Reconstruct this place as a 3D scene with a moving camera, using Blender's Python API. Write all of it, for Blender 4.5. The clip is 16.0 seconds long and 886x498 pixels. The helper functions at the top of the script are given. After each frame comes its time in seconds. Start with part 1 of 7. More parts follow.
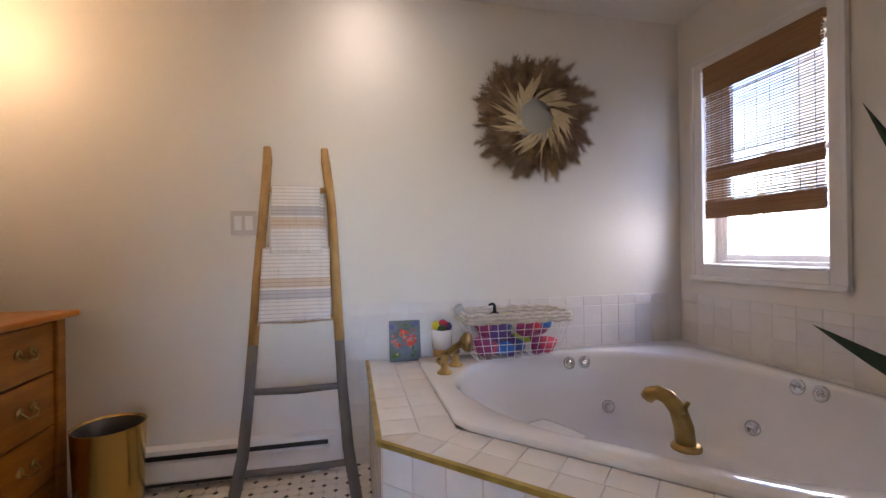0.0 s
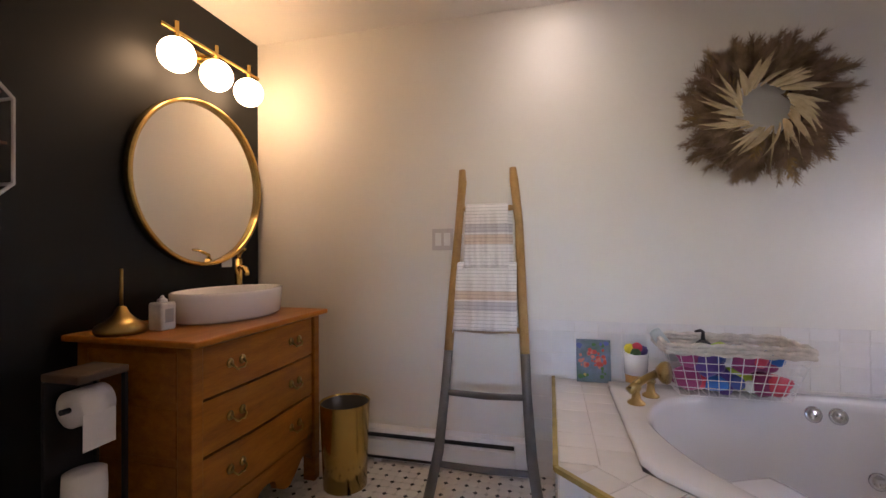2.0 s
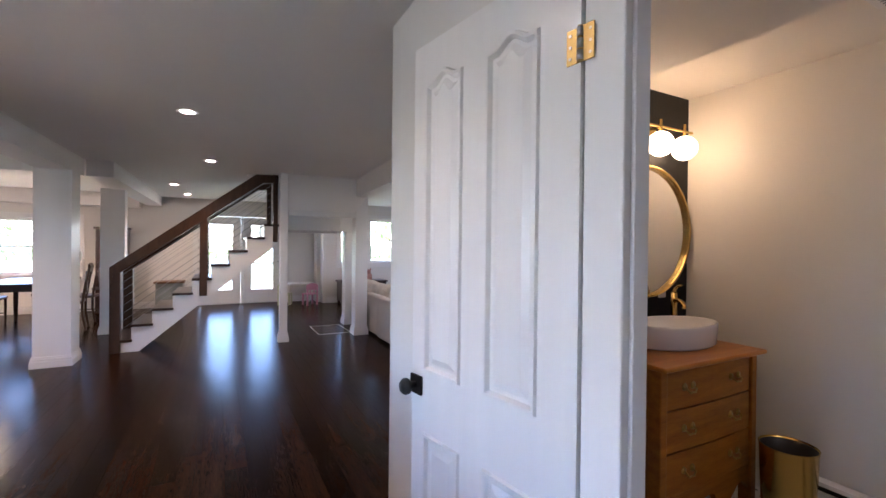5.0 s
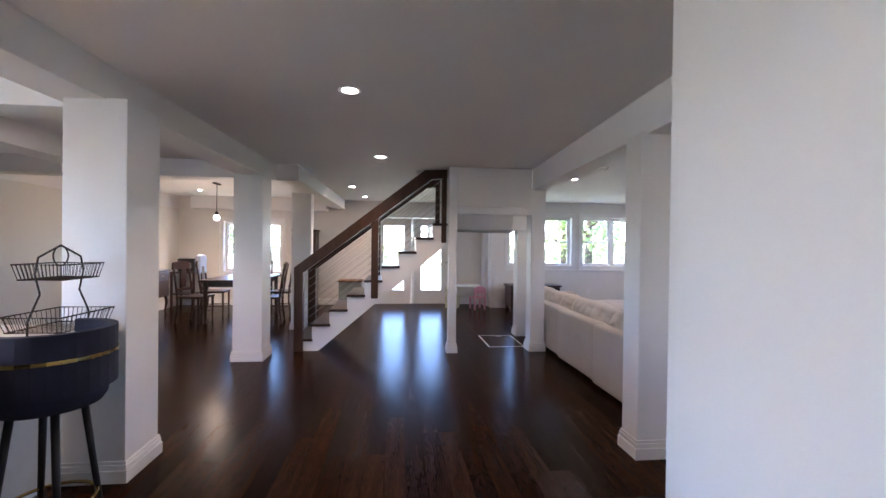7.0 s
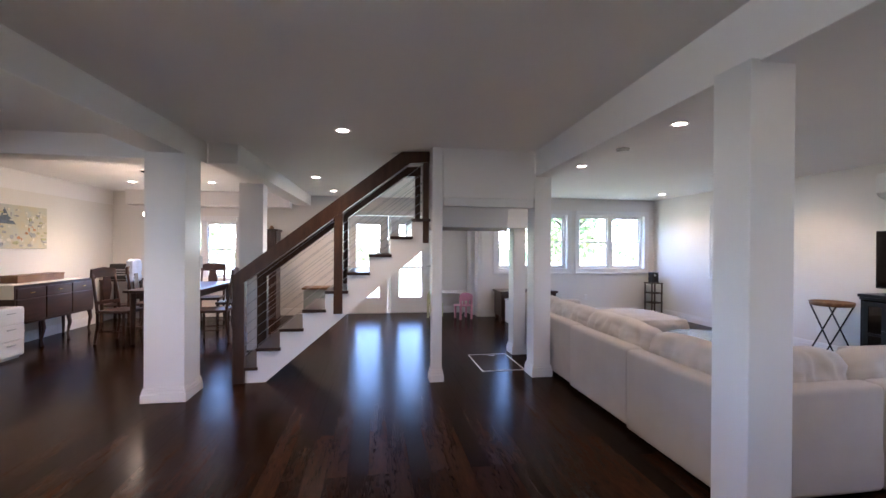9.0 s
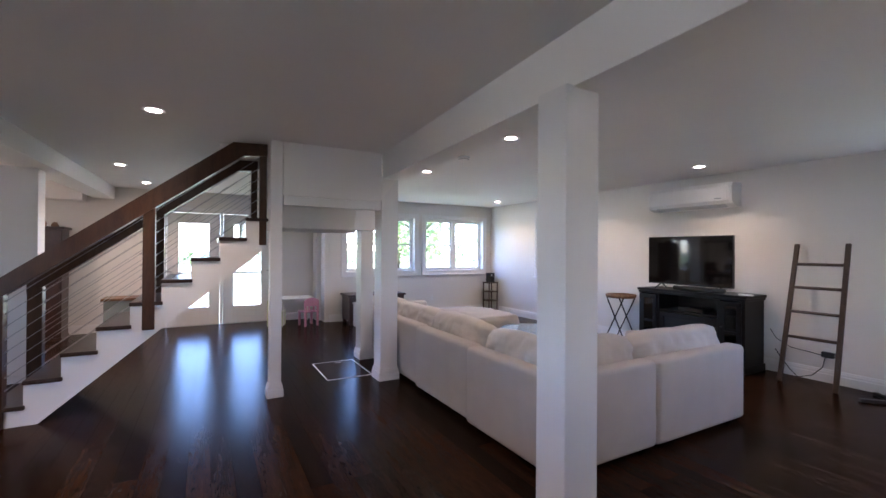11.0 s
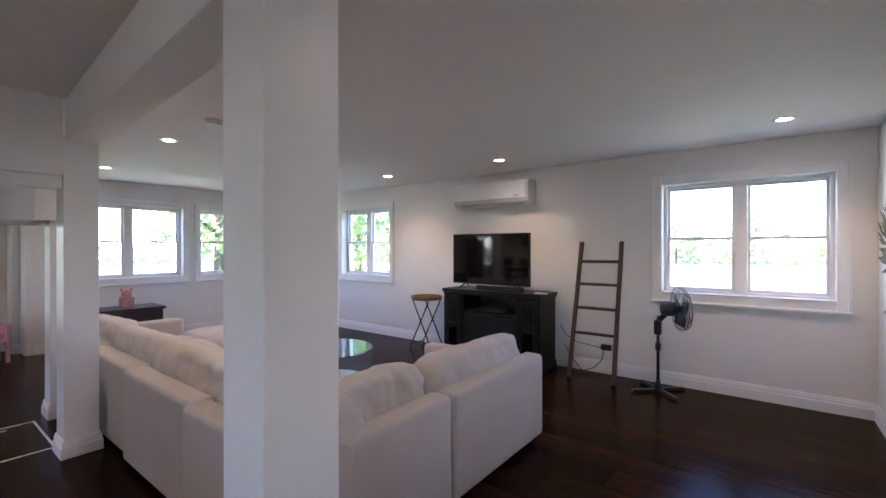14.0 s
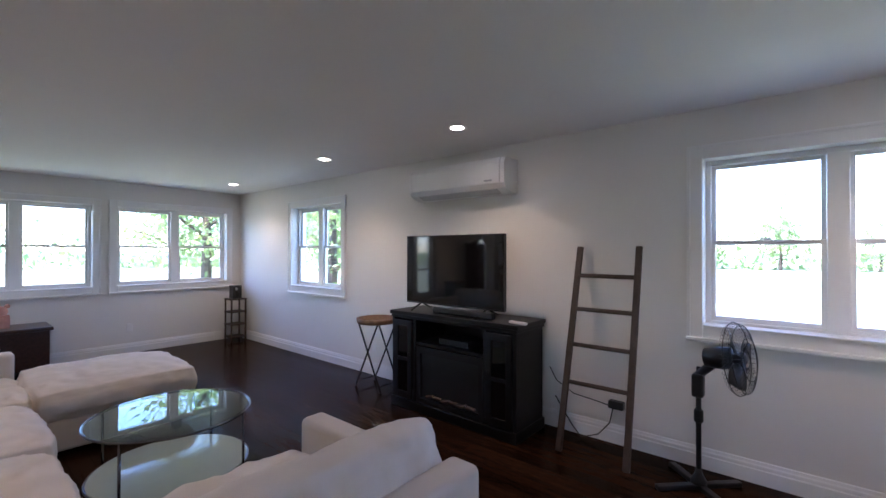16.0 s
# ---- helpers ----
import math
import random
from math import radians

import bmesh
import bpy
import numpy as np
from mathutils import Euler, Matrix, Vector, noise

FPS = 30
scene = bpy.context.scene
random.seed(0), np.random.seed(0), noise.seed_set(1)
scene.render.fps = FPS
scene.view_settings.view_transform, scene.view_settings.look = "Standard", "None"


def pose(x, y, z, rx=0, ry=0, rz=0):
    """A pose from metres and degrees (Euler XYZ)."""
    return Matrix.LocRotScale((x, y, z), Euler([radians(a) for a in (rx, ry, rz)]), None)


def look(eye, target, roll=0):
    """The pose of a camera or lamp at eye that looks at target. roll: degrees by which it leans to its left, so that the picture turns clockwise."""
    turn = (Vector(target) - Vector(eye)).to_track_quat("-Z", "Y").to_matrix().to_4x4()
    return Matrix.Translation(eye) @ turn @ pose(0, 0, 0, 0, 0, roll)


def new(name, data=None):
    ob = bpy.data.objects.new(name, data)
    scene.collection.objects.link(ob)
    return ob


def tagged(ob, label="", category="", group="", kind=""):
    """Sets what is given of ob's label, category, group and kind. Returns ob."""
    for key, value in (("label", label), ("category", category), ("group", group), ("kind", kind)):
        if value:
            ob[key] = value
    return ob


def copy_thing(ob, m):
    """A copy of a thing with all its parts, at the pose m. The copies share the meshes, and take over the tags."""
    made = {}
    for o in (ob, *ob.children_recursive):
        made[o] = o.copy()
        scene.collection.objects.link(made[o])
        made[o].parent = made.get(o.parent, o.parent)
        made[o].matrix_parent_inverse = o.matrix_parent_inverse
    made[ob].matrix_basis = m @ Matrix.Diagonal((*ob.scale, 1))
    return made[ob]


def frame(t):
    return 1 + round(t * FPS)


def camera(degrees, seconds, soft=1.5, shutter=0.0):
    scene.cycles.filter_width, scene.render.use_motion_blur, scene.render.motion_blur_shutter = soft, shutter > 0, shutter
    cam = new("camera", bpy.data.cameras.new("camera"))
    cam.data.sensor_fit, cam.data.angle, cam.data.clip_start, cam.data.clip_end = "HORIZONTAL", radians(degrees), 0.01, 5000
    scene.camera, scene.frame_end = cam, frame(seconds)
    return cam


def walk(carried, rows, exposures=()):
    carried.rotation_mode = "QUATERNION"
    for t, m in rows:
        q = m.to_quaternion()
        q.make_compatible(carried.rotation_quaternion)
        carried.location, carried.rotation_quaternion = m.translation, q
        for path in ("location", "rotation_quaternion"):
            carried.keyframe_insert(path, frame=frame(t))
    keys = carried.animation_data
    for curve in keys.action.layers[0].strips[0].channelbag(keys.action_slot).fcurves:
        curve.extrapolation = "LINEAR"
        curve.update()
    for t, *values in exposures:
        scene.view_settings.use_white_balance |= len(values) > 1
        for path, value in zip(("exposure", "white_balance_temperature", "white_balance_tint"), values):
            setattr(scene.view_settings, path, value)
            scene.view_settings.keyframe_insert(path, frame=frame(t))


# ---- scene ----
cam = camera(92.2, 16.0)
METRES, EYE, TILT, LEAN, TURN = 8.0, 1.5, 0.0, 0.0, -12.1
PATH = [
    (0, (1.44, 0.337, 1.067), (1.863, 2.292, 1.069), -0.8),
    (0.5, (1.446, 0.365, 1.098), (1.782, 2.337, 1.101), -0.8),
    (1, (1.464, 0.375, 1.101), (1.563, 2.373, 1.109), -0.7),
    (1.5, (1.484, 0.348, 1.126), (1.268, 2.336, 1.139), -0.5),
    (2, (1.5, 0.305, 1.14), (1.014, 2.245, 1.152), -0.3),
    (2.5, (1.521, 0.25, 1.156), (0.804, 2.117, 1.165), -0.0),
    (3, (1.559, 0.169, 1.188), (0.659, 1.955, 1.183), 0.1),
    (3.5, (1.59, 0.003, 1.243), (0.541, 1.705, 1.252), 0.4),
    (4, (1.628, -0.176, 1.298), (0.37, 1.379, 1.309), 0.4),
    (4.5, (1.615, -0.266, 1.346), (0.081, 1.017, 1.343), 0.6),
    (5, (1.579, -0.288, 1.374), (-0.189, 0.647, 1.365), 0.6),
    (5.2, (1.555, -0.276, 1.378), (-0.284, 0.511, 1.369), 0.5),
    (7.3, (0.373, -0.178, 1.382), (-1.615, 0.04, 1.367), 0.7),
    (8.2, (-0.257, -0.122, 1.367), (-2.245, 0.097, 1.357), 0.5),
    (10.5, (-0.622, -0.033, 1.39), (-2.46, 0.757, 1.392), 0.5),
    (11, (-0.598, -0.019, 1.377), (-2.347, 0.95, 1.386), 0.4),
    (11.5, (-0.604, -0.022, 1.381), (-2.248, 1.116, 1.389), 0.3),
    (12, (-0.611, 0.014, 1.372), (-2.147, 1.296, 1.378), 0.3),
    (12.5, (-0.651, 0.092, 1.361), (-2.081, 1.49, 1.368), 0.1),
    (13, (-0.793, 0.32, 1.362), (-2.127, 1.81, 1.368), 0.2),
    (13.5, (-0.932, 0.552, 1.373), (-2.193, 2.105, 1.373), 0.1),
    (14, (-1.113, 0.888, 1.407), (-2.335, 2.471, 1.403), 0.0),
    (14.5, (-1.245, 1.27, 1.454), (-2.452, 2.865, 1.432), -0.4),
    (15, (-1.343, 1.673, 1.416), (-2.558, 3.261, 1.412), -0.1),
    (15.5, (-1.431, 2.086, 1.442), (-2.654, 3.668, 1.439), -0.1),
    (16, (-1.51, 2.494, 1.441), (-2.8, 4.022, 1.453), 0.1),
]
EXPOSURE = 4.5
BATH_W_LAMP = 0.04
walk(cam, [(t, look(eye, target, roll)) for t, eye, target, roll in PATH],
     exposures=[(0.0, EXPOSURE, 6750, 26), (2.0, EXPOSURE - 0.15, 6750, 27), (3.0, EXPOSURE - 0.1, 6650, 27), (4.0, EXPOSURE - 0.2, 6500, 28), (5.0, EXPOSURE - 0.4, 6050, 27),
                (7.3, EXPOSURE - 0.35, 5950, 26), (8.2, EXPOSURE - 0.3, 5950, 26), (11.5, EXPOSURE - 0.45, 5850, 26), (12.5, EXPOSURE - 0.5, 5900, 26), (13.5, EXPOSURE - 0.5, 6050, 27),
                (14.5, EXPOSURE - 0.6, 6050, 27), (15.4, EXPOSURE - 0.65, 5850, 26), (16.0, EXPOSURE - 0.85, 5750, 25)])

# ---- light ----
world = bpy.data.worlds.new("sky_world")
scene.world = world
world.use_nodes = True
wn, wl = world.node_tree.nodes, world.node_tree.links
sky = wn.new("ShaderNodeTexSky")
sky.sky_type, sky.sun_disc = "NISHITA", False
sky.sun_elevation, sky.sun_rotation = radians(54), radians(192)
sky.dust_density, sky.ozone_density = 0.0, 6.0
wl.new(sky.outputs["Color"], wn["Background"].inputs["Color"])
wn["Background"].inputs["Strength"].default_value = 0.15
sun_data = bpy.data.lights.new("sun", "SUN")
sun_data.energy, sun_data.angle, sun_data.color = 3.5, radians(0.5), (1.0, 0.94, 0.85)
sun = new("sun", sun_data)
sun.matrix_basis = look((-3, -14, 20), (0, 0, 0))
scene.view_settings.exposure = EXPOSURE
# daylight through the bathroom window, below the blind
bath_sky = bpy.data.lights.new("bath_window_daylight", "AREA")
bath_sky.shape, bath_sky.size, bath_sky.size_y, bath_sky.energy, bath_sky.color = "RECTANGLE", 0.26, 0.58, 0.3, (0.90, 0.95, 1.0)
bath_sky_lamp = new("bath_window_daylight", bath_sky)
bath_sky_lamp.matrix_basis = pose(3.495, 2.015, 1.10, 0, 90, 0)

# fill lamp in an added, unseen kitchen window, to brighten hall and kitchen
kitchen_fill = bpy.data.lights.new("kitchen_fill_light", "AREA")
kitchen_fill.shape, kitchen_fill.size, kitchen_fill.size_y, kitchen_fill.energy, kitchen_fill.color = "RECTANGLE", 4.3, 1.0, 0.9, (0.90, 0.95, 1.0)
kitchen_fill_lamp = new("kitchen_fill_light", kitchen_fill)
kitchen_fill_lamp.matrix_basis = pose(0.8, -4.99, 1.5, 90, 0, 0)


# ---- mesh helpers ----
def box(bm, x0, y0, z0, x1, y1, z1, bevel=0.0, seg=2):
    m = Matrix.Translation(((x0 + x1) / 2, (y0 + y1) / 2, (z0 + z1) / 2)) @ Matrix.Diagonal((abs(x1 - x0), abs(y1 - y0), abs(z1 - z0), 1))
    vs = bmesh.ops.create_cube(bm, size=1, matrix=m)["verts"]
    if bevel:
        es = list({e for v in vs for e in v.link_edges})
        bmesh.ops.bevel(bm, geom=es, offset=bevel, segments=seg, profile=0.5, affect="EDGES", clamp_overlap=True)
    return bm


def rod(bm, a, b, r0, r1=None, seg=10):
    a, b = Vector(a), Vector(b)
    d = b - a
    m = Matrix.Translation((a + b) / 2) @ d.to_track_quat("Z", "Y").to_matrix().to_4x4()
    bmesh.ops.create_cone(bm, cap_ends=True, segments=seg, radius1=r0, radius2=r0 if r1 is None else r1, depth=d.length, matrix=m)
    return bm


def loft(bm, loops, close=True, caps=True):
    """Skins a row of loops that have equally many points."""
    rings = [[bm.verts.new(p) for p in loop] for loop in loops]
    n = len(rings[0])
    for a, b in zip(rings, rings[1:]):
        for i in range(n if close else n - 1):
            j = (i + 1) % n
            bm.faces.new((a[i], a[j], b[j], b[i]))
    if caps:
        bm.faces.new(rings[0][::-1])
        bm.faces.new(rings[-1])
    bmesh.ops.recalc_face_normals(bm, faces=bm.faces)
    return bm


def tube(bm, pts, r, seg=8, closed=False):
    pts = [Vector(p) for p in pts]
    loops = []
    n = len(pts)
    up = Vector((0, 0, 1))
    side = None
    for i, p in enumerate(pts):
        a = pts[(i - 1) % n] if closed or i else p
        b = pts[(i + 1) % n] if closed or i < n - 1 else p
        d = (b - a).normalized()
        if side is None:
            side = d.cross(up if abs(d.z) < 0.9 else Vector((1, 0, 0))).normalized()
        side = (side - d * side.dot(d)).normalized()
        w = d.cross(side)
        rr = r[i] if isinstance(r, (list, tuple)) else r
        loops.append([p + rr * (math.cos(k * math.tau / seg) * side + math.sin(k * math.tau / seg) * w) for k in range(seg)])
    if closed:
        loops.append(loops[0])
    return loft(bm, loops, caps=not closed)


def lathe(bm, profile, seg=32, at=(0, 0, 0), sx=1.0, sy=1.0):
    loops = [[Vector((at[0] + sx * r * math.cos(k * math.tau / seg), at[1] + sy * r * math.sin(k * math.tau / seg), at[2] + z)) for k in range(seg)] for r, z in profile]
    return loft(bm, loops)


def prism(bm, pts, axis, a, b):
    """A polygon in the plane across an axis, drawn out from a to b."""
    def at(p, v):
        return {"x": (v, p[0], p[1]), "y": (p[0], v, p[1]), "z": (p[0], p[1], v)}[axis]
    return loft(bm, [[at(p, a) for p in pts], [at(p, b) for p in pts]])


def soft_box(w, d, h, e=0.45, n=14, sag=0.0, wrinkle=0.0, seed=0, scale=5.0):
    """A stuffed block: a rounded box with bulging faces and creases, resting on z 0."""
    bm = bmesh.new()
    bmesh.ops.create_cube(bm, size=2)
    bmesh.ops.subdivide_edges(bm, edges=bm.edges[:], cuts=n, use_grid_fill=True)
    for v in bm.verts:
        c = v.co.copy()
        s = c.normalized()
        q = Vector([math.copysign(abs(k) ** e, k) for k in s])
        q /= max(abs(q.x), abs(q.y), abs(q.z))
        rounded = c.lerp(s * 1.18, 0.34)
        p = rounded.lerp(q, 0.35)
        edge = 1 - 0.5 * (abs(c.x) ** 4 + abs(c.y) ** 4)
        v.co = Vector((p.x * w / 2, p.y * d / 2, p.z * h / 2))
        v.co.z += sag * edge * (1 if c.z > 0 else 0)
        if wrinkle:
            q3 = Vector((v.co.x * scale + seed * 7.3, v.co.y * scale, v.co.z * scale))
            k = 0.55 * noise.fractal(q3, 0.7, 2.2, 4) + 0.9 * (0.35 - abs(noise.noise(q3 * 1.3 + Vector((3.1, 0, 0)))))
            v.co += s * wrinkle * k
    low = min(v.co.z for v in bm.verts)
    bmesh.ops.translate(bm, verts=bm.verts, vec=(0, 0, -low))
    return bm


def pillow(w, h, t, seed=0, n=34, wrinkle=0.021):
    """A loose stuffed cushion standing on z 0, w wide along x, h high, t thick along y."""
    bm = bmesh.new()
    rings = []
    for side in (-1, 1):
        grid = []
        for i in range(n + 1):
            row = []
            for j in range(n + 1):
                u, v = 2 * i / n - 1, 2 * j / n - 1
                puff = max(0.0, (1 - abs(u) ** 6.0) * (1 - abs(v) ** 3.2)) ** 0.40
                k = 0.6 * noise.fractal(Vector((u * 2.2 * w + seed * 5.1, v * 2.2, side * 3.0)), 0.9, 2.1, 3) + 1.9 * (0.3 - abs(noise.noise(Vector((u * 5.5 * w + seed, v * 1.1, side)))))
                crease = wrinkle * k * 1.3
                x = w / 2 * u * (1 - 0.045 * v * v) 
                z = h / 2 * (1 + v * (1 - 0.20 * abs(u) ** 6)) + 0.02 * noise.noise(Vector((u * 1.7 + seed, v, 0.3)))
                row.append(bm.verts.new((x, side * (t / 2 * puff + crease * (1 if puff > 0.02 else 0)), z)))
            grid.append(row)
        for i in range(n):
            for j in range(n):
                q = (grid[i][j], grid[i + 1][j], grid[i + 1][j + 1], grid[i][j + 1])
                bm.faces.new(q if side < 0 else q[::-1])
    bmesh.ops.remove_doubles(bm, verts=bm.verts, dist=0.002)
    bmesh.ops.recalc_face_normals(bm, faces=bm.faces)
    return bm


def moved(bm, m):
    bmesh.ops.transform(bm, matrix=m, verts=bm.verts)
    return bm


def as_mesh(name, bm, material, smooth=False):
    me = bpy.data.meshes.new(name)
    if smooth:
        for f in bm.faces:
            f.smooth = True
    bm.to_mesh(me)
    bm.free()
    for m in material if isinstance(material, (list, tuple)) else [material]:
        me.materials.append(m)
    return me


def part(name, bm, material, parent=None, label="", smooth=False):
    ob = new(name, as_mesh(name, bm, material, smooth))
    if parent is not None:
        ob.parent = parent
    return tagged(ob, label)


def thing(name, at, label, category, group="", turn=0.0):
    ob = new(name)
    ob.empty_display_size = 0.1
    ob.matrix_basis = pose(*at, 0, 0, turn)
    return tagged(ob, label, category, group)


def piece(name, bm, material, label, category, kind="structure", smooth=False, group=""):
    return tagged(part(name, bm, material, None, "", smooth), label, category, group, kind)


def solo(name, bm, material, at, label, category, group="", turn=0.0, smooth=False):
    ob = part(name, bm, material, None, "", smooth)
    ob.matrix_basis = pose(*at, 0, 0, turn)
    return tagged(ob, label, category, group)


# ---- materials ----
def surface(name, color, rough=0.5, metal=0.0, vary=0.06, scale=6.0, bump=0.0, bump_scale=60.0, stretch=(1, 1, 1), second=None, mix=0.0,
            per_object=0.0, coat=0.0, rough_vary=0.0, island=False, spec=0.5):
    m = bpy.data.materials.new(name)
    m.use_nodes = True
    nt = m.node_tree
    n, l = nt.nodes, nt.links
    b = n["Principled BSDF"]
    b.inputs["Roughness"].default_value, b.inputs["Metallic"].default_value = rough, metal
    b.inputs["Coat Weight"].default_value = coat
    b.inputs["Specular IOR Level"].default_value = spec
    tc = n.new("ShaderNodeTexCoord")
    mp = n.new("ShaderNodeMapping")
    mp.inputs["Scale"].default_value = stretch
    l.new(tc.outputs["Object"], mp.inputs["Vector"])
    big = n.new("ShaderNodeTexNoise")
    big.inputs["Scale"].default_value, big.inputs["Detail"].default_value = scale, 5
    l.new(mp.outputs["Vector"], big.inputs["Vector"])
    fine = n.new("ShaderNodeTexNoise")
    fine.inputs["Scale"].default_value, fine.inputs["Detail"].default_value = bump_scale, 4
    l.new(mp.outputs["Vector"], fine.inputs["Vector"])
    ramp = n.new("ShaderNodeValToRGB")
    lo = [max(0, c * (1 - vary)) for c in color]
    hi = [min(1, c * (1 + vary)) for c in color]
    if second:
        lo, hi = list(color), list(second)
    ramp.color_ramp.elements[0].color, ramp.color_ramp.elements[1].color = (*lo, 1), (*hi, 1)
    ramp.color_ramp.elements[0].position, ramp.color_ramp.elements[1].position = 0.3, 0.7
    blend = n.new("ShaderNodeMath")
    blend.operation = "MULTIPLY_ADD"
    blend.inputs[1].default_value, blend.inputs[2].default_value = mix, 0.0
    l.new(fine.outputs["Fac"], blend.inputs[0])
    add = n.new("ShaderNodeMath")
    add.operation = "MULTIPLY_ADD"
    add.inputs[1].default_value = 1 - mix
    l.new(big.outputs["Fac"], add.inputs[0])
    l.new(blend.outputs[0], add.inputs[2])
    l.new(add.outputs[0], ramp.inputs["Fac"])
    out = ramp.outputs["Color"]
    if per_object:
        info = n.new("ShaderNodeNewGeometry" if island else "ShaderNodeObjectInfo")
        spread = n.new("ShaderNodeMapRange")
        spread.inputs["To Min"].default_value, spread.inputs["To Max"].default_value = 1 - per_object, 1 + per_object
        l.new(info.outputs["Random Per Island" if island else "Random"], spread.inputs["Value"])
        hsv = n.new("ShaderNodeHueSaturation")
        l.new(out, hsv.inputs["Color"])
        l.new(spread.outputs["Result"], hsv.inputs["Value"])
        out = hsv.outputs["Color"]
    l.new(out, b.inputs["Base Color"])
    if rough_vary:
        rr = n.new("ShaderNodeMapRange")
        rr.inputs["To Min"].default_value, rr.inputs["To Max"].default_value = max(0.02, rough - rough_vary), min(1, rough + rough_vary)
        l.new(big.outputs["Fac"], rr.inputs["Value"])
        l.new(rr.outputs["Result"], b.inputs["Roughness"])
    if bump:
        bp = n.new("ShaderNodeBump")
        bp.inputs["Strength"].default_value, bp.inputs["Distance"].default_value = min(1, bump), 0.004
        l.new(fine.outputs["Fac"], bp.inputs["Height"])
        l.new(bp.outputs["Normal"], b.inputs["Normal"])
    return m


def glow(name, color, strength):
    m = bpy.data.materials.new(name)
    m.use_nodes = True
    b = m.node_tree.nodes["Principled BSDF"]
    b.inputs["Base Color"].default_value = (0.9, 0.9, 0.88, 1)
    b.inputs["Emission Color"].default_value, b.inputs["Emission Strength"].default_value = (*color, 1), strength
    return m


def clear_glass(name, tint=(1, 1, 1), rough=0.0, base=0.05):
    m = bpy.data.materials.new(name)
    m.use_nodes = True
    n, l = m.node_tree.nodes, m.node_tree.links
    gl, tr, mx, fr = n.new("ShaderNodeBsdfGlossy"), n.new("ShaderNodeBsdfTransparent"), n.new("ShaderNodeMixShader"), n.new("ShaderNodeLayerWeight")
    gl.inputs["Roughness"].default_value = rough
    tr.inputs["Color"].default_value = (*tint, 1)
    fr.inputs["Blend"].default_value = 0.5
    pw, ad = n.new("ShaderNodeMath"), n.new("ShaderNodeMath")
    pw.operation, ad.operation = "POWER", "MULTIPLY_ADD"
    pw.inputs[1].default_value, ad.inputs[1].default_value, ad.inputs[2].default_value = 5.0, 0.85, base
    l.new(fr.outputs["Facing"], pw.inputs[0])
    l.new(pw.outputs[0], ad.inputs[0])
    l.new(ad.outputs[0], mx.inputs[0])
    l.new(tr.outputs[0], mx.inputs[1])
    l.new(gl.outputs[0], mx.inputs[2])
    l.new(mx.outputs[0], n["Material Output"].inputs["Surface"])
    return m


WALL = surface("wall_paint", (0.76, 0.735, 0.70), 0.55, vary=0.02, scale=1.2, bump=0.08, bump_scale=160)
WARM_WALL = surface("cream_wall_paint", (0.78, 0.75, 0.69), 0.5, vary=0.02, scale=1.3, bump=0.08, bump_scale=150)
DARK_WALL = surface("charcoal_wall_paint", (0.0075, 0.0080, 0.0085), 0.5, vary=0.12, scale=2.0, bump=0.08, bump_scale=150, spec=0.25)
CEIL = surface("ceiling_paint", (0.86, 0.84, 0.82), 0.75, vary=0.02, scale=0.8, bump=0.06, bump_scale=120)
TRIM = surface("white_trim_paint", (0.80, 0.79, 0.78), 0.32, vary=0.02, scale=2.0, bump=0.03, bump_scale=40)
DOOR_PAINT = surface("door_paint", (0.78, 0.77, 0.76), 0.28, vary=0.02, scale=3, bump=0.05, bump_scale=30, stretch=(6, 6, 0.6))
PLANK = surface("dark_floor_wood", (0.0040, 0.0019, 0.0012), 0.21, vary=0.5, scale=2.2, stretch=(1, 9, 9), bump=0.14, bump_scale=14, mix=0.5,
                second=(0.034, 0.0145, 0.0072), spec=0.04, per_object=0.5, rough_vary=0.06)
PLANK_REST = surface("dark_floor_wood_rest", (0.0040, 0.0019, 0.0012), 0.21, vary=0.5, scale=2.2, stretch=(1, 9, 9), bump=0.14, bump_scale=14, mix=0.5,
                     second=(0.034, 0.0145, 0.0072), spec=0.04, per_object=0.5, rough_vary=0.06, island=True)
GAP = surface("floor_gap", (0.006, 0.004, 0.003), 0.7)
STAIN = surface("dark_stair_wood", (0.032, 0.015, 0.009), 0.3, vary=0.5, scale=3.0, stretch=(8, 8, 1.2), second=(0.075, 0.036, 0.02), bump=0.12, bump_scale=18, mix=0.4)
TREAD = surface("dark_tread_wood", (0.018, 0.010, 0.008), 0.3, vary=0.4, scale=3.0, stretch=(1, 8, 8), second=(0.04, 0.022, 0.015), bump=0.1, bump_scale=18, mix=0.4)
STEEL = surface("brushed_steel", (0.45, 0.45, 0.46), 0.3, metal=1.0, vary=0.05)
BLACK = surface("black_plastic", (0.012, 0.012, 0.013), 0.38, vary=0.15, scale=8)
BLACK_METAL = surface("black_metal", (0.008, 0.008, 0.009), 0.45, metal=0.2, vary=0.2, scale=12)
SCREEN = surface("tv_screen", (0.005, 0.005, 0.006), 0.05, vary=0.05, scale=2)
WHITE_PLASTIC = surface("white_plastic", (0.78, 0.77, 0.75), 0.3, vary=0.02, scale=4)
SOFA = surface("cream_linen", (0.53, 0.48, 0.43), 0.9, vary=0.05, scale=4, bump=0.5, bump_scale=260)
CUSHION = surface("cream_cushion_linen", (0.59, 0.53, 0.47), 0.92, vary=0.06, scale=5, bump=0.5, bump_scale=240)
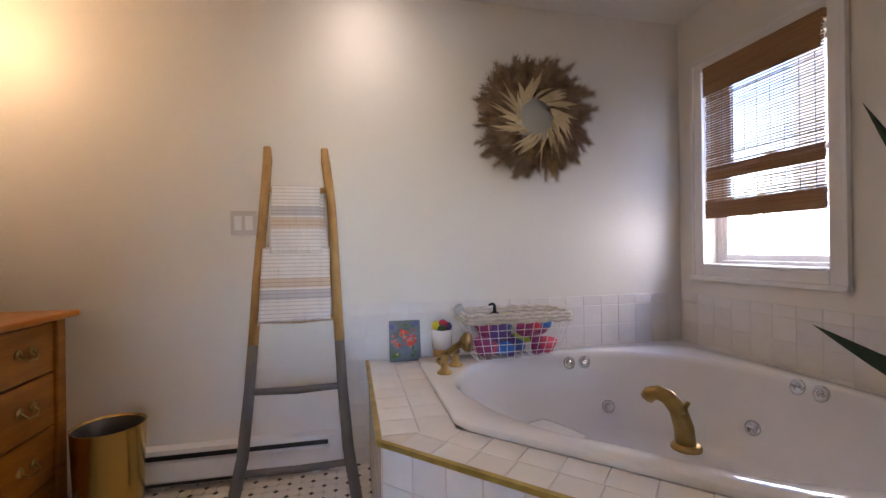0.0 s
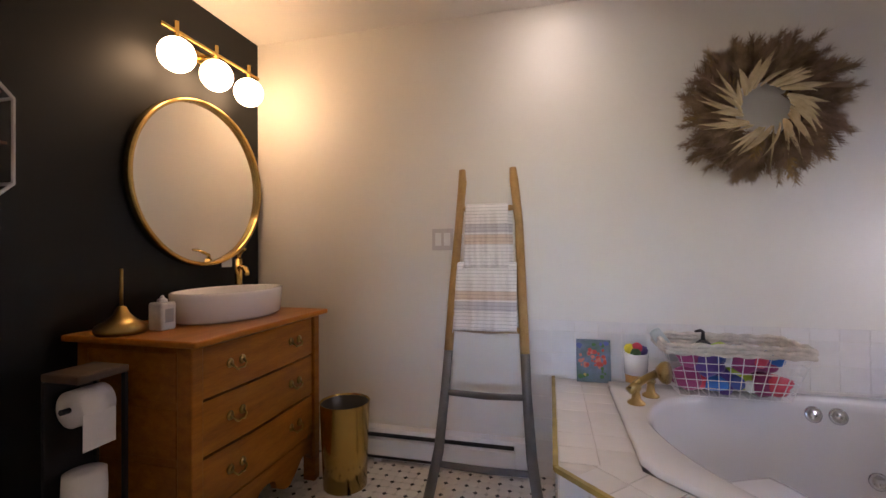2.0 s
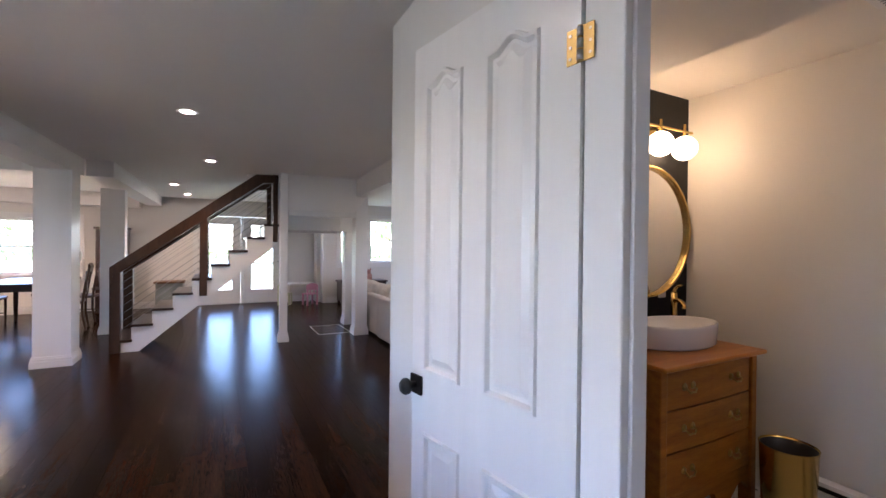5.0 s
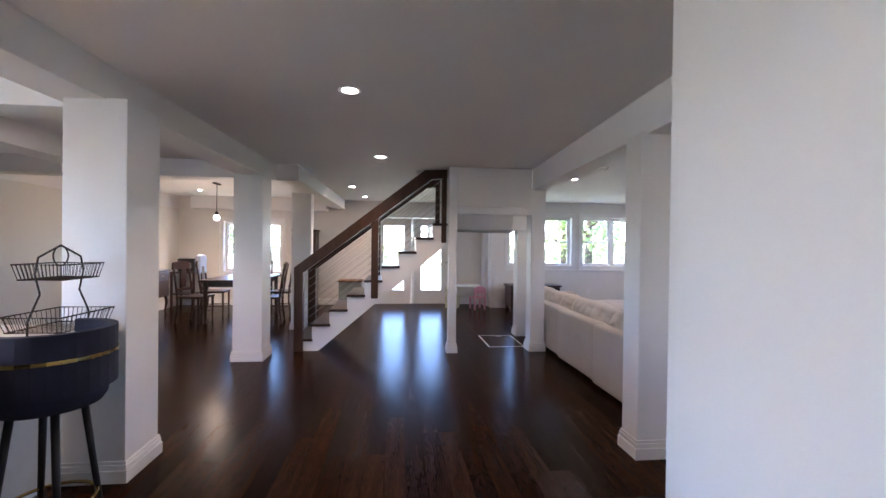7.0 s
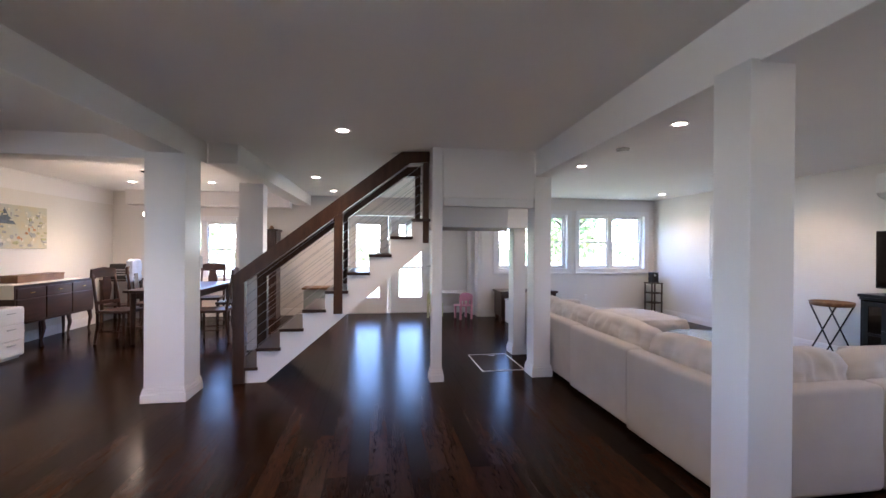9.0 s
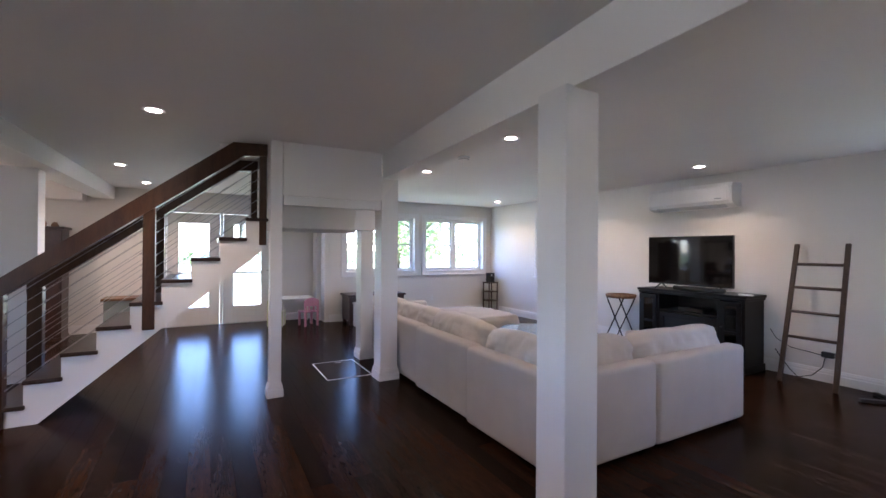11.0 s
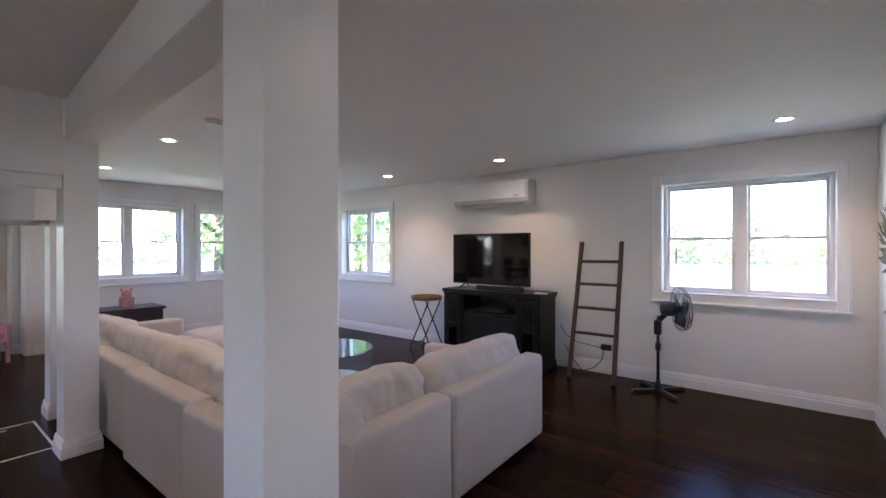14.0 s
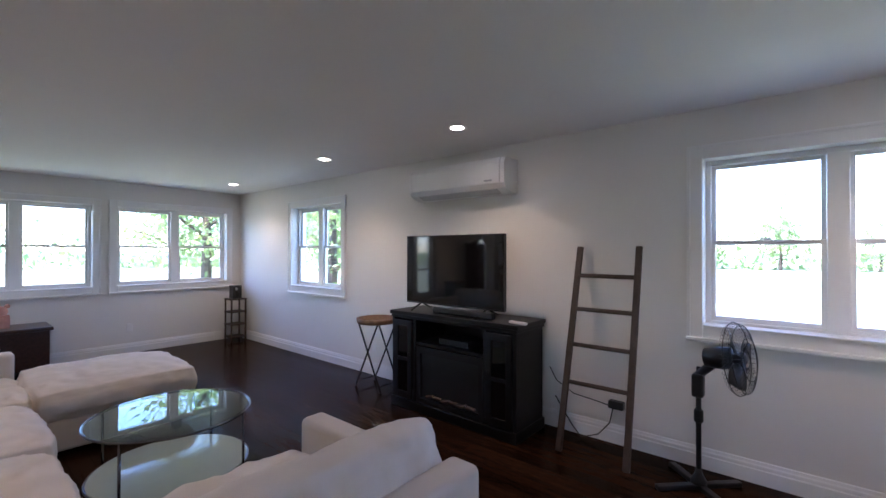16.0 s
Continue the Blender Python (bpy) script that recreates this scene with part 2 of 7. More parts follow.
ESPRESSO = surface("espresso_wood", (0.005, 0.0045, 0.0045), 0.4, vary=0.35, scale=4, stretch=(1, 8, 8), bump=0.1, bump_scale=20, spec=0.3)
RUSTIC = surface("rustic_brown_wood", (0.035, 0.021, 0.015), 0.6, vary=0.4, scale=5, stretch=(8, 8, 1), second=(0.08, 0.05, 0.036), bump=0.3, bump_scale=22, mix=0.4)
MAHOGANY = surface("mahogany_wood", (0.022, 0.009, 0.006), 0.3, vary=0.4, scale=4, stretch=(1, 8, 8), second=(0.05, 0.02, 0.013), bump=0.08, bump_scale=20)
PANE = clear_glass("window_glass")
GLASS = clear_glass("table_glass", (0.86, 0.94, 0.92))
LED = glow("downlight_glow", (1.0, 0.88, 0.72), 6.0)
GLOBE = glow("globe_glow", (1.0, 0.70, 0.38), 0.85)

# ---- the setting ----
CEIL_Z = 2.40


def wall_slab(name, axis, face, back, a, b, z0, z1, holes, material, label):
    """A wall along an axis from a to b, between the planes face and back, with holes (a0, a1, z0, z1) through it."""
    bm = bmesh.new()
    cuts = sorted({a, b, *[v for h in holes for v in h[:2]]})
    for s, e in zip(cuts, cuts[1:]):
        mid = (s + e) / 2
        inside = sorted([h for h in holes if h[0] < mid < h[1]], key=lambda h: h[2])
        z = z0
        for lo, hi in [(h[2], h[3]) for h in inside] + [(z1, z1)]:
            if lo - z > 1e-4:
                if axis == "x":
                    box(bm, s, min(face, back), z, e, max(face, back), lo)
                else:
                    box(bm, min(face, back), s, z, max(face, back), e, lo)
            z = hi
    bmesh.ops.remove_doubles(bm, verts=bm.verts, dist=1e-5)
    return piece(name, bm, material, label, "wall")


def baseboard(name, axis, face, out, a, b, h=0.14, label="tall moulded white baseboard along the wall"):
    """A moulded skirting board standing on the floor; out: +1 or -1, the way it sticks out."""
    prof = [(0, 0), (0.018, 0), (0.018, h * 0.62), (0.013, h * 0.66), (0.013, h * 0.80), (0.009, h * 0.86), (0.006, h * 0.97), (0.0, h)]
    bm = bmesh.new()
    pts = [(face + out * (p + 0.001), z) for p, z in prof]
    if axis == "x":
        loft(bm, [[(a, y, z) for y, z in pts], [(b, y, z) for y, z in pts]])
    else:
        loft(bm, [[(x, a, z) for x, z in pts], [(x, b, z) for x, z in pts]])
    return piece(name, bm, TRIM, label, "baseboard")


def window_unit(name, axis, face, out, a, b, z0, z1, units, label, reveal=0.09, casing=0.085, stool=True):
    """A bank of double-hung windows in an opening; out: +1 or -1 towards the open air."""
    def b6(bm, s0, s1, d0, d1, za, zb, bev=0.003):
        lo, hi = sorted((face + out * d0, face + out * d1))
        return box(bm, s0, lo, za, s1, hi, zb, bev) if axis == "x" else box(bm, lo, s0, za, hi, s1, zb, bev)
    bm = bmesh.new()
    w = casing
    b6(bm, a - w, a - 0.002, -0.02, -0.001, z0 - w, z1 + w)
    b6(bm, b + 0.002, b + w, -0.02, -0.001, z0 - w, z1 + w)
    b6(bm, a - 0.001, b + 0.001, -0.02, -0.001, z1 + 0.001, z1 + w)
    b6(bm, a - 0.001, b + 0.001, -0.02, -0.001, z0 - w, z0 - 0.001)
    b6(bm, a - w - 0.008, a - w + 0.012, -0.028, -0.001, z0 - w, z1 + w)
    b6(bm, b + w - 0.012, b + w + 0.008, -0.028, -0.001, z0 - w, z1 + w)
    b6(bm, a - w - 0.008, b + w + 0.008, -0.028, -0.001, z1 + w - 0.012, z1 + w + 0.008)
    top = tagged(part(name, bm, TRIM), label, "window", "", "structure")
    bm = bmesh.new()
    b6(bm, a - w - 0.012, b + w + 0.012, -0.04, -0.001, z0 - w - 0.012, z0 - w + 0.012, 0.005)
    if stool:
        b6(bm, a + 0.001, b - 0.001, -0.03, reveal, z0 - 0.001, z0 + 0.014, 0.004)
    part("window_sill", bm, TRIM, top)
    bm = bmesh.new()
    f = 0.032
    d0, d1 = reveal, reveal + 0.07
    step = (b - a) / units
    b6(bm, a + 0.001, a + f, d0, d1, z0 + 0.001, z1 - 0.001)
    b6(bm, b - f, b - 0.001, d0, d1, z0 + 0.001, z1 - 0.001)
    b6(bm, a + f, b - f, d0, d1, z1 - f, z1 - 0.001)
    b6(bm, a + f, b - f, d0, d1, z0 + 0.001, z0 + f)
    for k in range(1, units):
        b6(bm, a + k * step - 0.05, a + k * step + 0.05, d0 - 0.012, d1, z0 + f, z1 - f)
    part("window_frame", bm, TRIM, top)
    for k in range(units):
        s0 = a + k * step + (f if k == 0 else 0.05)
        s1 = a + (k + 1) * step - (f if k == units - 1 else 0.05)
        mid = (z0 + z1) / 2
        for lower in (True, False):
            za, zb = (z0 + f, mid + 0.016) if lower else (mid - 0.016, z1 - f)
            dd = d0 + (0.008 if lower else 0.036)
            r = 0.026
            bm = bmesh.new()
            b6(bm, s0 + 0.001, s0 + r, dd, dd + 0.025, za + 0.001, zb - 0.001)
            b6(bm, s1 - r, s1 - 0.001, dd, dd + 0.025, za + 0.001, zb - 0.001)
            b6(bm, s0 + r, s1 - r, dd, dd + 0.025, za + 0.001, za + r + 0.006)
            b6(bm, s0 + r, s1 - r, dd, dd + 0.025, zb - r, zb - 0.001)
            sash = part("sash", bm, WHITE_PLASTIC, top)
            bm = bmesh.new()
            b6(bm, s0 + r, s1 - r, dd + 0.010, dd + 0.014, za + r, zb - r, 0)
            pane = part("pane", bm, PANE, sash)
            pane.visible_shadow = False
        bm = bmesh.new()
        b6(bm, (s0 + s1) / 2 - 0.03, (s0 + s1) / 2 + 0.03, d0 - 0.006, d0 + 0.03, mid + 0.017, mid + 0.03, 0.004)
        part("sash_lock", bm, WHITE_PLASTIC, top)
    return top


# floor bed under the planks
bm = bmesh.new()
box(bm, -9.6, -6.0, -0.12, 4.6, 0.53, -0.012)
box(bm, -9.6, 0.53, -0.12, -0.2, 5.9, -0.012)
piece("floor", bm, GAP, "dark stained hardwood plank floor with a satin sheen", "floor")

# long wall with windows, wall of the far windows, front wall with doors
LONG = 5.80
W1 = (-2.02, -0.68, 0.945, 2.06)
W3 = (-7.15, -5.98, 0.945, 2.06)
wall_slab("wall_north", "x", LONG, 6.02, -9.0, 0.3, -0.1, 2.5, [W1, W3], WALL, "long white painted wall with two windows")
FAR = -8.80
W2 = (4.10, 5.57, 0.945, 2.06)
W2B = (2.36, 3.83, 0.945, 2.06)
wall_slab("wall_west_living", "y", FAR, -9.04, 2.02, 6.02, -0.1, 2.5, [W2, W2B], WALL, "white painted end wall with two double windows")
FRONT = -9.42
DOORS = (-0.68, 1.12, 0.0, 2.03)
DWIN = (-4.0, -2.76, 0.74, 1.86)
wall_slab("wall_west_hall", "y", FRONT, -9.62, -6.0, 2.02, -0.1, 2.5, [DOORS, DWIN], WALL, "white front wall with glazed doors and a window")
bm = box(bmesh.new(), -9.62, 1.95, -0.1, -8.803, 2.018, 2.5)
box(bm, -9.41, 1.86, -0.1, -9.08, 1.948, 2.5)
piece("wall_return", bm, WALL, "short white wall return beside the play corner", "wall")
SOUTH = -4.95
# opening for an added window, out of view, that lets light in
KWIN = (-1.4, 3.0, 0.98, 2.05)
wall_slab("wall_south", "x", SOUTH, -5.1, -9.62, 4.6, -0.1, 2.5, [KWIN], WARM_WALL, "white dining room wall")
wall_slab("wall_east_hall", "y", 4.5, 4.65, -5.1, 2.75, -0.1, 2.5, [], WALL, "plain white end wall")
# bathroom and living room walls
BATH_W, BATH_N, BATH_E, BATH_S = -0.20, 2.52, 3.36, 0.53
OUT_W = -0.30
LIV_E = -0.43
LDOOR = (4.46, 5.34, 0.0, 2.05)
wall_slab("wall_east_hall_end", "y", OUT_W, -0.27, 0.43, 2.6, -0.1, 2.5, [], WALL, "plain white wall end beside the hall")
wall_slab("wall_east_living", "y", LIV_E, -0.27, 2.602, 5.8, -0.1, 2.5, [LDOOR], WALL, "white living room wall with an entrance door")
wall_slab("wall_behind_door", "y", -0.264, 0.25, 2.66, 5.8, -0.1, 2.5, [], WALL, "plain white wall")
wall_slab("wall_dark", "y", BATH_W, -0.268, 0.53, 2.62, -0.1, 2.5, [], DARK_WALL, "matt charcoal painted bathroom wall")
BDOOR = (0.875, 1.89, 0.0, 2.04)
wall_slab("wall_bath_door", "x", 0.43, BATH_S, OUT_W + 0.002, 4.5, -0.1, 2.5, [BDOOR], WALL, "white hall wall with the bathroom doorway")
wall_slab("wall_bath_north", "x", BATH_N, 2.64, BATH_W, 3.5, -0.1, 2.5, [], WARM_WALL, "cream painted bathroom wall")
BWIN = (1.70, 2.33, 0.955, 2.02)
wall_slab("wall_bath_east", "y", BATH_E, 3.50, BATH_S, 2.52, -0.1, 2.5, [BWIN], WARM_WALL, "cream painted bathroom wall with a window")

# ceilings
bm = bmesh.new()
box(bm, -9.6, -5.1, CEIL_Z, 4.6, 0.53, CEIL_Z + 0.12)
box(bm, -9.6, 0.53, CEIL_Z, OUT_W + 0.05, 6.0, CEIL_Z + 0.12)
box(bm, OUT_W + 0.05, 2.66, CEIL_Z, 0.3, 6.0, CEIL_Z + 0.12)
piece("ceiling", bm, CEIL, "smooth painted ceiling", "ceiling")
bm = prism(bmesh.new(), [(0.532, 2.21), (1.56, 2.21), (1.78, 2.385), (2.53, 2.385), (2.53, 2.52), (0.532, 2.52)], "x", BATH_W + 0.001, BATH_E + 0.01)
piece("ceiling_bathroom", bm, WARM_WALL, "cream bathroom ceiling with a lowered sloping edge", "ceiling")


def beam(name, p, q, w, z0, label):
    """A boxed beam on the ceiling from p to q, its hall side to the left of the way."""
    a, b = Vector((*p, 0)), Vector((*q, 0))
    d = b - a
    bm = box(bmesh.new(), 0, -w, z0, d.length, 0, CEIL_Z + 0.01, 0.004)
    ob = piece(name, bm, CEIL, label, "beam")
    ob.matrix_basis = Matrix.Translation(a) @ Matrix.Rotation(math.atan2(d.y, d.x), 4, "Z")
    return ob


beam("ceiling_beam_living", (-4.84, 1.60), (OUT_W, 1.335), -0.20, 2.13, "boxed white ceiling beam between hall and living room")
beam("ceiling_beam_dining", (4.5, -2.05), (-5.06, -1.73), -0.30, 2.19, "boxed white ceiling beam between hall and dining room")
beam("ceiling_beam_front", (-5.07, -1.44), (FRONT, -1.36), -0.28, 2.20, "boxed white ceiling beam beside the staircase")
beam("ceiling_beam_cross", (-4.90, -2.0), (-4.90, SOUTH), 0.28, 2.19, "boxed white cross beam in the dining room")
beam("ceiling_beam_kitchen", (-2.2, -2.05), (-2.2, SOUTH), 0.28, 2.19, "boxed white cross beam over the kitchen bar")
beam("ceiling_beam_coffer", (-4.90, -3.40), (4.4, -3.40), 0.26, 2.19, "boxed white beam closing the ceiling coffer")
beam("ceiling_soffit_dining", (-4.84, SOUTH + 0.001), (FRONT, SOUTH + 0.001), -0.36, 2.13, "boxed white soffit along the dining wall")
beam("ceiling_soffit_front", (FRONT + 0.001, -4.58), (FRONT + 0.001, -1.72), 0.30, 2.13, "boxed white soffit along the front wall")


def column(name, cx, cy, wx, wy, top, label):
    bm = box(bmesh.new(), cx - wx / 2, cy - wy / 2, 0, cx + wx / 2, cy + wy / 2, top, 0.004)
    col = piece(name, bm, TRIM, label, "column")
    bm = bmesh.new()
    for o, z0, z1 in ((0.020, 0.0, 0.075), (0.014, 0.075, 0.105), (0.009, 0.105, 0.125)):
        box(bm, cx - wx / 2 - o, cy - wy / 2 - o, z0 + 0.001, cx + wx / 2 + o, cy + wy / 2 + o, z1, 0.003)
    part("plinth", bm, TRIM, col)
    return col


column("column_living", -2.105, 1.50, 0.19, 0.21, 2.14, "square white boxed column with a moulded plinth")
column("column_stair_end", -4.945, 1.685, 0.20, 0.19, 2.14, "square white boxed column with a moulded plinth")
column("column_stair_back", -5.90, 1.765, 0.20, 0.16, 1.628, "square white boxed column under the stair soffit")
column("column_stair_front", -4.885, 0.548, 0.11, 0.105, 2.40, "slim white post at the head of the open stairs")
column("column_kitchen", -2.19, -1.89, 0.34, 0.34, 2.20, "thick square white column at the end of the kitchen bar")
column("column_dining", -4.76, -1.90, 0.34, 0.33, 2.20, "thick square white column with a moulded plinth")
column("column_front", -6.60, -1.70, 0.22, 0.30, 2.21, "square white column beside the staircase")

# boxed-in upper stair run
bm = prism(bmesh.new(), [(-4.84, 2.41), (-4.84, 1.89), (-5.70, 1.885), (-5.78, 1.63), (-6.05, 1.60), (-6.05, 2.41)], "y", 0.605, 1.585)
piece("stair_soffit", bm, CEIL, "white boxed underside of the upper stairs", "soffit")
bm = box(bmesh.new(), -4.93, 0.61, 1.80, -4.85, 1.585, 1.888, 0.004)
box(bm, -6.14, 0.5, 1.60, -6.052, 1.68, 1.70, 0.004)
box(bm, -6.048, 1.587, 1.63, -5.782, 1.862, 2.12, 0.004)
piece("stair_soffit_trim", bm, TRIM, "white header boards under the stair soffit", "trim")
bm = prism(bmesh.new(), [(1.58, 1.90), (1.585, 2.16), (1.78, 2.16)], "x", -4.836, -5.03)
piece("stair_soffit_bracket", bm, CEIL, "white angled bracket between column and beam", "trim")
bm = box(bmesh.new(), -6.04, 0.5, 2.0, -5.97, 1.70, 2.41)
piece("stair_soffit_wall", bm, CEIL, "white wall above the passage", "wall")

# skirting boards
baseboard("baseboard_north", "x", LONG, -1, FAR, LIV_E)
baseboard("baseboard_west_living", "y", FAR, 1, 2.03, LONG - 0.02)
baseboard("baseboard_hall_front_left", "y", FRONT, 1, -4.9, DOORS[0] - 0.1)
baseboard("baseboard_hall_front_right", "y", FRONT, 1, DOORS[1] + 0.1, 1.85)
baseboard("baseboard_return", "y", -9.08, 1, 1.87, 1.947)
baseboard("baseboard_south", "x", SOUTH, 1, -9.4, 4.4)
baseboard("baseboard_east_near", "y", LIV_E, -1, 2.602, LDOOR[0] - 0.09)
baseboard("baseboard_east_far", "y", LIV_E, -1, LDOOR[1] + 0.09, LONG - 0.02)
baseboard("baseboard_hall_left", "x", 0.43, -1, OUT_W - 0.01, 0.90)
baseboard("baseboard_hall_right", "x", 0.43, -1, 1.95, 4.5)

window_unit("window_north_near", "x", LONG, 1, *W1, 2, "white double-hung double window with sunlit greenery outside")
window_unit("window_north_far", "x", LONG, 1, *W3, 2, "white double-hung double window near the room corner")
window_unit("window_west_right", "y", FAR, -1, *W2, 2, "white double-hung double window on the end wall")
window_unit("window_west_left", "y", FAR, -1, *W2B, 2, "white double-hung double window on the end wall")
window_unit("window_dining", "y", FRONT, -1, *DWIN, 2, "white double-hung window in the dining room")
# the kitchen window is never in view, added as a light source
window_unit("window_kitchen_added", "x", SOUTH, -1, *KWIN, 4, "white wide window, unseen, added to light the kitchen side")
window_unit("window_bath", "y", BATH_E, 1, *BWIN, 1, "white bathroom window half covered by a bamboo blind", reveal=0.07, casing=0.065)

# ---- outside ----
GRASS = surface("lawn", (0.13, 0.155, 0.085), 0.9, vary=0.3, scale=0.4, second=(0.17, 0.195, 0.115), bump=0.4, bump_scale=30, mix=0.4)
BARK = surface("bark", (0.07, 0.05, 0.035), 0.9, vary=0.3, scale=6, bump=0.6, bump_scale=30)
LEAF = surface("leaf_green", (0.075, 0.12, 0.045), 0.6, vary=0.5, scale=1.5, second=(0.12, 0.17, 0.075))
ln_, ll_ = LEAF.node_tree.nodes, LEAF.node_tree.links
thin, both = ln_.new("ShaderNodeBsdfTranslucent"), ln_.new("ShaderNodeAddShader")
thin.inputs["Color"].default_value = (0.12, 0.17, 0.05, 1)
ll_.new(ln_["Principled BSDF"].outputs[0], both.inputs[0])
ll_.new(thin.outputs[0], both.inputs[1])
ll_.new(both.outputs[0], ln_["Material Output"].inputs["Surface"])
bm = bmesh.new()
bmesh.ops.create_grid(bm, x_segments=2, y_segments=2, size=1500, matrix=Matrix.Translation((0, 0, -0.55)))
piece("ground", bm, GRASS, "sunlit mown lawn around the house", "ground")


def tree(x, y, h, spread, seed, label):
    rnd = random.Random(seed)
    t = thing("tree", (x, y, -0.55), label, "tree", "garden trees")
    bm = bmesh.new()
    tube(bm, [(0, 0, 0), (0.05, 0.02, h * 0.25), (-0.04, 0.06, h * 0.55), (0.02, 0, h * 0.9)], [h * 0.03, h * 0.024, h * 0.016, h * 0.004])
    tips = []
    for k in range(12):
        a, z0 = k * 2.4, h * (0.22 + 0.05 * k)
        ln = spread * rnd.uniform(0.6, 1.0) * (1.1 - 0.55 * k / 12)
        tip = Vector((math.cos(a) * ln, math.sin(a) * ln, z0 + h * rnd.uniform(0.08, 0.2)))
        tube(bm, [(0, 0, z0), (tip.x * 0.5, tip.y * 0.5, z0 + (tip.z - z0) * 0.65), tip], [h * 0.012, h * 0.007, h * 0.002], 6)
        tips.append((Vector((0, 0, z0)), tip))
    part("trunk", bm, BARK, t)
    verts, faces = [], []
    for k in range(4600):
        a, b = tips[rnd.randrange(len(tips))]
        c = a.lerp(b, rnd.uniform(0.35, 1.08)) + Vector([rnd.gauss(0, spread * 0.14) for _ in range(3)])
        s = rnd.uniform(0.024, 0.050) * spread
        u = Vector([rnd.gauss(0, 1) for _ in range(3)]).normalized()
        v = u.cross(Vector([rnd.gauss(0, 1) for _ in range(3)])).normalized()
        i = len(verts)
        verts += [c - u * s, c + v * s * 0.5, c + u * s, c - v * s * 0.5]
        faces.append((i, i + 1, i + 2, i + 3))
    me = bpy.data.meshes.new("crown")
    me.from_pydata(verts, [], faces)
    me.materials.append(LEAF)
    new("crown", me).parent = t
    return t


for x, y, h, sp, seed in ((-22.5, 9.2, 6.5, 2.4, 1), (-19.0, 14.5, 6.5, 2.4, 2), (-25, -4.5, 7, 2.6, 3), (-20, 9.5, 8, 3.0, 4), (-16, 30, 9, 3.4, 5),
                          (-3.4, 62, 6.5, 3.0, 6), (4.5, 64, 5.5, 2.8, 7), (-10.5, 60, 6.5, 3.2, 8), (-13.0, 10.6, 6.0, 2.3, 9), (-15.5, 13.4, 6.5, 2.5, 11), (-26, -11, 7, 2.6, 10)):
    tree(x, y, h, sp, seed, "broad leafy green tree standing in the lawn")
bm = bmesh.new()
rnd = random.Random(5)
verts, faces = [], []
for k in range(24000):
    a = rnd.uniform(0, math.tau)
    r = rnd.uniform(58, 68)
    c = Vector((-3 + r * math.cos(a), 2 + r * math.sin(a), -0.5 + abs(rnd.gauss(0, 1.6)) * (1.2 + 0.7 * math.sin(a * 13))))
    s = rnd.uniform(0.18, 0.46)
    u = Vector([rnd.gauss(0, 1) for _ in range(3)]).normalized()
    v = u.cross(Vector((0.3, 0.2, 1))).normalized()
    i = len(verts)
    verts += [c - u * s, c + v * s * 0.6, c + u * s, c - v * s * 0.6]
    faces.append((i, i + 1, i + 2, i + 3))
bm.free()
me = bpy.data.meshes.new("hedge")
me.from_pydata(verts, [], faces)
me.materials.append(LEAF)
tagged(new("hedge", me), "distant overgrown green hedge beyond the lawn", "hedge", "", "stuff")

# ---- downlights ----
def downlight(x, y, z=CEIL_Z, watts=2.2):
    t = thing("recessed_downlight", (x, y, z), "round white recessed ceiling downlight, switched on", "ceiling light", "recessed downlights")
    bm = lathe(bmesh.new(), [(0.040, -0.001), (0.072, -0.001), (0.075, -0.006), (0.062, -0.009), (0.050, -0.004), (0.040, -0.002)], 28)
    part("trim_ring", bm, WHITE_PLASTIC, t, smooth=True)
    part("lens", lathe(bmesh.new(), [(0.001, -0.004), (0.049, -0.004), (0.049, -0.002), (0.001, -0.002)], 24), LED, t, "glowing frosted lens")
    ld = bpy.data.lights.new("downlight_lamp", "SPOT")
    ld.energy, ld.spot_size, ld.spot_blend, ld.shadow_soft_size, ld.color = watts, radians(125), 0.8, 0.05, (1.0, 0.74, 0.47)
    lo = new("downlight_lamp", ld)
    lo.parent = t
    lo.matrix_basis = pose(0, 0, -0.015)
    return t


# the four with x above -0.7 are unseen, added to brighten kitchen and hall
for x, y in ((-2.26, -0.50), (-4.37, -0.37), (-7.03, -0.95), (-8.55, -0.84), (-3.66, 2.37), (-5.50, 2.45), (-3.55, 5.08), (-1.04, 5.08), (-5.31, 5.08),
             (-7.75, 5.22), (-7.6, 2.5), (-0.985, 2.326), (0.4, -0.6), (2.9, -0.7), (-8.1, -3.95), (-7.9, -2.68), (-0.6, -2.75), (1.6, -2.75), (-3.3, -2.75)):
    downlight(x, y, watts=9.0 if y < -2 else 2.2 if x > 0 else 5.0 if y < 0 else 3.4 if y > 5 else 2.2)

sd = thing("smoke_detector", (-4.55, 2.42, CEIL_Z), "round white smoke detector on the ceiling", "smoke detector")
part("body", lathe(bmesh.new(), [(0.01, -0.035), (0.05, -0.034), (0.062, -0.022), (0.066, -0.001), (0.01, -0.001)], 28), WHITE_PLASTIC, sd, smooth=True)
part("vent_ring", lathe(bmesh.new(), [(0.052, -0.031), (0.056, -0.031), (0.060, -0.026), (0.056, -0.024)], 28), STEEL, sd)
sd2 = thing("smoke_detector", (-5.25, 0.15, CEIL_Z), "round white smoke detector beside the stair head", "smoke detector")
part("body", lathe(bmesh.new(), [(0.01, -0.035), (0.05, -0.034), (0.062, -0.022), (0.066, -0.001), (0.01, -0.001)], 28), WHITE_PLASTIC, sd2, smooth=True)


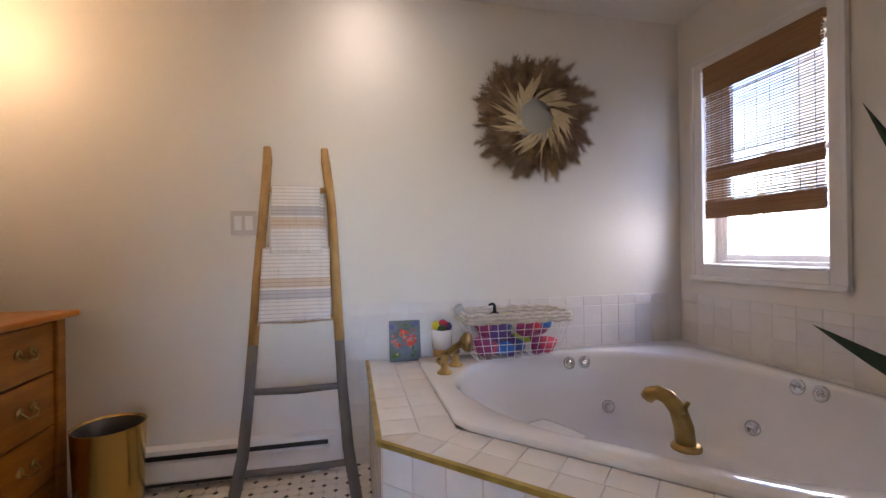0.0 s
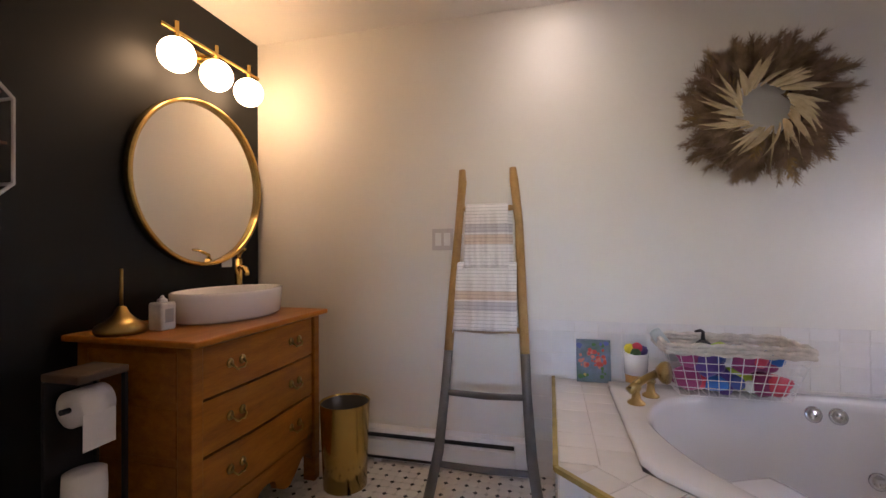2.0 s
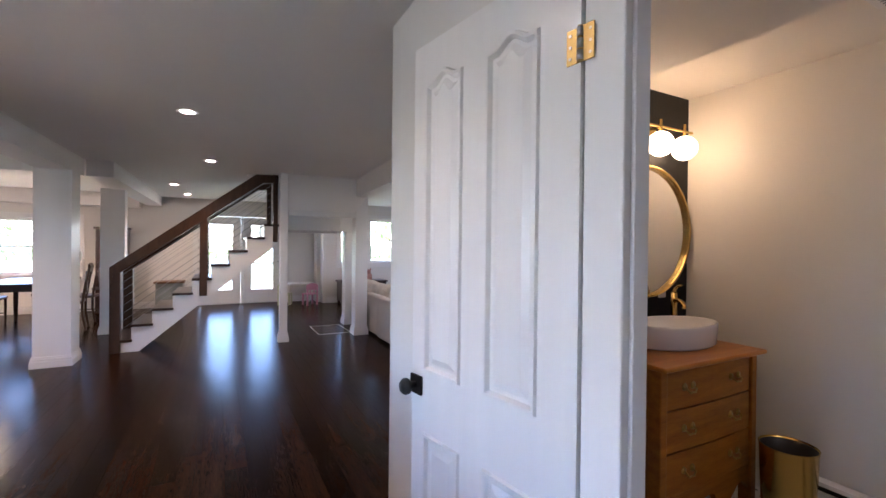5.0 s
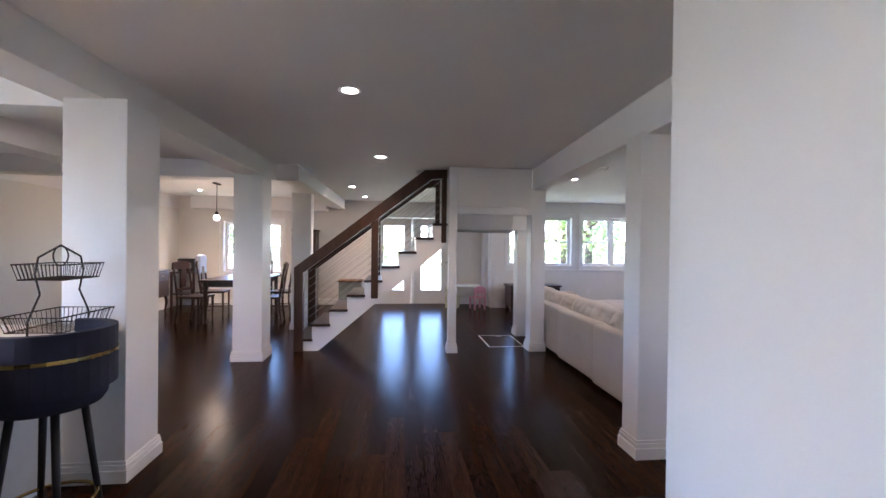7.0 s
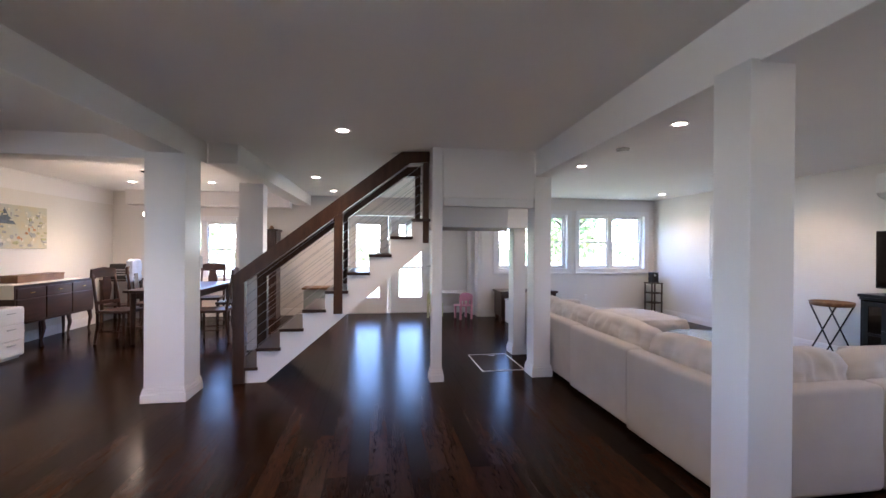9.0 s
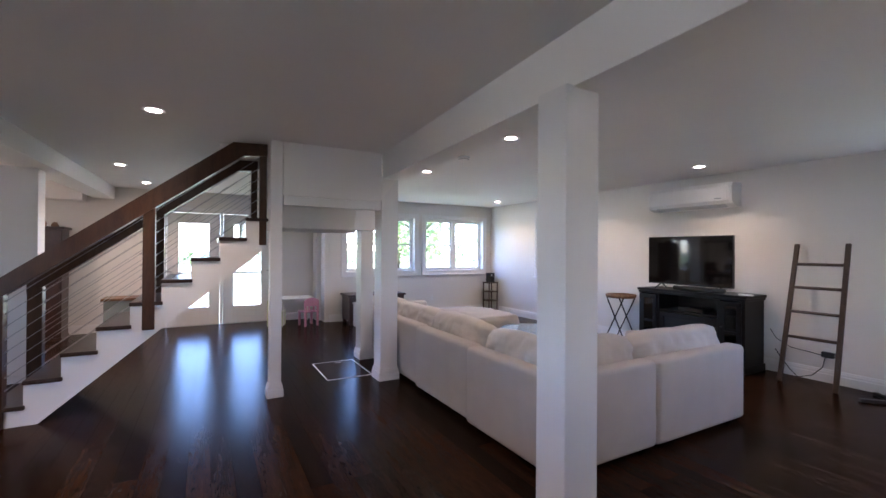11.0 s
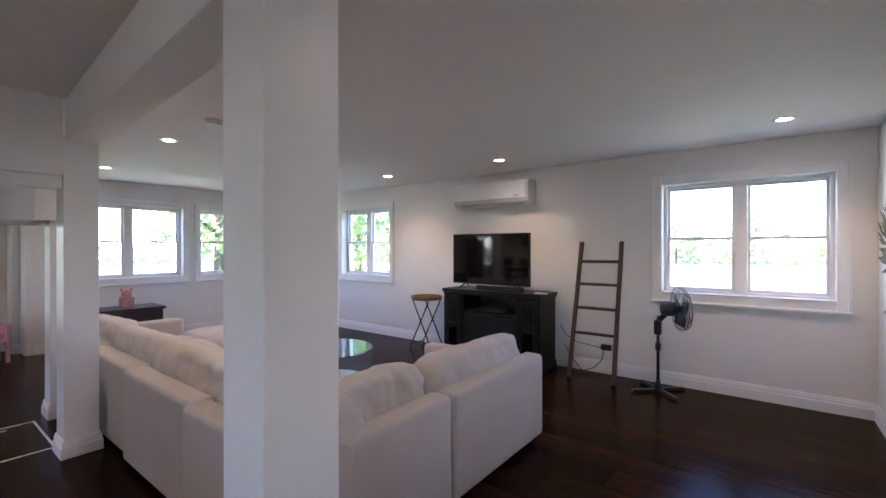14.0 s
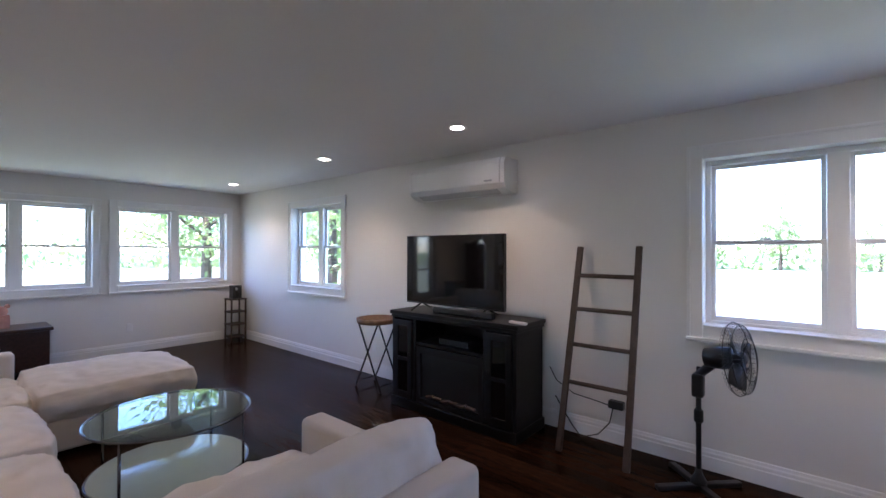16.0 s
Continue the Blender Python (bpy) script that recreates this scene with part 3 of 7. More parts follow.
# ---- sectional sofa ----
def sofa_foot(parent, x, y):
    part("foot", box(bmesh.new(), x - 0.03, y - 0.03, 0.0, x + 0.03, y + 0.03, 0.045, 0.004), BLACK, parent)


def sofa_module(at, turn, w, d, label, back=True, side=None, arm=None, seed=0, deep=None, arm_top=0.58):
    """A sofa module, its back along local y 0 and its front at y d; x from 0 to w."""
    t = thing("sofa_module", at, label, "sofa", "sectional sofa modules", turn)
    dd = deep or d
    part("base", box(bmesh.new(), 0.006, 0.10, 0.045, w - 0.006, dd, 0.27, 0.025, 3), SOFA, t, smooth=True)
    for x in (0.10, w - 0.10):
        for y in (0.10, dd - 0.10):
            sofa_foot(t, x, y)
    y0 = 0.16
    if back:
        part("backrest", box(bmesh.new(), 0.005, 0.0, 0.03, w - 0.005, 0.15, 0.625, 0.035, 4), SOFA, t, smooth=True)
        c = pillow(w * 1.0, 0.45, 0.25, seed)
        moved(c, Matrix.Translation((w / 2, 0.235, 0.325)) @ Matrix.Rotation(radians(-6), 4, "X"))
        part("back_cushion", c, CUSHION, t, "plump creased back cushion", True)
        y0 = 0.34
    x0, x1 = 0.0, w
    if side:
        xs = (0.0, 0.15) if side == "start" else (w - 0.15, w)
        part("side_backrest", box(bmesh.new(), xs[0] + 0.003, 0.151, 0.03, xs[1] - 0.003, d - 0.004, 0.625, 0.035, 4), SOFA, t, smooth=True)
        c = moved(pillow(d * 0.84, 0.46, 0.29, seed + 3), pose(0, 0, 0, 0, 0, 90))
        cx = 0.27 if side == "start" else w - 0.27
        moved(c, Matrix.Translation((cx + (-0.02 if side == "start" else 0.02), d * 0.575, 0.325)) @ Matrix.Rotation(radians(6 if side == "start" else -6), 4, "Y"))
        part("side_cushion", c, CUSHION, t, "plump creased back cushion", True)
        x0, x1 = (0.3, w) if side == "start" else (0.0, w - 0.3)
    if arm:
        xs = (0.0, 0.15) if arm == "start" else (w - 0.15, w)
        part("armrest", box(bmesh.new(), xs[0] + 0.003, 0.151, 0.03, xs[1] - 0.003, dd - 0.004, arm_top, 0.035, 4), SOFA, t, smooth=True)
        x0, x1 = (0.15, w) if arm == "start" else (0.0, w - 0.15)
    s = soft_box((x1 - x0) * 1.0, dd - y0 + 0.03, 0.16, e=0.5, n=32, sag=0.03, wrinkle=0.032, seed=seed + 11, scale=5.5)
    moved(s, Matrix.Translation(((x0 + x1) / 2, (dd + y0) / 2, 0.245)))
    part("seat_cushion", s, CUSHION, t, "plump creased seat cushion", True)
    return t


sofa_module((-3.455, 1.77, 0), 0, 1.0, 0.955, "cream linen corner sofa module with two back cushions", side="end", seed=1)
sofa_module((-4.455, 1.80, 0), 0, 0.995, 1.06, "cream linen armless sofa module with a plump back cushion", seed=2)
sofa_module((-5.43, 1.83, 0), 0, 0.97, 1.06, "cream linen armless sofa module beside the white column", seed=4)
sofa_module((-6.47, 1.86, 0), 0, 1.03, 1.04, "cream linen sofa module with one arm behind the ottoman", arm="start", seed=5, arm_top=0.625)
ott = thing("ottoman", (-6.44, 2.915, 0), "cream linen ottoman with a thick stuffed top cushion", "ottoman", "sectional sofa modules")
part("base", box(bmesh.new(), 0.0, 0.0, 0.045, 1.0, 0.98, 0.27, 0.025, 3), SOFA, ott, smooth=True)
for x in (0.10, 0.90):
    for y in (0.10, 0.88):
        sofa_foot(ott, x, y)
ott_top = moved(soft_box(1.06, 1.02, 0.20, e=0.5, n=32, sag=0.03, wrinkle=0.026, seed=19, scale=5.0), Matrix.Translation((0.50, 0.50, 0.235)))
part("top_cushion", ott_top, CUSHION, ott, "plump creased top cushion", True)
sofa_module((-2.455, 2.725, 0), 90, 1.13, 1.06, "cream linen end sofa module with one arm", arm="end", seed=7)

for x, y, z, a in ((-4.36, 2.30, 0.415, 15), (-5.40, 2.30, 0.415, -20)):
    cush = moved(lathe(bmesh.new(), [(0.004, 0.0), (0.09, 0.012), (0.135, 0.045), (0.14, 0.062), (0.135, 0.08), (0.09, 0.115), (0.004, 0.125)], 30), pose(0, 0, 0.06, 18, 0, 0))
    solo("round_cushion", cush, CUSHION, (x, y, z), "small round cream cushion lying on the sofa seat", "cushion", "round sofa cushions", a, True)

# ---- glass coffee table ----
DARK_CHROME = surface("dark_chrome", (0.16, 0.16, 0.165), 0.15, metal=1.0, vary=0.05)
ct = thing("coffee_table", (-4.50, 3.44, 0), "round two-tier glass coffee table with thin chrome legs", "coffee table")
part("tabletop", lathe(bmesh.new(), [(0.001, 0.440), (0.425, 0.440), (0.43, 0.445), (0.425, 0.452), (0.001, 0.452)], 56), GLASS, ct, "clear round glass top")
part("rim", tube(bmesh.new(), [(0.437 * math.cos(a * math.tau / 56), 0.437 * math.sin(a * math.tau / 56), 0.442) for a in range(56)], 0.007, 8, True), DARK_CHROME, ct, "chrome rim", True)
MIRROR_SHELF = surface("frosted_shelf_glass", (0.34, 0.39, 0.37), 0.08, vary=0.03, scale=3)
part("lower_shelf", lathe(bmesh.new(), [(0.001, 0.115), (0.415, 0.115), (0.42, 0.121), (0.415, 0.127), (0.001, 0.127)], 56), MIRROR_SHELF, ct, "pale glass lower shelf")
part("lower_rim", tube(bmesh.new(), [(0.425 * math.cos(a * math.tau / 56), 0.425 * math.sin(a * math.tau / 56), 0.117) for a in range(56)], 0.008, 8, True), DARK_CHROME, ct, smooth=True)
for k in range(4):
    a = radians(40 + 90 * k)
    part("leg", rod(bmesh.new(), (0.437 * math.cos(a), 0.437 * math.sin(a), 0), (0.437 * math.cos(a), 0.437 * math.sin(a), 0.44), 0.0075, seg=12), DARK_CHROME, ct, smooth=True)

# ---- media console, TV ----
tc = thing("media_console", (-3.815, 5.5, 0), "dark espresso media console with an electric fireplace and glass doors", "tv stand")
W, D = 1.34, 0.44
part("top", box(bmesh.new(), -W / 2 - 0.02, -D / 2 - 0.02, 0.855, W / 2 + 0.02, D / 2, 0.89, 0.006), ESPRESSO, tc)
part("cornice", box(bmesh.new(), -W / 2 - 0.008, -D / 2 - 0.010, 0.825, W / 2 + 0.008, D / 2, 0.855, 0.006), ESPRESSO, tc)
part("plinth", box(bmesh.new(), -W / 2 - 0.01, -D / 2 - 0.012, 0.0, W / 2 + 0.01, D / 2, 0.085, 0.006), ESPRESSO, tc)
for x0, x1 in ((-W / 2, -W / 2 + 0.03), (-0.40, -0.37), (0.37, 0.40), (W / 2 - 0.03, W / 2)):
    part("upright", box(bmesh.new(), x0, -D / 2, 0.085, x1, D / 2 - 0.02, 0.825, 0.003), ESPRESSO, tc)
part("back_panel", box(bmesh.new(), -W / 2 + 0.03, D / 2 - 0.02, 0.085, W / 2 - 0.03, D / 2 - 0.005, 0.825), BLACK, tc)
part("shelf", box(bmesh.new(), -0.37, -D / 2 + 0.01, 0.60, 0.37, D / 2 - 0.02, 0.625, 0.003), ESPRESSO, tc)
for sgn in (-1, 1):
    x0, x1 = sorted((sgn * 0.405, sgn * (W / 2 - 0.035)))
    bm = bmesh.new()
    box(bm, x0, -D / 2 - 0.018, 0.10, x0 + 0.05, -D / 2, 0.81, 0.003)
    box(bm, x1 - 0.05, -D / 2 - 0.018, 0.10, x1, -D / 2, 0.81, 0.003)
    box(bm, x0 + 0.05, -D / 2 - 0.018, 0.76, x1 - 0.05, -D / 2, 0.81, 0.003)
    box(bm, x0 + 0.05, -D / 2 - 0.018, 0.10, x1 - 0.05, -D / 2, 0.16, 0.003)
    box(bm, x0 + 0.05, -D / 2 - 0.018, 0.44, x1 - 0.05, -D / 2, 0.47, 0.003)
    dr = part("door", bm, ESPRESSO, tc)
    part("glass_panel", box(bmesh.new(), x0 + 0.05, -D / 2 - 0.009, 0.16, x1 - 0.05, -D / 2 - 0.005, 0.76), SCREEN, dr)
    part("handle", lathe(bmesh.new(), [(0.001, 0), (0.012, 0.004), (0.014, 0.012), (0.004, 0.02)], 12, (sgn * 0.43, -D / 2 - 0.03, 0.50)), BLACK_METAL, dr, smooth=True)
fb = part("fireplace", box(bmesh.new(), -0.365, -D / 2 + 0.03, 0.10, 0.365, D / 2 - 0.03, 0.59, 0.003), BLACK, tc, "black electric fireplace insert")
part("fireplace_frame", box(box(box(box(bmesh.new(), -0.365, -D / 2 + 0.005, 0.09, -0.32, -D / 2 + 0.03, 0.59), 0.32, -D / 2 + 0.005, 0.09, 0.365, -D / 2 + 0.03, 0.59),
     -0.32, -D / 2 + 0.005, 0.53, 0.32, -D / 2 + 0.03, 0.59), -0.32, -D / 2 + 0.005, 0.09, 0.32, -D / 2 + 0.03, 0.13), BLACK_METAL, fb)
bm = bmesh.new()
for k in range(6):
    rod(bm, (-0.25 + 0.09 * k, -D / 2 + 0.016, 0.15 + 0.012 * (k % 2)), (-0.17 + 0.09 * k, -D / 2 + 0.020, 0.17 - 0.012 * (k % 2)), 0.014, seg=8)
part("log", bm, RUSTIC, fb)
part("cable_box", box(bmesh.new(), -0.16, -0.14, 0.626, 0.16, 0.08, 0.675, 0.004), BLACK, tc)

tv = thing("television", (-3.90, 5.46, 0.892), "large flat black television, switched off, on the console", "television")
part("screen", box(bmesh.new(), -0.545, -0.030, 0.075, 0.545, -0.026, 0.690), SCREEN, tv, "dark glossy screen")
part("bezel", box(bmesh.new(), -0.552, -0.0255, 0.060, 0.552, 0.012, 0.697, 0.004), BLACK, tv)
part("housing", box(bmesh.new(), -0.42, 0.012, 0.075, 0.42, 0.045, 0.42, 0.012), BLACK, tv)
for s in (-1, 1):
    bm = tube(bmesh.new(), [(s * 0.36, -0.16, 0.008), (s * 0.37, -0.06, 0.045), (s * 0.37, 0.0, 0.072), (s * 0.38, 0.05, 0.045), (s * 0.39, 0.13, 0.008)], 0.009, 8)
    part("stand_leg", bm, BLACK, tv, smooth=True)
sb = solo("soundbar", box(bmesh.new(), -0.32, -0.03, 0, 0.32, 0.03, 0.055, 0.015, 3), BLACK, (-3.72, 5.37, 0.892), "slim black soundbar on the console", "soundbar")
solo("remote_control", box(bmesh.new(), -0.08, -0.02, 0, 0.08, 0.02, 0.02, 0.006), WHITE_PLASTIC, (-3.16, 5.33, 0.892), "white remote control on the console", "remote control", turn=-12)

# ---- heat pump ----
ac = thing("air_conditioner", (-4.0, LONG - 0.001, 1.955), "white wall-mounted split air conditioner", "air conditioner")
prof = [(0.0, 0.0), (-0.10, 0.0), (-0.19, 0.035), (-0.215, 0.075), (-0.22, 0.25), (-0.195, 0.295), (0.0, 0.295)]
part("housing", prism(bmesh.new(), prof, "x", -0.53, 0.53), WHITE_PLASTIC, ac)
part("front_panel", prism(bmesh.new(), [(-0.212, 0.080), (-0.226, 0.080), (-0.230, 0.25), (-0.203, 0.298), (-0.196, 0.290)], "x", -0.515, 0.515), WHITE_PLASTIC, ac)
part("end_cap", prism(bmesh.new(), [(p * 1.01, z) for p, z in prof], "x", 0.531, 0.56), WHITE_PLASTIC, ac)
part("end_cap", prism(bmesh.new(), [(p * 1.01, z) for p, z in prof], "x", -0.56, -0.531), WHITE_PLASTIC, ac)
part("outlet_flap", prism(bmesh.new(), [(-0.105, -0.004), (-0.188, 0.028), (-0.19, 0.034), (-0.105, 0.004)], "x", -0.46, 0.46), surface("flap_grey", (0.55, 0.55, 0.54), 0.4), ac)
part("badge", box(bmesh.new(), 0.36, -0.233, 0.095, 0.44, -0.229, 0.11), STEEL, ac, "small grey badge")


# ---- blanket ladder ----
def ladder_rail(top, foot, r=0.019, material=None):
    a, b = Vector(foot), Vector(top)
    bm = box(bmesh.new(), -0.022, -0.016, 0, 0.022, 0.016, (b - a).length, 0.006)
    return moved(bm, Matrix.Translation(a) @ (b - a).to_track_quat("Z", "Y").to_matrix().to_4x4())


bl = thing("blanket_ladder", (-2.63, 5.40, 0), "rustic dark brown wooden blanket ladder leaning on the wall", "ladder")
ends = (((-0.218, 0.36, 1.48), (-0.235, 0.0, 0.0)), ((0.218, 0.36, 1.48), (0.235, 0.0, 0.0)))
for tp, ft in ends:
    part("rail", ladder_rail(tp, ft), RUSTIC, bl)
for f in (0.325, 0.505, 0.68, 0.85):
    a, b = [Vector(ft).lerp(Vector(tp), f) for tp, ft in ends]
    part("rung", rod(bmesh.new(), a, b, 0.016, seg=10), RUSTIC, bl, smooth=True)

# ---- pedestal fan ----
fan = thing("pedestal_fan", (-2.0, 5.50, 0), "black pedestal fan with a wire cage, standing still", "fan")
bm = bmesh.new()
for a in (45, 135):
    box_b = box(bmesh.new(), -0.27, -0.022, 0.0, 0.27, 0.022, 0.03, 0.006)
    moved(box_b, pose(0, 0, 0.0005 * a / 45, 0, 0, a))
    part("base_bar", box_b, BLACK, fan)
part("pole_foot", lathe(bmesh.new(), [(0.045, 0.03), (0.045, 0.05), (0.022, 0.09), (0.018, 0.12)], 18), BLACK, fan, smooth=True)
part("pole", rod(bmesh.new(), (0, 0, 0.1), (0, 0, 0.66), 0.015, seg=12), BLACK, fan, smooth=True)
part("inner_pole", rod(bmesh.new(), (0, 0, 0.60), (0, 0, 0.74), 0.012, seg=12), BLACK_METAL, fan, smooth=True)
part("height_collar", lathe(bmesh.new(), [(0.02, 0.40), (0.026, 0.41), (0.026, 0.47), (0.02, 0.48)], 14), BLACK, fan)
part("control_box", box(bmesh.new(), -0.032, -0.045, 0.56, 0.032, 0.025, 0.70, 0.012), BLACK, fan)
head = part("motor_housing", moved(lathe(bmesh.new(), [(0.02, -0.12), (0.055, -0.11), (0.065, -0.04), (0.062, 0.02), (0.03, 0.04)], 22), pose(0.15, -0.05, 0.825, 82, 0, 78)), BLACK, fan, smooth=True)
part("tilt_arm", rod(bmesh.new(), (0, 0, 0.69), (0.10, -0.03, 0.80), 0.024, 0.030, seg=12), BLACK, fan, smooth=True)
FM = pose(0.15, -0.05, 0.825, 82, 0, 78)
for k in range(44):
    a = k * math.tau / 44
    prof = [(0.05, 0.10), (0.12, 0.115), (0.19, 0.09), (0.205, 0.055), (0.19, 0.03), (0.06, 0.03)]
    part("cage_wire", tube(bmesh.new(), [FM @ Vector((r * math.cos(a), r * math.sin(a), z)) for r, z in prof], 0.0012, 4), BLACK_METAL, fan)
for r, z in ((0.205, 0.055), (0.19, 0.09), (0.12, 0.115), (0.05, 0.10), (0.06, 0.03)):
    part("cage_ring", tube(bmesh.new(), [FM @ Vector((r * math.cos(k * math.tau / 40), r * math.sin(k * math.tau / 40), z)) for k in range(40)], 0.0028, 5, True), BLACK_METAL, fan)
for k in range(3):
    bm = bmesh.new()
    rows = []
    for i in range(7):
        r = 0.03 + 0.145 * i / 6
        wd = 0.35 + 0.25 * math.sin(i / 6 * math.pi)
        rows.append([FM @ Vector((r * math.cos(k * 2.094 + s * wd), r * math.sin(k * 2.094 + s * wd), 0.062 + 0.02 * s + dz)) for s, dz in ((-1, 0), (0, 0.006), (1, 0), (1, -0.003), (0, 0.003), (-1, -0.003))])
    part("blade", loft(bm, rows), BLACK, fan, smooth=True)
part("hub", moved(lathe(bmesh.new(), [(0.001, 0.03), (0.035, 0.035), (0.035, 0.09), (0.02, 0.10), (0.001, 0.10)], 18), FM), BLACK, fan, smooth=True)

# ---- tray table, speaker tower, socket ----
TRAYWOOD = surface("tray_wood", (0.14, 0.07, 0.035), 0.5, vary=0.3, scale=6, stretch=(1, 8, 1), second=(0.22, 0.12, 0.06), bump=0.1, bump_scale=30)
tt = thing("tray_table", (-4.98, 5.52, 0), "round wooden tray on crossed black folding legs", "side table")
part("tray", lathe(bmesh.new(), [(0.001, 0.685), (0.205, 0.685), (0.215, 0.695), (0.22, 0.735), (0.21, 0.737), (0.203, 0.700), (0.001, 0.697)], 40), TRAYWOOD, tt, "round wooden tray with a raised rim", True)
for s in (-1, 1):
    for q in (-1, 1):
        part("leg", rod(bmesh.new(), (q * 0.20, s * 0.13, 0.0), (-q * 0.15, s * 0.13, 0.685), 0.009, seg=8), BLACK_METAL, tt, smooth=True)
for q in (-1, 1):
    part("crossbar", rod(bmesh.new(), (q * 0.17, -0.13, 0.06), (q * 0.17, 0.13, 0.06), 0.007, seg=8), BLACK_METAL, tt, smooth=True)

sp = thing("shelf_tower", (-8.52, 5.60, 0), "small open dark wood shelf tower in the room corner", "shelf")
for x in (-0.12, 0.10):
    for y in (-0.12, 0.10):
        part("post", box(bmesh.new(), x, y, 0, x + 0.022, y + 0.022, 0.66, 0.003), RUSTIC, sp)
for z in (0.06, 0.26, 0.46, 0.66):
    part("shelf", box(bmesh.new(), -0.125, -0.125, z, 0.127, 0.127, z + 0.02, 0.003), RUSTIC, sp)
bx = thing("loudspeaker", (-8.52, 5.60, 0.681), "small black bookshelf loudspeaker on the shelf tower", "loudspeaker")
part("cabinet", box(bmesh.new(), -0.07, -0.07, 0, 0.07, 0.07, 0.21, 0.006), BLACK, bx)
part("cone", moved(lathe(bmesh.new(), [(0.008, 0.0), (0.042, 0.004), (0.046, 0.008), (0.044, 0.0)], 20), pose(0.071, -0.02, 0.07, 90, 0, 70)), BLACK_METAL, bx)
part("tweeter", moved(lathe(bmesh.new(), [(0.004, 0.004), (0.02, 0.003), (0.024, 0.0)], 16), pose(0.071, -0.02, 0.155, 90, 0, 70)), STEEL, bx)


def socket(name, at, turn, label):
    t = thing(name, at, label, "socket", "", turn)
    part("plate", box(bmesh.new(), -0.036, -0.006, -0.058, 0.036, -0.0005, 0.058, 0.003), WHITE_PLASTIC, t)
    for z in (-0.022, 0.022):
        part("outlet", box(bmesh.new(), -0.017, -0.009, z - 0.014, 0.017, -0.0062, z + 0.014, 0.003), WHITE_PLASTIC, t)
    return t


socket("wall_socket", (-2.60, LONG, 0.30), 0, "white wall socket with a plug and trailing black cable")
socket("wall_socket", (-5.35, LONG, 0.33), 0, "white double wall socket above the baseboard")
socket("wall_socket", (FAR, 4.25, 0.36), 90, "white double wall socket above the baseboard")
pl = thing("plug_adapter", (-2.60, LONG - 0.010, 0.30), "black plug adapter in the socket with a trailing cable", "cable")
part("body", box(bmesh.new(), -0.03, -0.055, -0.03, 0.08, -0.001, 0.03, 0.008), BLACK, pl)
part("cable", tube(bmesh.new(), [(0, -0.03, -0.03), (-0.02, -0.04, -0.14), (-0.10, -0.06, -0.24), (-0.22, -0.09, -0.285), (-0.30, -0.07, -0.22), (-0.40, -0.05, -0.10), (-0.44, -0.07, -0.02)], 0.005, 6), BLACK, pl, smooth=True)
part("cable", tube(bmesh.new(), [(0.02, -0.03, -0.02), (-0.12, -0.035, 0.0), (-0.30, -0.04, 0.02), (-0.44, -0.05, 0.10), (-0.50, -0.05, 0.2)], 0.004, 6), BLACK, pl, smooth=True)

# ---- dark sideboard under the end window ----
dk = thing("low_chest", (-8.45, 2.75, 0), "low dark wooden chest under the end window", "chest")
part("lid", box(bmesh.new(), -0.27, -0.52, 0.52, 0.27, 0.62, 0.56, 0.008), MAHOGANY, dk)
part("body", box(bmesh.new(), -0.24, -0.49, 0.08, 0.24, 0.59, 0.52, 0.004), MAHOGANY, dk)
for x in (-0.23, 0.17):
    for y in (-0.48, 0.52):
        part("leg", box(bmesh.new(), x, y, 0, x + 0.06, y + 0.06, 0.08, 0.004), MAHOGANY, dk)
# added white box in place of an unidentified bright patch beside the chest
wbx = thing("storage_box", (-8.02, 2.62, 0), "white lidded box standing in for a bright patch by the chest", "box")
part("body", box(bmesh.new(), -0.17, -0.30, 0.0, 0.17, 0.28, 0.40, 0.02, 3), WHITE_PLASTIC, wbx)
part("lid", box(bmesh.new(), -0.18, -0.31, 0.401, 0.18, 0.29, 0.43, 0.012, 3), WHITE_PLASTIC, wbx)
PINK_SOFT = surface("pink_plush", (0.46, 0.24, 0.20), 0.95, vary=0.15, scale=20, bump=0.4, bump_scale=120)
toy = thing("soft_toy", (-8.42, 2.95, 0.561), "small pink and brown plush toy on the chest", "soft toy")
bm = moved(soft_box(0.16, 0.15, 0.15, n=8), pose(0, 0, 0))
bmesh.ops.create_uvsphere(bm, u_segments=16, v_segments=10, radius=0.065, matrix=Matrix.Translation((0, 0, 0.19)))
for s in (-1, 1):
    bmesh.ops.create_uvsphere(bm, u_segments=10, v_segments=8, radius=0.025, matrix=Matrix.Translation((0, s * 0.055, 0.25)))
bm2 = bm
part("body", bm2, PINK_SOFT, toy, smooth=True)

# ---- white cabinet top with a leaning picture frame ----
cb = thing("white_cabinet", (-0.52, 1.90, 0), "low white painted cabinet against the wall", "cabinet")
part("top", box(bmesh.new(), -0.24, -0.60, 0.765, 0.218, 0.555, 0.80, 0.012), TRIM, cb)
part("body", box(bmesh.new(), -0.21, -0.57, 0.08, 0.216, 0.525, 0.765, 0.004), TRIM, cb)
part("plinth", box(bmesh.new(), -0.18, -0.55, 0.0, 0.215, 0.50, 0.08), TRIM, cb)
for y in (-0.565, -0.015):
    part("door", box(bmesh.new(), -0.228, y, 0.10, -0.211, y + 0.53, 0.75, 0.006), TRIM, cb)
fr = thing("picture_frame", (-0.51, 2.30, 0.801), "grey framed picture leaning on the cabinet", "picture frame", "", -30)
M5 = Matrix.Rotation(radians(-14), 4, "X")
bm = bmesh.new()
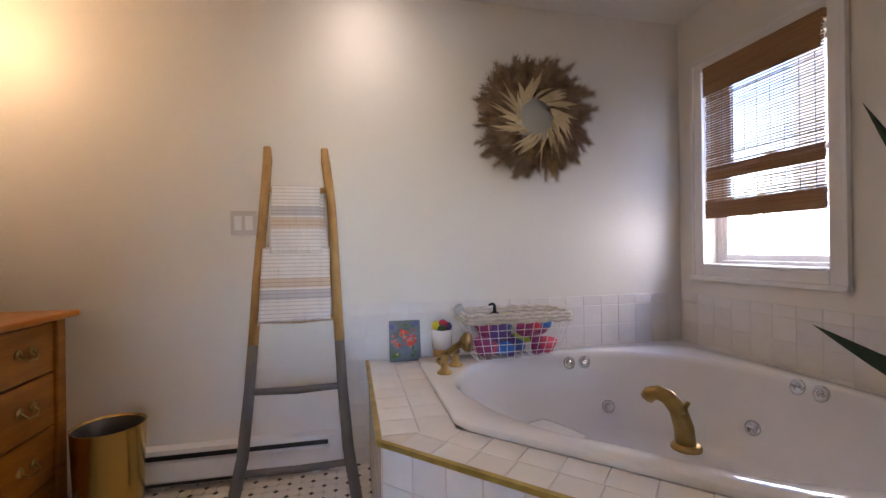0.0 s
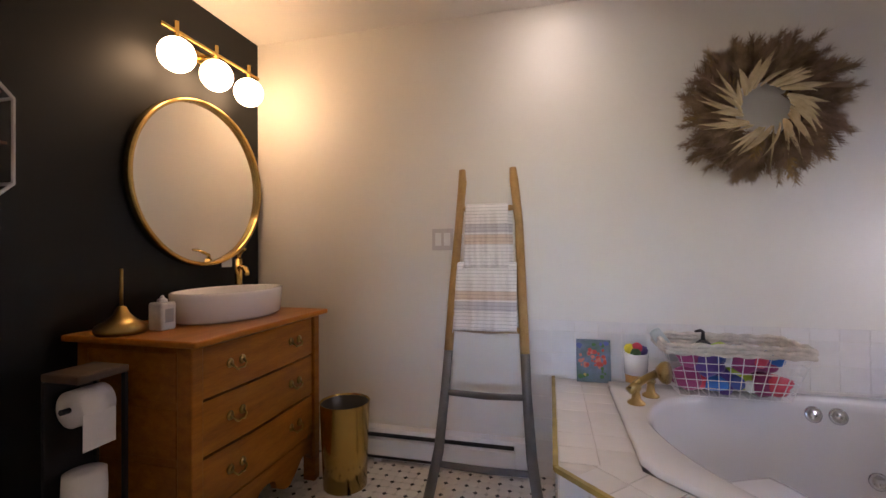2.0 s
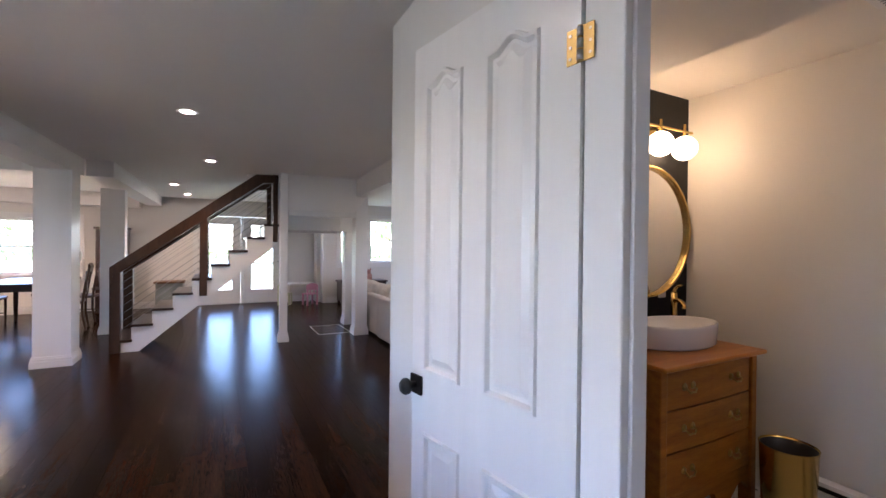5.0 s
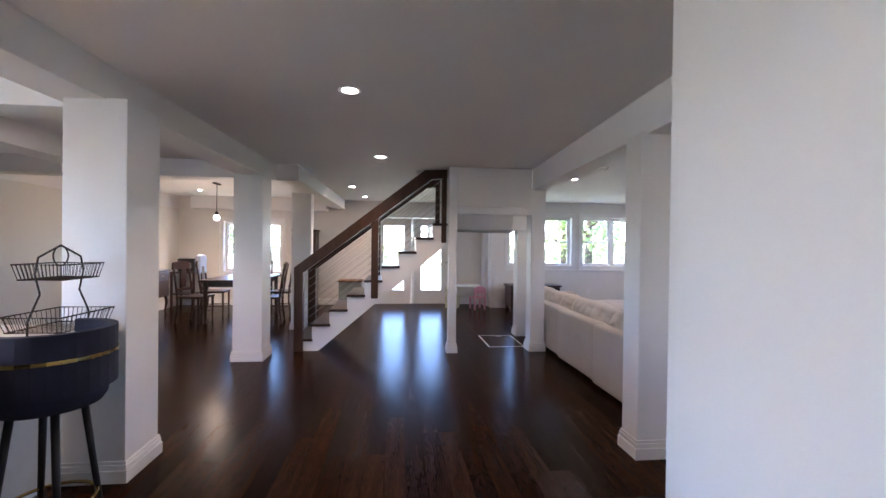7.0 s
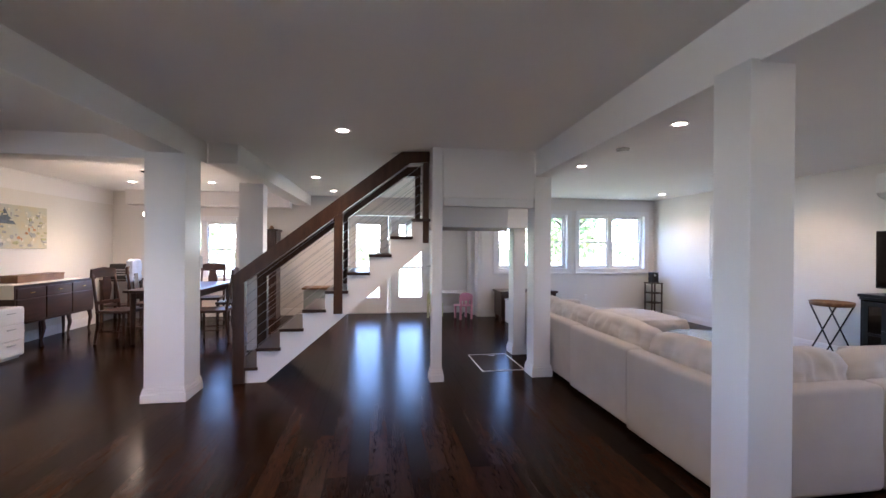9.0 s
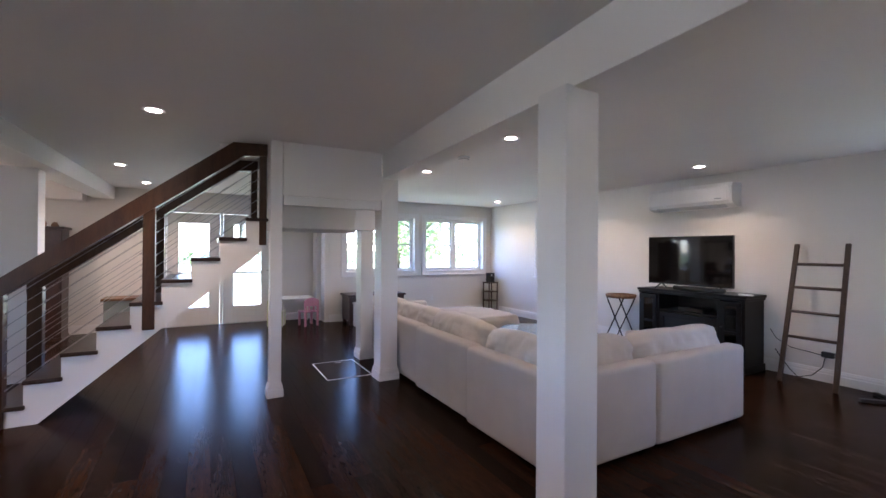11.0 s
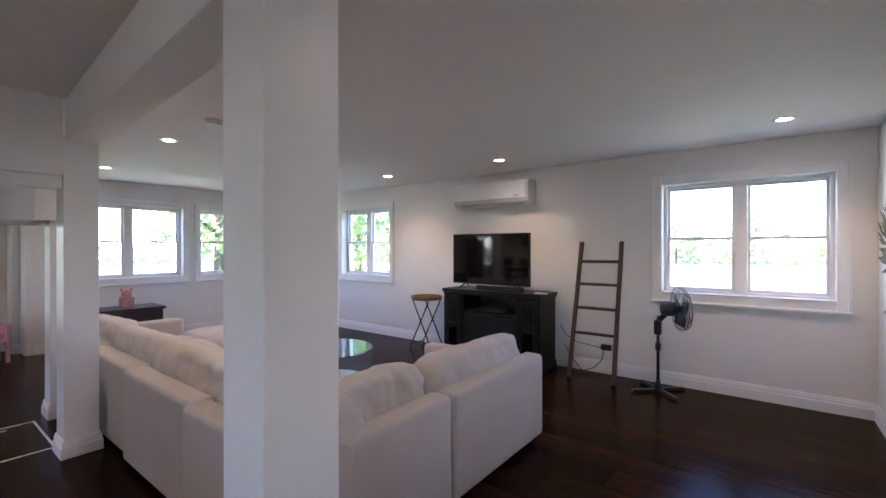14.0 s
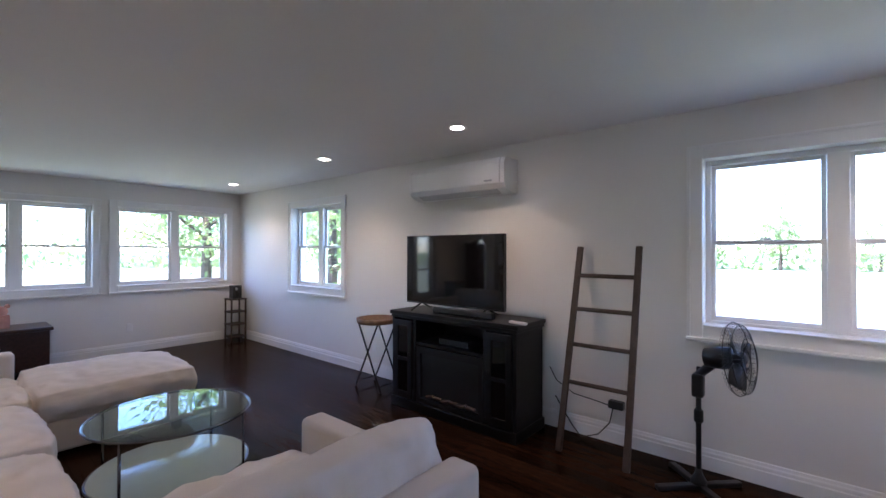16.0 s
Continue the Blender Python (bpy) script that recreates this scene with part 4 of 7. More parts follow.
for x0, z0, x1, z1 in ((-0.14, 0, -0.11, 0.36), (0.11, 0, 0.14, 0.36), (-0.11, 0, 0.11, 0.03), (-0.11, 0.33, 0.11, 0.36)):
    box(bm, x0, -0.012, z0, x1, 0.012, z1, 0.003)
part("frame", moved(bm, M5), surface("grey_frame", (0.30, 0.30, 0.30), 0.5), fr)
part("mount", moved(box(bmesh.new(), -0.11, -0.004, 0.03, 0.11, 0.004, 0.33), M5), TRIM, fr)
part("print", moved(box(bmesh.new(), -0.06, -0.007, 0.09, 0.06, -0.0045, 0.27), M5), surface("print_grey", (0.35, 0.33, 0.32), 0.6, vary=0.4, scale=14), fr)
solo("patterned_tin", lathe(bmesh.new(), [(0.001, 0), (0.04, 0), (0.042, 0.12), (0.03, 0.13), (0.001, 0.13)], 20), surface("tin_pattern", (0.25, 0.04, 0.04), 0.4, second=(0.6, 0.45, 0.4), scale=30),
     (-0.61, 1.70, 0.801), "small red patterned tin on the cabinet", "tin", smooth=True)

# ---- staircase ----
RISE, RUN, NS = 0.19, 0.222, 9
SX0, SX1 = -5.05, -5.98


def tread_y(k):
    return -1.473 + RUN * k


st = thing("staircase", (0, 0, 0), "open staircase with dark treads, white risers and cable railing", "staircase")
for k in range(NS):
    z = 0.16 + RISE * k
    y0, y1 = tread_y(k), min(tread_y(k + 1), 0.49)
    part("tread", box(bmesh.new(), SX1 - 0.02, y0 - 0.005, z - 0.032, SX0 + 0.022, y1 + 0.012, z, 0.006), TREAD, st, "dark wooden tread")
    part("riser", box(bmesh.new(), SX1 + 0.004, y0 + 0.012, z - RISE + 0.001 if k else 0.001, SX0 - 0.042, y0 + 0.03, z - 0.033), TRIM, st)
for x0, x1 in ((SX0 - 0.04, SX0), (SX1, SX1 + 0.04)):
    pts = [(-1.36, 0.001), (-1.166, 0.001), (0.49, 1.40)]
    top = []
    for k in range(NS - 1, -1, -1):
        z = 0.16 + RISE * k - 0.033
        top += [(min(tread_y(k + 1), 0.49), z), (max(tread_y(k), -1.36), z)]
    part("stringer", prism(bmesh.new(), pts + top, "x", x0, x1), TRIM, st, "white stepped stringer")
bm = prism(bmesh.new(), [(-1.16, 0.02), (0.49, 1.415), (0.49, 1.435), (-1.16, 0.04)], "x", SX1 + 0.041, SX0 - 0.041)
part("soffit_board", bm, TRIM, st)


def rail_z(y):
    return 1.079 + 0.781 * (y + 1.473)


for x in (SX0 - 0.02, SX1 + 0.02):
    w = 0.05
    part("newel_post", box(bmesh.new(), x - w, -1.473, 0.0, x + w, -1.363, 1.04, 0.006), STAIN, st, "square dark timber newel")
    part("middle_post", box(bmesh.new(), x - 0.045, -0.50, 0.68, x + 0.045, -0.41, 1.80, 0.006), STAIN, st)
    part("top_post", box(bmesh.new(), x - 0.04, 0.42, 1.42, x + 0.04, 0.485, 2.395, 0.006), STAIN, st)
    y_end = 0.19
    prof = [(-1.473, rail_z(-1.473)), (y_end, rail_z(y_end)), (0.487, 2.392), (0.487, 2.28), (0.28, 2.26), (-1.40, 0.985), (-1.473, 0.955)]
    part("handrail", prism(bmesh.new(), prof, "x", x - 0.055, x + 0.055), STAIN, st, "thick dark timber handrail")
    bm = bmesh.new()
    for k in range(1, 9):
        dz = 0.098 * k
        for a, b in ((-1.363, -0.50), (-0.41, 0.42)):
            za, zb = rail_z(a) - 0.10 - dz, rail_z(b) - 0.10 - dz
            rod(bm, (x, a, za), (x, b, zb), 0.0028, seg=5)
            for yy, zz in ((a, za), (b, zb)):
                rod(bm, (x, yy - 0.02, zz - 0.016), (x, yy + 0.02, zz + 0.016), 0.006, seg=6)
    part("cable_infill", bm, STEEL, st, "thin steel cables")


# ---- glazed double front doors ----
def glazed_leaf(y0, y1, hinge_side):
    d = thing("front_door", (FRONT - 0.06, 0, 0), "white front door with a tall clear glass panel", "door", "front doors")
    z0, z1, g0, g1 = 0.012, 2.02, 0.31, 1.86
    s = 0.155
    bm = bmesh.new()
    box(bm, -0.022, y0 + 0.002, z0, 0.022, y0 + s, z1, 0.003)
    box(bm, -0.022, y1 - s, z0, 0.022, y1 - 0.002, z1, 0.003)
    box(bm, -0.022, y0 + s, g1, 0.022, y1 - s, z1, 0.003)
    box(bm, -0.022, y0 + s, z0, 0.022, y1 - s, g0, 0.003)
    part("leaf", bm, DOOR_PAINT, d)
    bm = bmesh.new()
    for a, b, c, e in ((y0 + s, g0, y0 + s + 0.02, g1), (y1 - s - 0.02, g0, y1 - s, g1), (y0 + s, g1 - 0.02, y1 - s, g1), (y0 + s, g0, y1 - s, g0 + 0.02), (y0 + s, 0.93, y1 - s, 0.965)):
        box(bm, -0.027, a, b, 0.027, c, e, 0.003)
    part("glazing_bead", bm, DOOR_PAINT, d)
    p = part("pane", box(bmesh.new(), -0.003, y0 + s + 0.02, g0 + 0.02, 0.003, y1 - s - 0.02, g1 - 0.02), PANE, d)
    p.visible_shadow = False
    yk = y1 - 0.07 if hinge_side < 0 else y0 + 0.07
    part("door_handle", tube(bmesh.new(), [(0.022, yk, 0.98), (0.06, yk, 0.98), (0.065, yk - 0.03 * hinge_side, 0.98), (0.065, yk - 0.10 * hinge_side, 0.98)], 0.010, 8), STEEL, d, smooth=True)
    return d


glazed_leaf(-0.63, 0.195, 1)
glazed_leaf(0.245, 1.07, -1)
bm = bmesh.new()
for y0, y1 in ((-0.679, -0.632), (1.072, 1.119), (0.197, 0.243)):
    box(bm, FRONT - 0.12, y0, 0.0, FRONT - 0.001, y1, 2.029, 0.003)
for y0, y1, z0, z1 in ((-0.77, -0.682, 0, 2.12), (1.122, 1.21, 0, 2.12), (-0.682, 1.122, 2.032, 2.12)):
    box(bm, FRONT + 0.001, y0, z0, FRONT + 0.02, y1, z1, 0.004)
piece("door_frame_front", bm, TRIM, "white casing around the glazed front doors", "door frame")
bm = box(bmesh.new(), FRONT - 0.14, -0.679, -0.02, FRONT + 0.01, 1.119, 0.011, 0.003)
piece("threshold", bm, STEEL, "metal threshold of the front doors", "threshold")


# ---- panelled bathroom door, folded back on the hall wall ----
def outline(x0, z0, x1, z1, inset, arch):
    x0, z0, x1, z1 = x0 + inset, z0 + inset, x1 - inset, z1 - inset
    pts = [(x0, z0), (x1, z0), (x1, z1 - arch)]
    n = 12
    for k in range(1, n):
        f = k / n
        rise = arch * (0.5 - 0.5 * math.cos(math.tau * min(1, max(0, (f - 0.12) / 0.76)))) if arch else 0
        pts.append((x1 + (x0 - x1) * f, z1 - arch + rise))
    pts.append((x0, z1 - arch))
    return pts


def panel_mould(bm, x0, z0, x1, z1, y, arch=0.0, sgn=-1):
    steps = ((0.0, 0.0), (0.004, 0.008), (0.012, 0.007), (0.020, -0.005), (0.030, -0.005), (0.050, 0.003), (0.054, 0.003))
    loops = [[(px, y + sgn * h, pz) for px, pz in outline(x0, z0, x1, z1, i, arch)] for i, h in steps]
    rings = [[bm.verts.new(p) for p in loop] for loop in loops]
    n = len(rings[0])
    for a, b in zip(rings, rings[1:]):
        for i in range(n):
            bm.faces.new((a[i], a[(i + 1) % n], b[(i + 1) % n], b[i]))
    bm.faces.new(rings[-1])
    bmesh.ops.recalc_face_normals(bm, faces=bm.faces)
    return bm


def panel_door(name, at, turn, width, label, knob, sgn=-1, extra=None):
    """A six-panel door hinged at local x 0, the leaf towards -x; its seen face is at local y 0."""
    d = thing(name, at, label, "door", "", turn)
    bm = box(bmesh.new(), -width, 0.0055, 0.008, 0.0, 0.040, 2.025, 0.002)
    part("leaf", bm, DOOR_PAINT, d)
    rows = ((0.17, 0.78, 0.0), (0.975, 1.92, 0.028))
    cols = ((-width * 0.895, -width * 0.61), (-width * 0.46, -width * 0.172))
    bm = bmesh.new()
    xs = [-width, cols[0][0], cols[0][1], cols[1][0], cols[1][1], 0.0]
    for a, b in ((xs[0], xs[1]), (xs[2], xs[3]), (xs[4], xs[5])):
        box(bm, a, 0.0, 0.008, b, 0.0054, 2.025)
    for a, b in cols:
        zz = [0.008, rows[0][0], rows[0][1], rows[1][0], rows[1][1], 2.025]
        for c, e in ((zz[0], zz[1]), (zz[2], zz[3]), (zz[4], zz[5])):
            box(bm, a, 0.0, c, b, 0.0054, e)
        bm2 = bmesh.new()
        loop = outline(a, rows[1][0], b, rows[1][1], 0, 0.028)
        top = [(p[0], p[1]) for p in loop[2:]]
        prism(bm, top + [(a, rows[1][1]), (b, rows[1][1])], "y", 0.0, 0.0054)
        bm2.free()
    part("stile", bm, DOOR_PAINT, d)
    for a, b in cols:
        for z0, z1, arch in rows:
            part("panel", panel_mould(bmesh.new(), a, z0, b, z1, 0.0, arch), DOOR_PAINT, d)
    kx = -width * 0.95
    if knob:
        k = part("door_knob", moved(lathe(bmesh.new(), [(0.001, 0.062), (0.020, 0.060), (0.027, 0.050), (0.026, 0.040), (0.012, 0.030), (0.010, 0.010)], 20), pose(kx, 0, 0.925, 90, 0, 0)), BLACK_METAL, d, "black round knob", True)
        part("rose", box(bmesh.new(), kx - 0.031, -0.010, 0.925 - 0.031, kx + 0.031, -0.0005, 0.925 + 0.031, 0.003), BLACK_METAL, d, "square black rose")
    return d


BRASS = surface("aged_brass", (0.42, 0.29, 0.10), 0.32, metal=1.0, vary=0.2, scale=12, rough_vary=0.1)
bd = panel_door("bathroom_door", (0.907, 0.396, 0), 9.5, 0.64, "white six-panel door with a black knob, folded back", True)
for z in (1.81, 0.22):
    bm = rod(bmesh.new(), (0.002, -0.006, z - 0.038), (0.002, -0.006, z + 0.038), 0.006, seg=10)
    box(bm, 0.005, -0.0045, z - 0.038, 0.034, -0.0005, z + 0.038)
    box(bm, -0.034, -0.0032, z - 0.038, -0.004, -0.0004, z + 0.038)
    hg = part("hinge", bm, BRASS, bd, "brass butt hinge")
    for dz in (-0.025, 0.0, 0.025):
        part("knuckle", rod(bmesh.new(), (0.002, -0.006, z + dz - 0.010), (0.002, -0.006, z + dz + 0.010), 0.0072, seg=12), STEEL, hg, smooth=True)
        for x in (-0.024, 0.026):
            part("screw", rod(bmesh.new(), (x, -0.0052, z + dz), (x, -0.003, z + dz), 0.0036, seg=8), STEEL, hg)
bm = bmesh.new()
box(bm, 0.9085, 0.405, 0.0, 1.012, 0.4295, 2.13, 0.004)
box(bm, 1.80, 0.405, 0.0, 1.94, 0.4295, 2.13, 0.004)
box(bm, 1.0125, 0.405, 2.035, 1.7995, 0.4295, 2.13, 0.004)
box(bm, 0.8755, 0.4297, 0.0, 1.018, 0.474, 2.025, 0.003)
box(bm, 1.873, 0.430, 0.0, 1.8895, 0.546, 2.025, 0.003)
box(bm, 0.8755, 0.4755, 2.026, 1.8895, 0.546, 2.039, 0.003)
box(bm, 0.775, 0.5305, 0.0, 0.835, 0.544, 2.13, 0.004)
box(bm, 1.891, 0.5305, 0.0, 1.98, 0.548, 2.13, 0.004)
piece("door_frame_bath", bm, TRIM, "white jamb and casing of the bathroom doorway", "door frame")

# entrance door of the living room
ld = panel_door("entrance_door", (LIV_E + 0.018, 5.485, 0), 90, 0.85, "white panelled entrance door with a wreath", False)
ld.matrix_basis = pose(LIV_E + 0.012, LDOOR[0] + 0.015, 0, 0, 0, -90)
hz = part("door_handle", tube(bmesh.new(), [(-0.79, 0, 0.95), (-0.79, -0.05, 0.95), (-0.77, -0.055, 0.95), (-0.68, -0.055, 0.95)], 0.010, 8), STEEL, ld, "steel lever handle", True)
part("deadbolt", moved(lathe(bmesh.new(), [(0.001, 0.022), (0.024, 0.020), (0.028, 0.004), (0.028, 0.0)], 18), pose(-0.79, 0, 1.08, 90, 0, 0)), STEEL, ld, "round steel deadbolt", True)
for z in (1.78, 1.0, 0.25):
    part("hinge", box(bmesh.new(), -0.012, -0.006, z - 0.045, 0.006, -0.0005, z + 0.045), BRASS, ld)
bm = bmesh.new()
for y0, y1, z0, z1 in ((4.37, 4.458, 0, 2.14), (5.342, 5.43, 0, 2.14), (4.458, 5.342, 2.052, 2.14)):
    box(bm, LIV_E - 0.02, y0, z0, LIV_E - 0.001, y1, z1, 0.004)
piece("door_frame_living", bm, TRIM, "white casing around the entrance door", "door frame")
EUCA = surface("wreath_leaf", (0.06, 0.10, 0.05), 0.7, vary=0.4, scale=20, second=(0.20, 0.19, 0.09))
dw = thing("door_wreath", (LIV_E - 0.02, 4.90, 1.45), "leafy green and straw wreath hanging on the door", "wreath")
bm = bmesh.new()
rnd = random.Random(9)
for k in range(150):
    a = rnd.uniform(0, math.tau)
    r = rnd.gauss(0.17, 0.03)
    c = Vector((-rnd.uniform(0.01, 0.05), r * math.cos(a), r * math.sin(a)))
    dr = Vector((-0.3, math.cos(a + 0.9), math.sin(a + 0.9))).normalized()
    sd_ = dr.cross(Vector((1, 0.2, 0))).normalized() * 0.014
    loft(bm, [[c, c, c], [c + dr * 0.04 + sd_, c + dr * 0.04 - sd_, c + dr * 0.04 + Vector((-0.004, 0, 0))], [c + dr * 0.09] * 3], caps=False)
part("foliage", bm, EUCA, dw)
part("ring", tube(bmesh.new(), [(-0.012, 0.17 * math.cos(k * math.tau / 30), 0.17 * math.sin(k * math.tau / 30)) for k in range(30)], 0.010, 6, True), RUSTIC, dw, smooth=True)

# ---- floor hatch ----
fh = thing("floor_hatch", (-5.48, 1.35, 0.0), "flush floor hatch with a pale metal edge", "floor hatch")
bm = bmesh.new()
for x0, y0, x1, y1 in ((-0.37, -0.25, 0.37, -0.236), (-0.37, 0.236, 0.37, 0.25), (-0.37, -0.236, -0.356, 0.236), (0.356, -0.236, 0.37, 0.236)):
    box(bm, x0, y0, 0.001, x1, y1, 0.006, 0.001)
part("edge_trim", bm, surface("aluminium_trim", (0.78, 0.78, 0.78), 0.45, metal=0.1), fh, "pale aluminium edge")
part("lid", box(bmesh.new(), -0.355, -0.235, 0.0005, 0.355, 0.235, 0.004), PLANK, fh)
part("lift_ring", box(bmesh.new(), -0.30, 0.0, 0.0042, -0.27, 0.08, 0.007, 0.001), STEEL, fh)

# ---- play corner ----
KID_WHITE = surface("kids_white_paint", (0.72, 0.70, 0.62), 0.45, vary=0.04)
KID_PINK = surface("kids_pink_paint", (0.66, 0.30, 0.38), 0.45, vary=0.06)
KID_GREEN = surface("kids_green_paint", (0.55, 0.58, 0.36), 0.45, vary=0.06)
kt = thing("kids_table", (-9.02, 1.46, 0), "small white children's table", "table")
part("tabletop", box(bmesh.new(), -0.26, -0.30, 0.46, 0.26, 0.30, 0.485, 0.008), KID_WHITE, kt)
part("apron", box(bmesh.new(), -0.22, -0.26, 0.40, 0.22, 0.26, 0.459), KID_WHITE, kt)
for x in (-0.23, 0.19):
    for y in (-0.27, 0.23):
        part("leg", box(bmesh.new(), x, y, 0, x + 0.04, y + 0.04, 0.459, 0.004), KID_WHITE, kt)


def kid_chair(at, turn, material, label):
    c = thing("kids_chair", at, label, "chair", "children's chairs", turn)
    part("seat", box(bmesh.new(), -0.14, -0.14, 0.25, 0.14, 0.14, 0.27, 0.006), material, c)
    for x in (-0.135, 0.10):
        part("leg", box(bmesh.new(), x, -0.135, 0, x + 0.035, -0.10, 0.25, 0.003), material, c)
        part("back_post", box(bmesh.new(), x, 0.10, 0, x + 0.035, 0.135, 0.46, 0.003), material, c)
    pts = [(-0.14, 0.36), (0.14, 0.36), (0.14, 0.46), (0.08, 0.50), (0, 0.515), (-0.08, 0.50), (-0.14, 0.46)]
    part("backrest", prism(bmesh.new(), pts, "y", 0.098, 0.12), material, c)
    for x in (-0.06, 0.03):
        part("slat", box(bmesh.new(), x, 0.105, 0.27, x + 0.03, 0.117, 0.362), material, c)
    return c


kid_chair((-8.62, 1.62, 0), -75, KID_PINK, "small pink wooden children's chair at the table")
kid_chair((-8.85, 1.10, 0), 160, KID_GREEN, "small pale green wooden children's chair at the table")

# ---- bench and shelf by the front wall ----
bn = thing("console_bench", (-9.10, -1.16, 0), "wooden-topped bench with a grey painted front", "bench")
part("top", box(bmesh.new(), -0.20, -0.28, 0.56, 0.24, 0.26, 0.60, 0.006), TRAYWOOD, bn)
part("body", box(bmesh.new(), -0.18, -0.25, 0.05, 0.20, 0.23, 0.56, 0.004), surface("sage_grey_paint", (0.26, 0.29, 0.27), 0.5), bn)
for y in (-0.24, 0.18):
    part("foot", box(bmesh.new(), -0.17, y, 0, 0.19, y + 0.04, 0.05), TRAYWOOD, bn)
cs = thing("coat_cupboard", (-9.12, -2.15, 0), "tall narrow dark wooden cupboard by the front wall", "cupboard")
part("body", box(bmesh.new(), -0.18, -0.24, 0.04, 0.20, 0.24, 1.66, 0.005), MAHOGANY, cs)
part("cornice", box(bmesh.new(), -0.20, -0.27, 1.66, 0.23, 0.27, 1.70, 0.008), MAHOGANY, cs)
part("door", box(bmesh.new(), 0.201, -0.22, 0.08, 0.217, 0.22, 1.63, 0.004), MAHOGANY, cs)
part("plinth", box(bmesh.new(), -0.19, -0.25, 0, 0.21, 0.25, 0.04), MAHOGANY, cs)
for k, (y, h) in enumerate(((-0.15, 0.09), (-0.02, 0.13), (0.12, 0.07))):
    solo("ornament", lathe(bmesh.new(), [(0.001, 0), (0.04, 0), (0.05, h * 0.4), (0.025, h * 0.8), (0.03, h), (0.001, h)], 16), TRAYWOOD, (-9.08, -2.15 + y, 1.701), "small wooden ornament on the cupboard", "ornament", "cupboard ornaments", smooth=True)
sw = thing("light_switch", (-4.93, -1.734, 1.22), "white rocker switch on the column", "light switch", "", 180)
part("plate", box(bmesh.new(), -0.036, -0.006, -0.058, 0.036, -0.0005, 0.058, 0.003), WHITE_PLASTIC, sw)
part("rocker", box(bmesh.new(), -0.016, -0.011, -0.032, 0.016, -0.0062, 0.032, 0.003), WHITE_PLASTIC, sw)

# ---- dining room ----
bf = thing("buffet", (-7.32, -4.70, 0), "antique dark mahogany buffet with a white runner on top", "buffet")
part("top", box(bmesh.new(), -0.78, -0.22, 0.835, 0.78, 0.235, 0.865, 0.008), MAHOGANY, bf)
part("body", box(bmesh.new(), -0.75, -0.21, 0.36, 0.75, 0.215, 0.834, 0.005), MAHOGANY, bf)
for x in (-0.74, -0.28, 0.22, 0.68):
    part("leg", tube(bmesh.new(), [(x + 0.03, 0.18, 0.36), (x + 0.03, 0.20, 0.25), (x + 0.03, 0.17, 0.08), (x + 0.03, 0.19, 0.0)], [0.03, 0.024, 0.014, 0.022], 8), MAHOGANY, bf, smooth=True)
    part("leg", tube(bmesh.new(), [(x + 0.03, -0.18, 0.36), (x + 0.03, -0.18, 0.0)], [0.028, 0.016], 8), MAHOGANY, bf, smooth=True)
for x0, x1 in ((-0.73, -0.26), (-0.24, 0.24), (0.26, 0.73)):
    part("door", box(bmesh.new(), x0, 0.216, 0.39, x1, 0.232, 0.68, 0.006), MAHOGANY, bf)
    dr = part("drawer_front", box(bmesh.new(), x0, 0.216, 0.69, x1, 0.232, 0.82, 0.006), MAHOGANY, bf)
    part("drawer_pull", rod(bmesh.new(), ((x0 + x1) / 2 - 0.03, 0.24, 0.755), ((x0 + x1) / 2 + 0.03, 0.24, 0.755), 0.006, seg=8), BRASS, dr)
LINEN = surface("white_linen", (0.74, 0.70, 0.62), 0.9, vary=0.05, bump=0.4, bump_scale=160)
bm = box(bmesh.new(), -0.60, -0.17, 0.0, 0.80, 0.24, 0.004)
box(bm, 0.795, -0.17, -0.17, 0.802, 0.24, 0.004)
rn = solo("table_runner", bm, LINEN, (-7.32, -4.70, 0.866), "cream linen runner over the buffet", "table runner")
bk = thing("wooden_box", (-7.25, -4.74, 0.871), "light wooden box on the buffet", "box")
part("body", box(bmesh.new(), -0.42, -0.10, 0, 0.42, 0.10, 0.08, 0.004), TRAYWOOD, bk)
part("lid", box(bmesh.new(), -0.425, -0.105, 0.08, 0.425, 0.105, 0.10, 0.004), TRAYWOOD, bk)
fc = thing("drawer_cabinet", (-6.30, -4.56, 0), "white three-drawer cabinet beside the buffet", "cabinet")
part("body", box(bmesh.new(), -0.20, -0.25, 0.03, 0.20, 0.22, 0.62, 0.005), TRIM, fc)
part("plinth", box(bmesh.new(), -0.18, -0.24, 0, 0.18, 0.19, 0.03), TRIM, fc)
for z0, z1 in ((0.045, 0.225), (0.235, 0.415), (0.425, 0.605)):
    d = part("drawer", box(bmesh.new(), -0.195, 0.221, z0, 0.195, 0.236, z1, 0.003), TRIM, fc)
    part("drawer_pull", rod(bmesh.new(), (-0.06, 0.245, z1 - 0.05), (0.06, 0.245, z1 - 0.05), 0.005, seg=8), STEEL, d)
PAINTING = surface("abstract_painting", (0.62, 0.52, 0.30), 0.7, scale=4.5, second=(0.50, 0.55, 0.52), mix=0.2, bump=0.2, bump_scale=40)
pt = thing("canvas_painting", (-7.27, SOUTH + 0.001, 1.32), "pale landscape painting with a slate peak and rust-coloured roofs", "painting")
part("canvas", box(bmesh.new(), -0.475, 0.0, 0.0, 0.475, 0.03, 0.595, 0.004), PAINTING, pt)
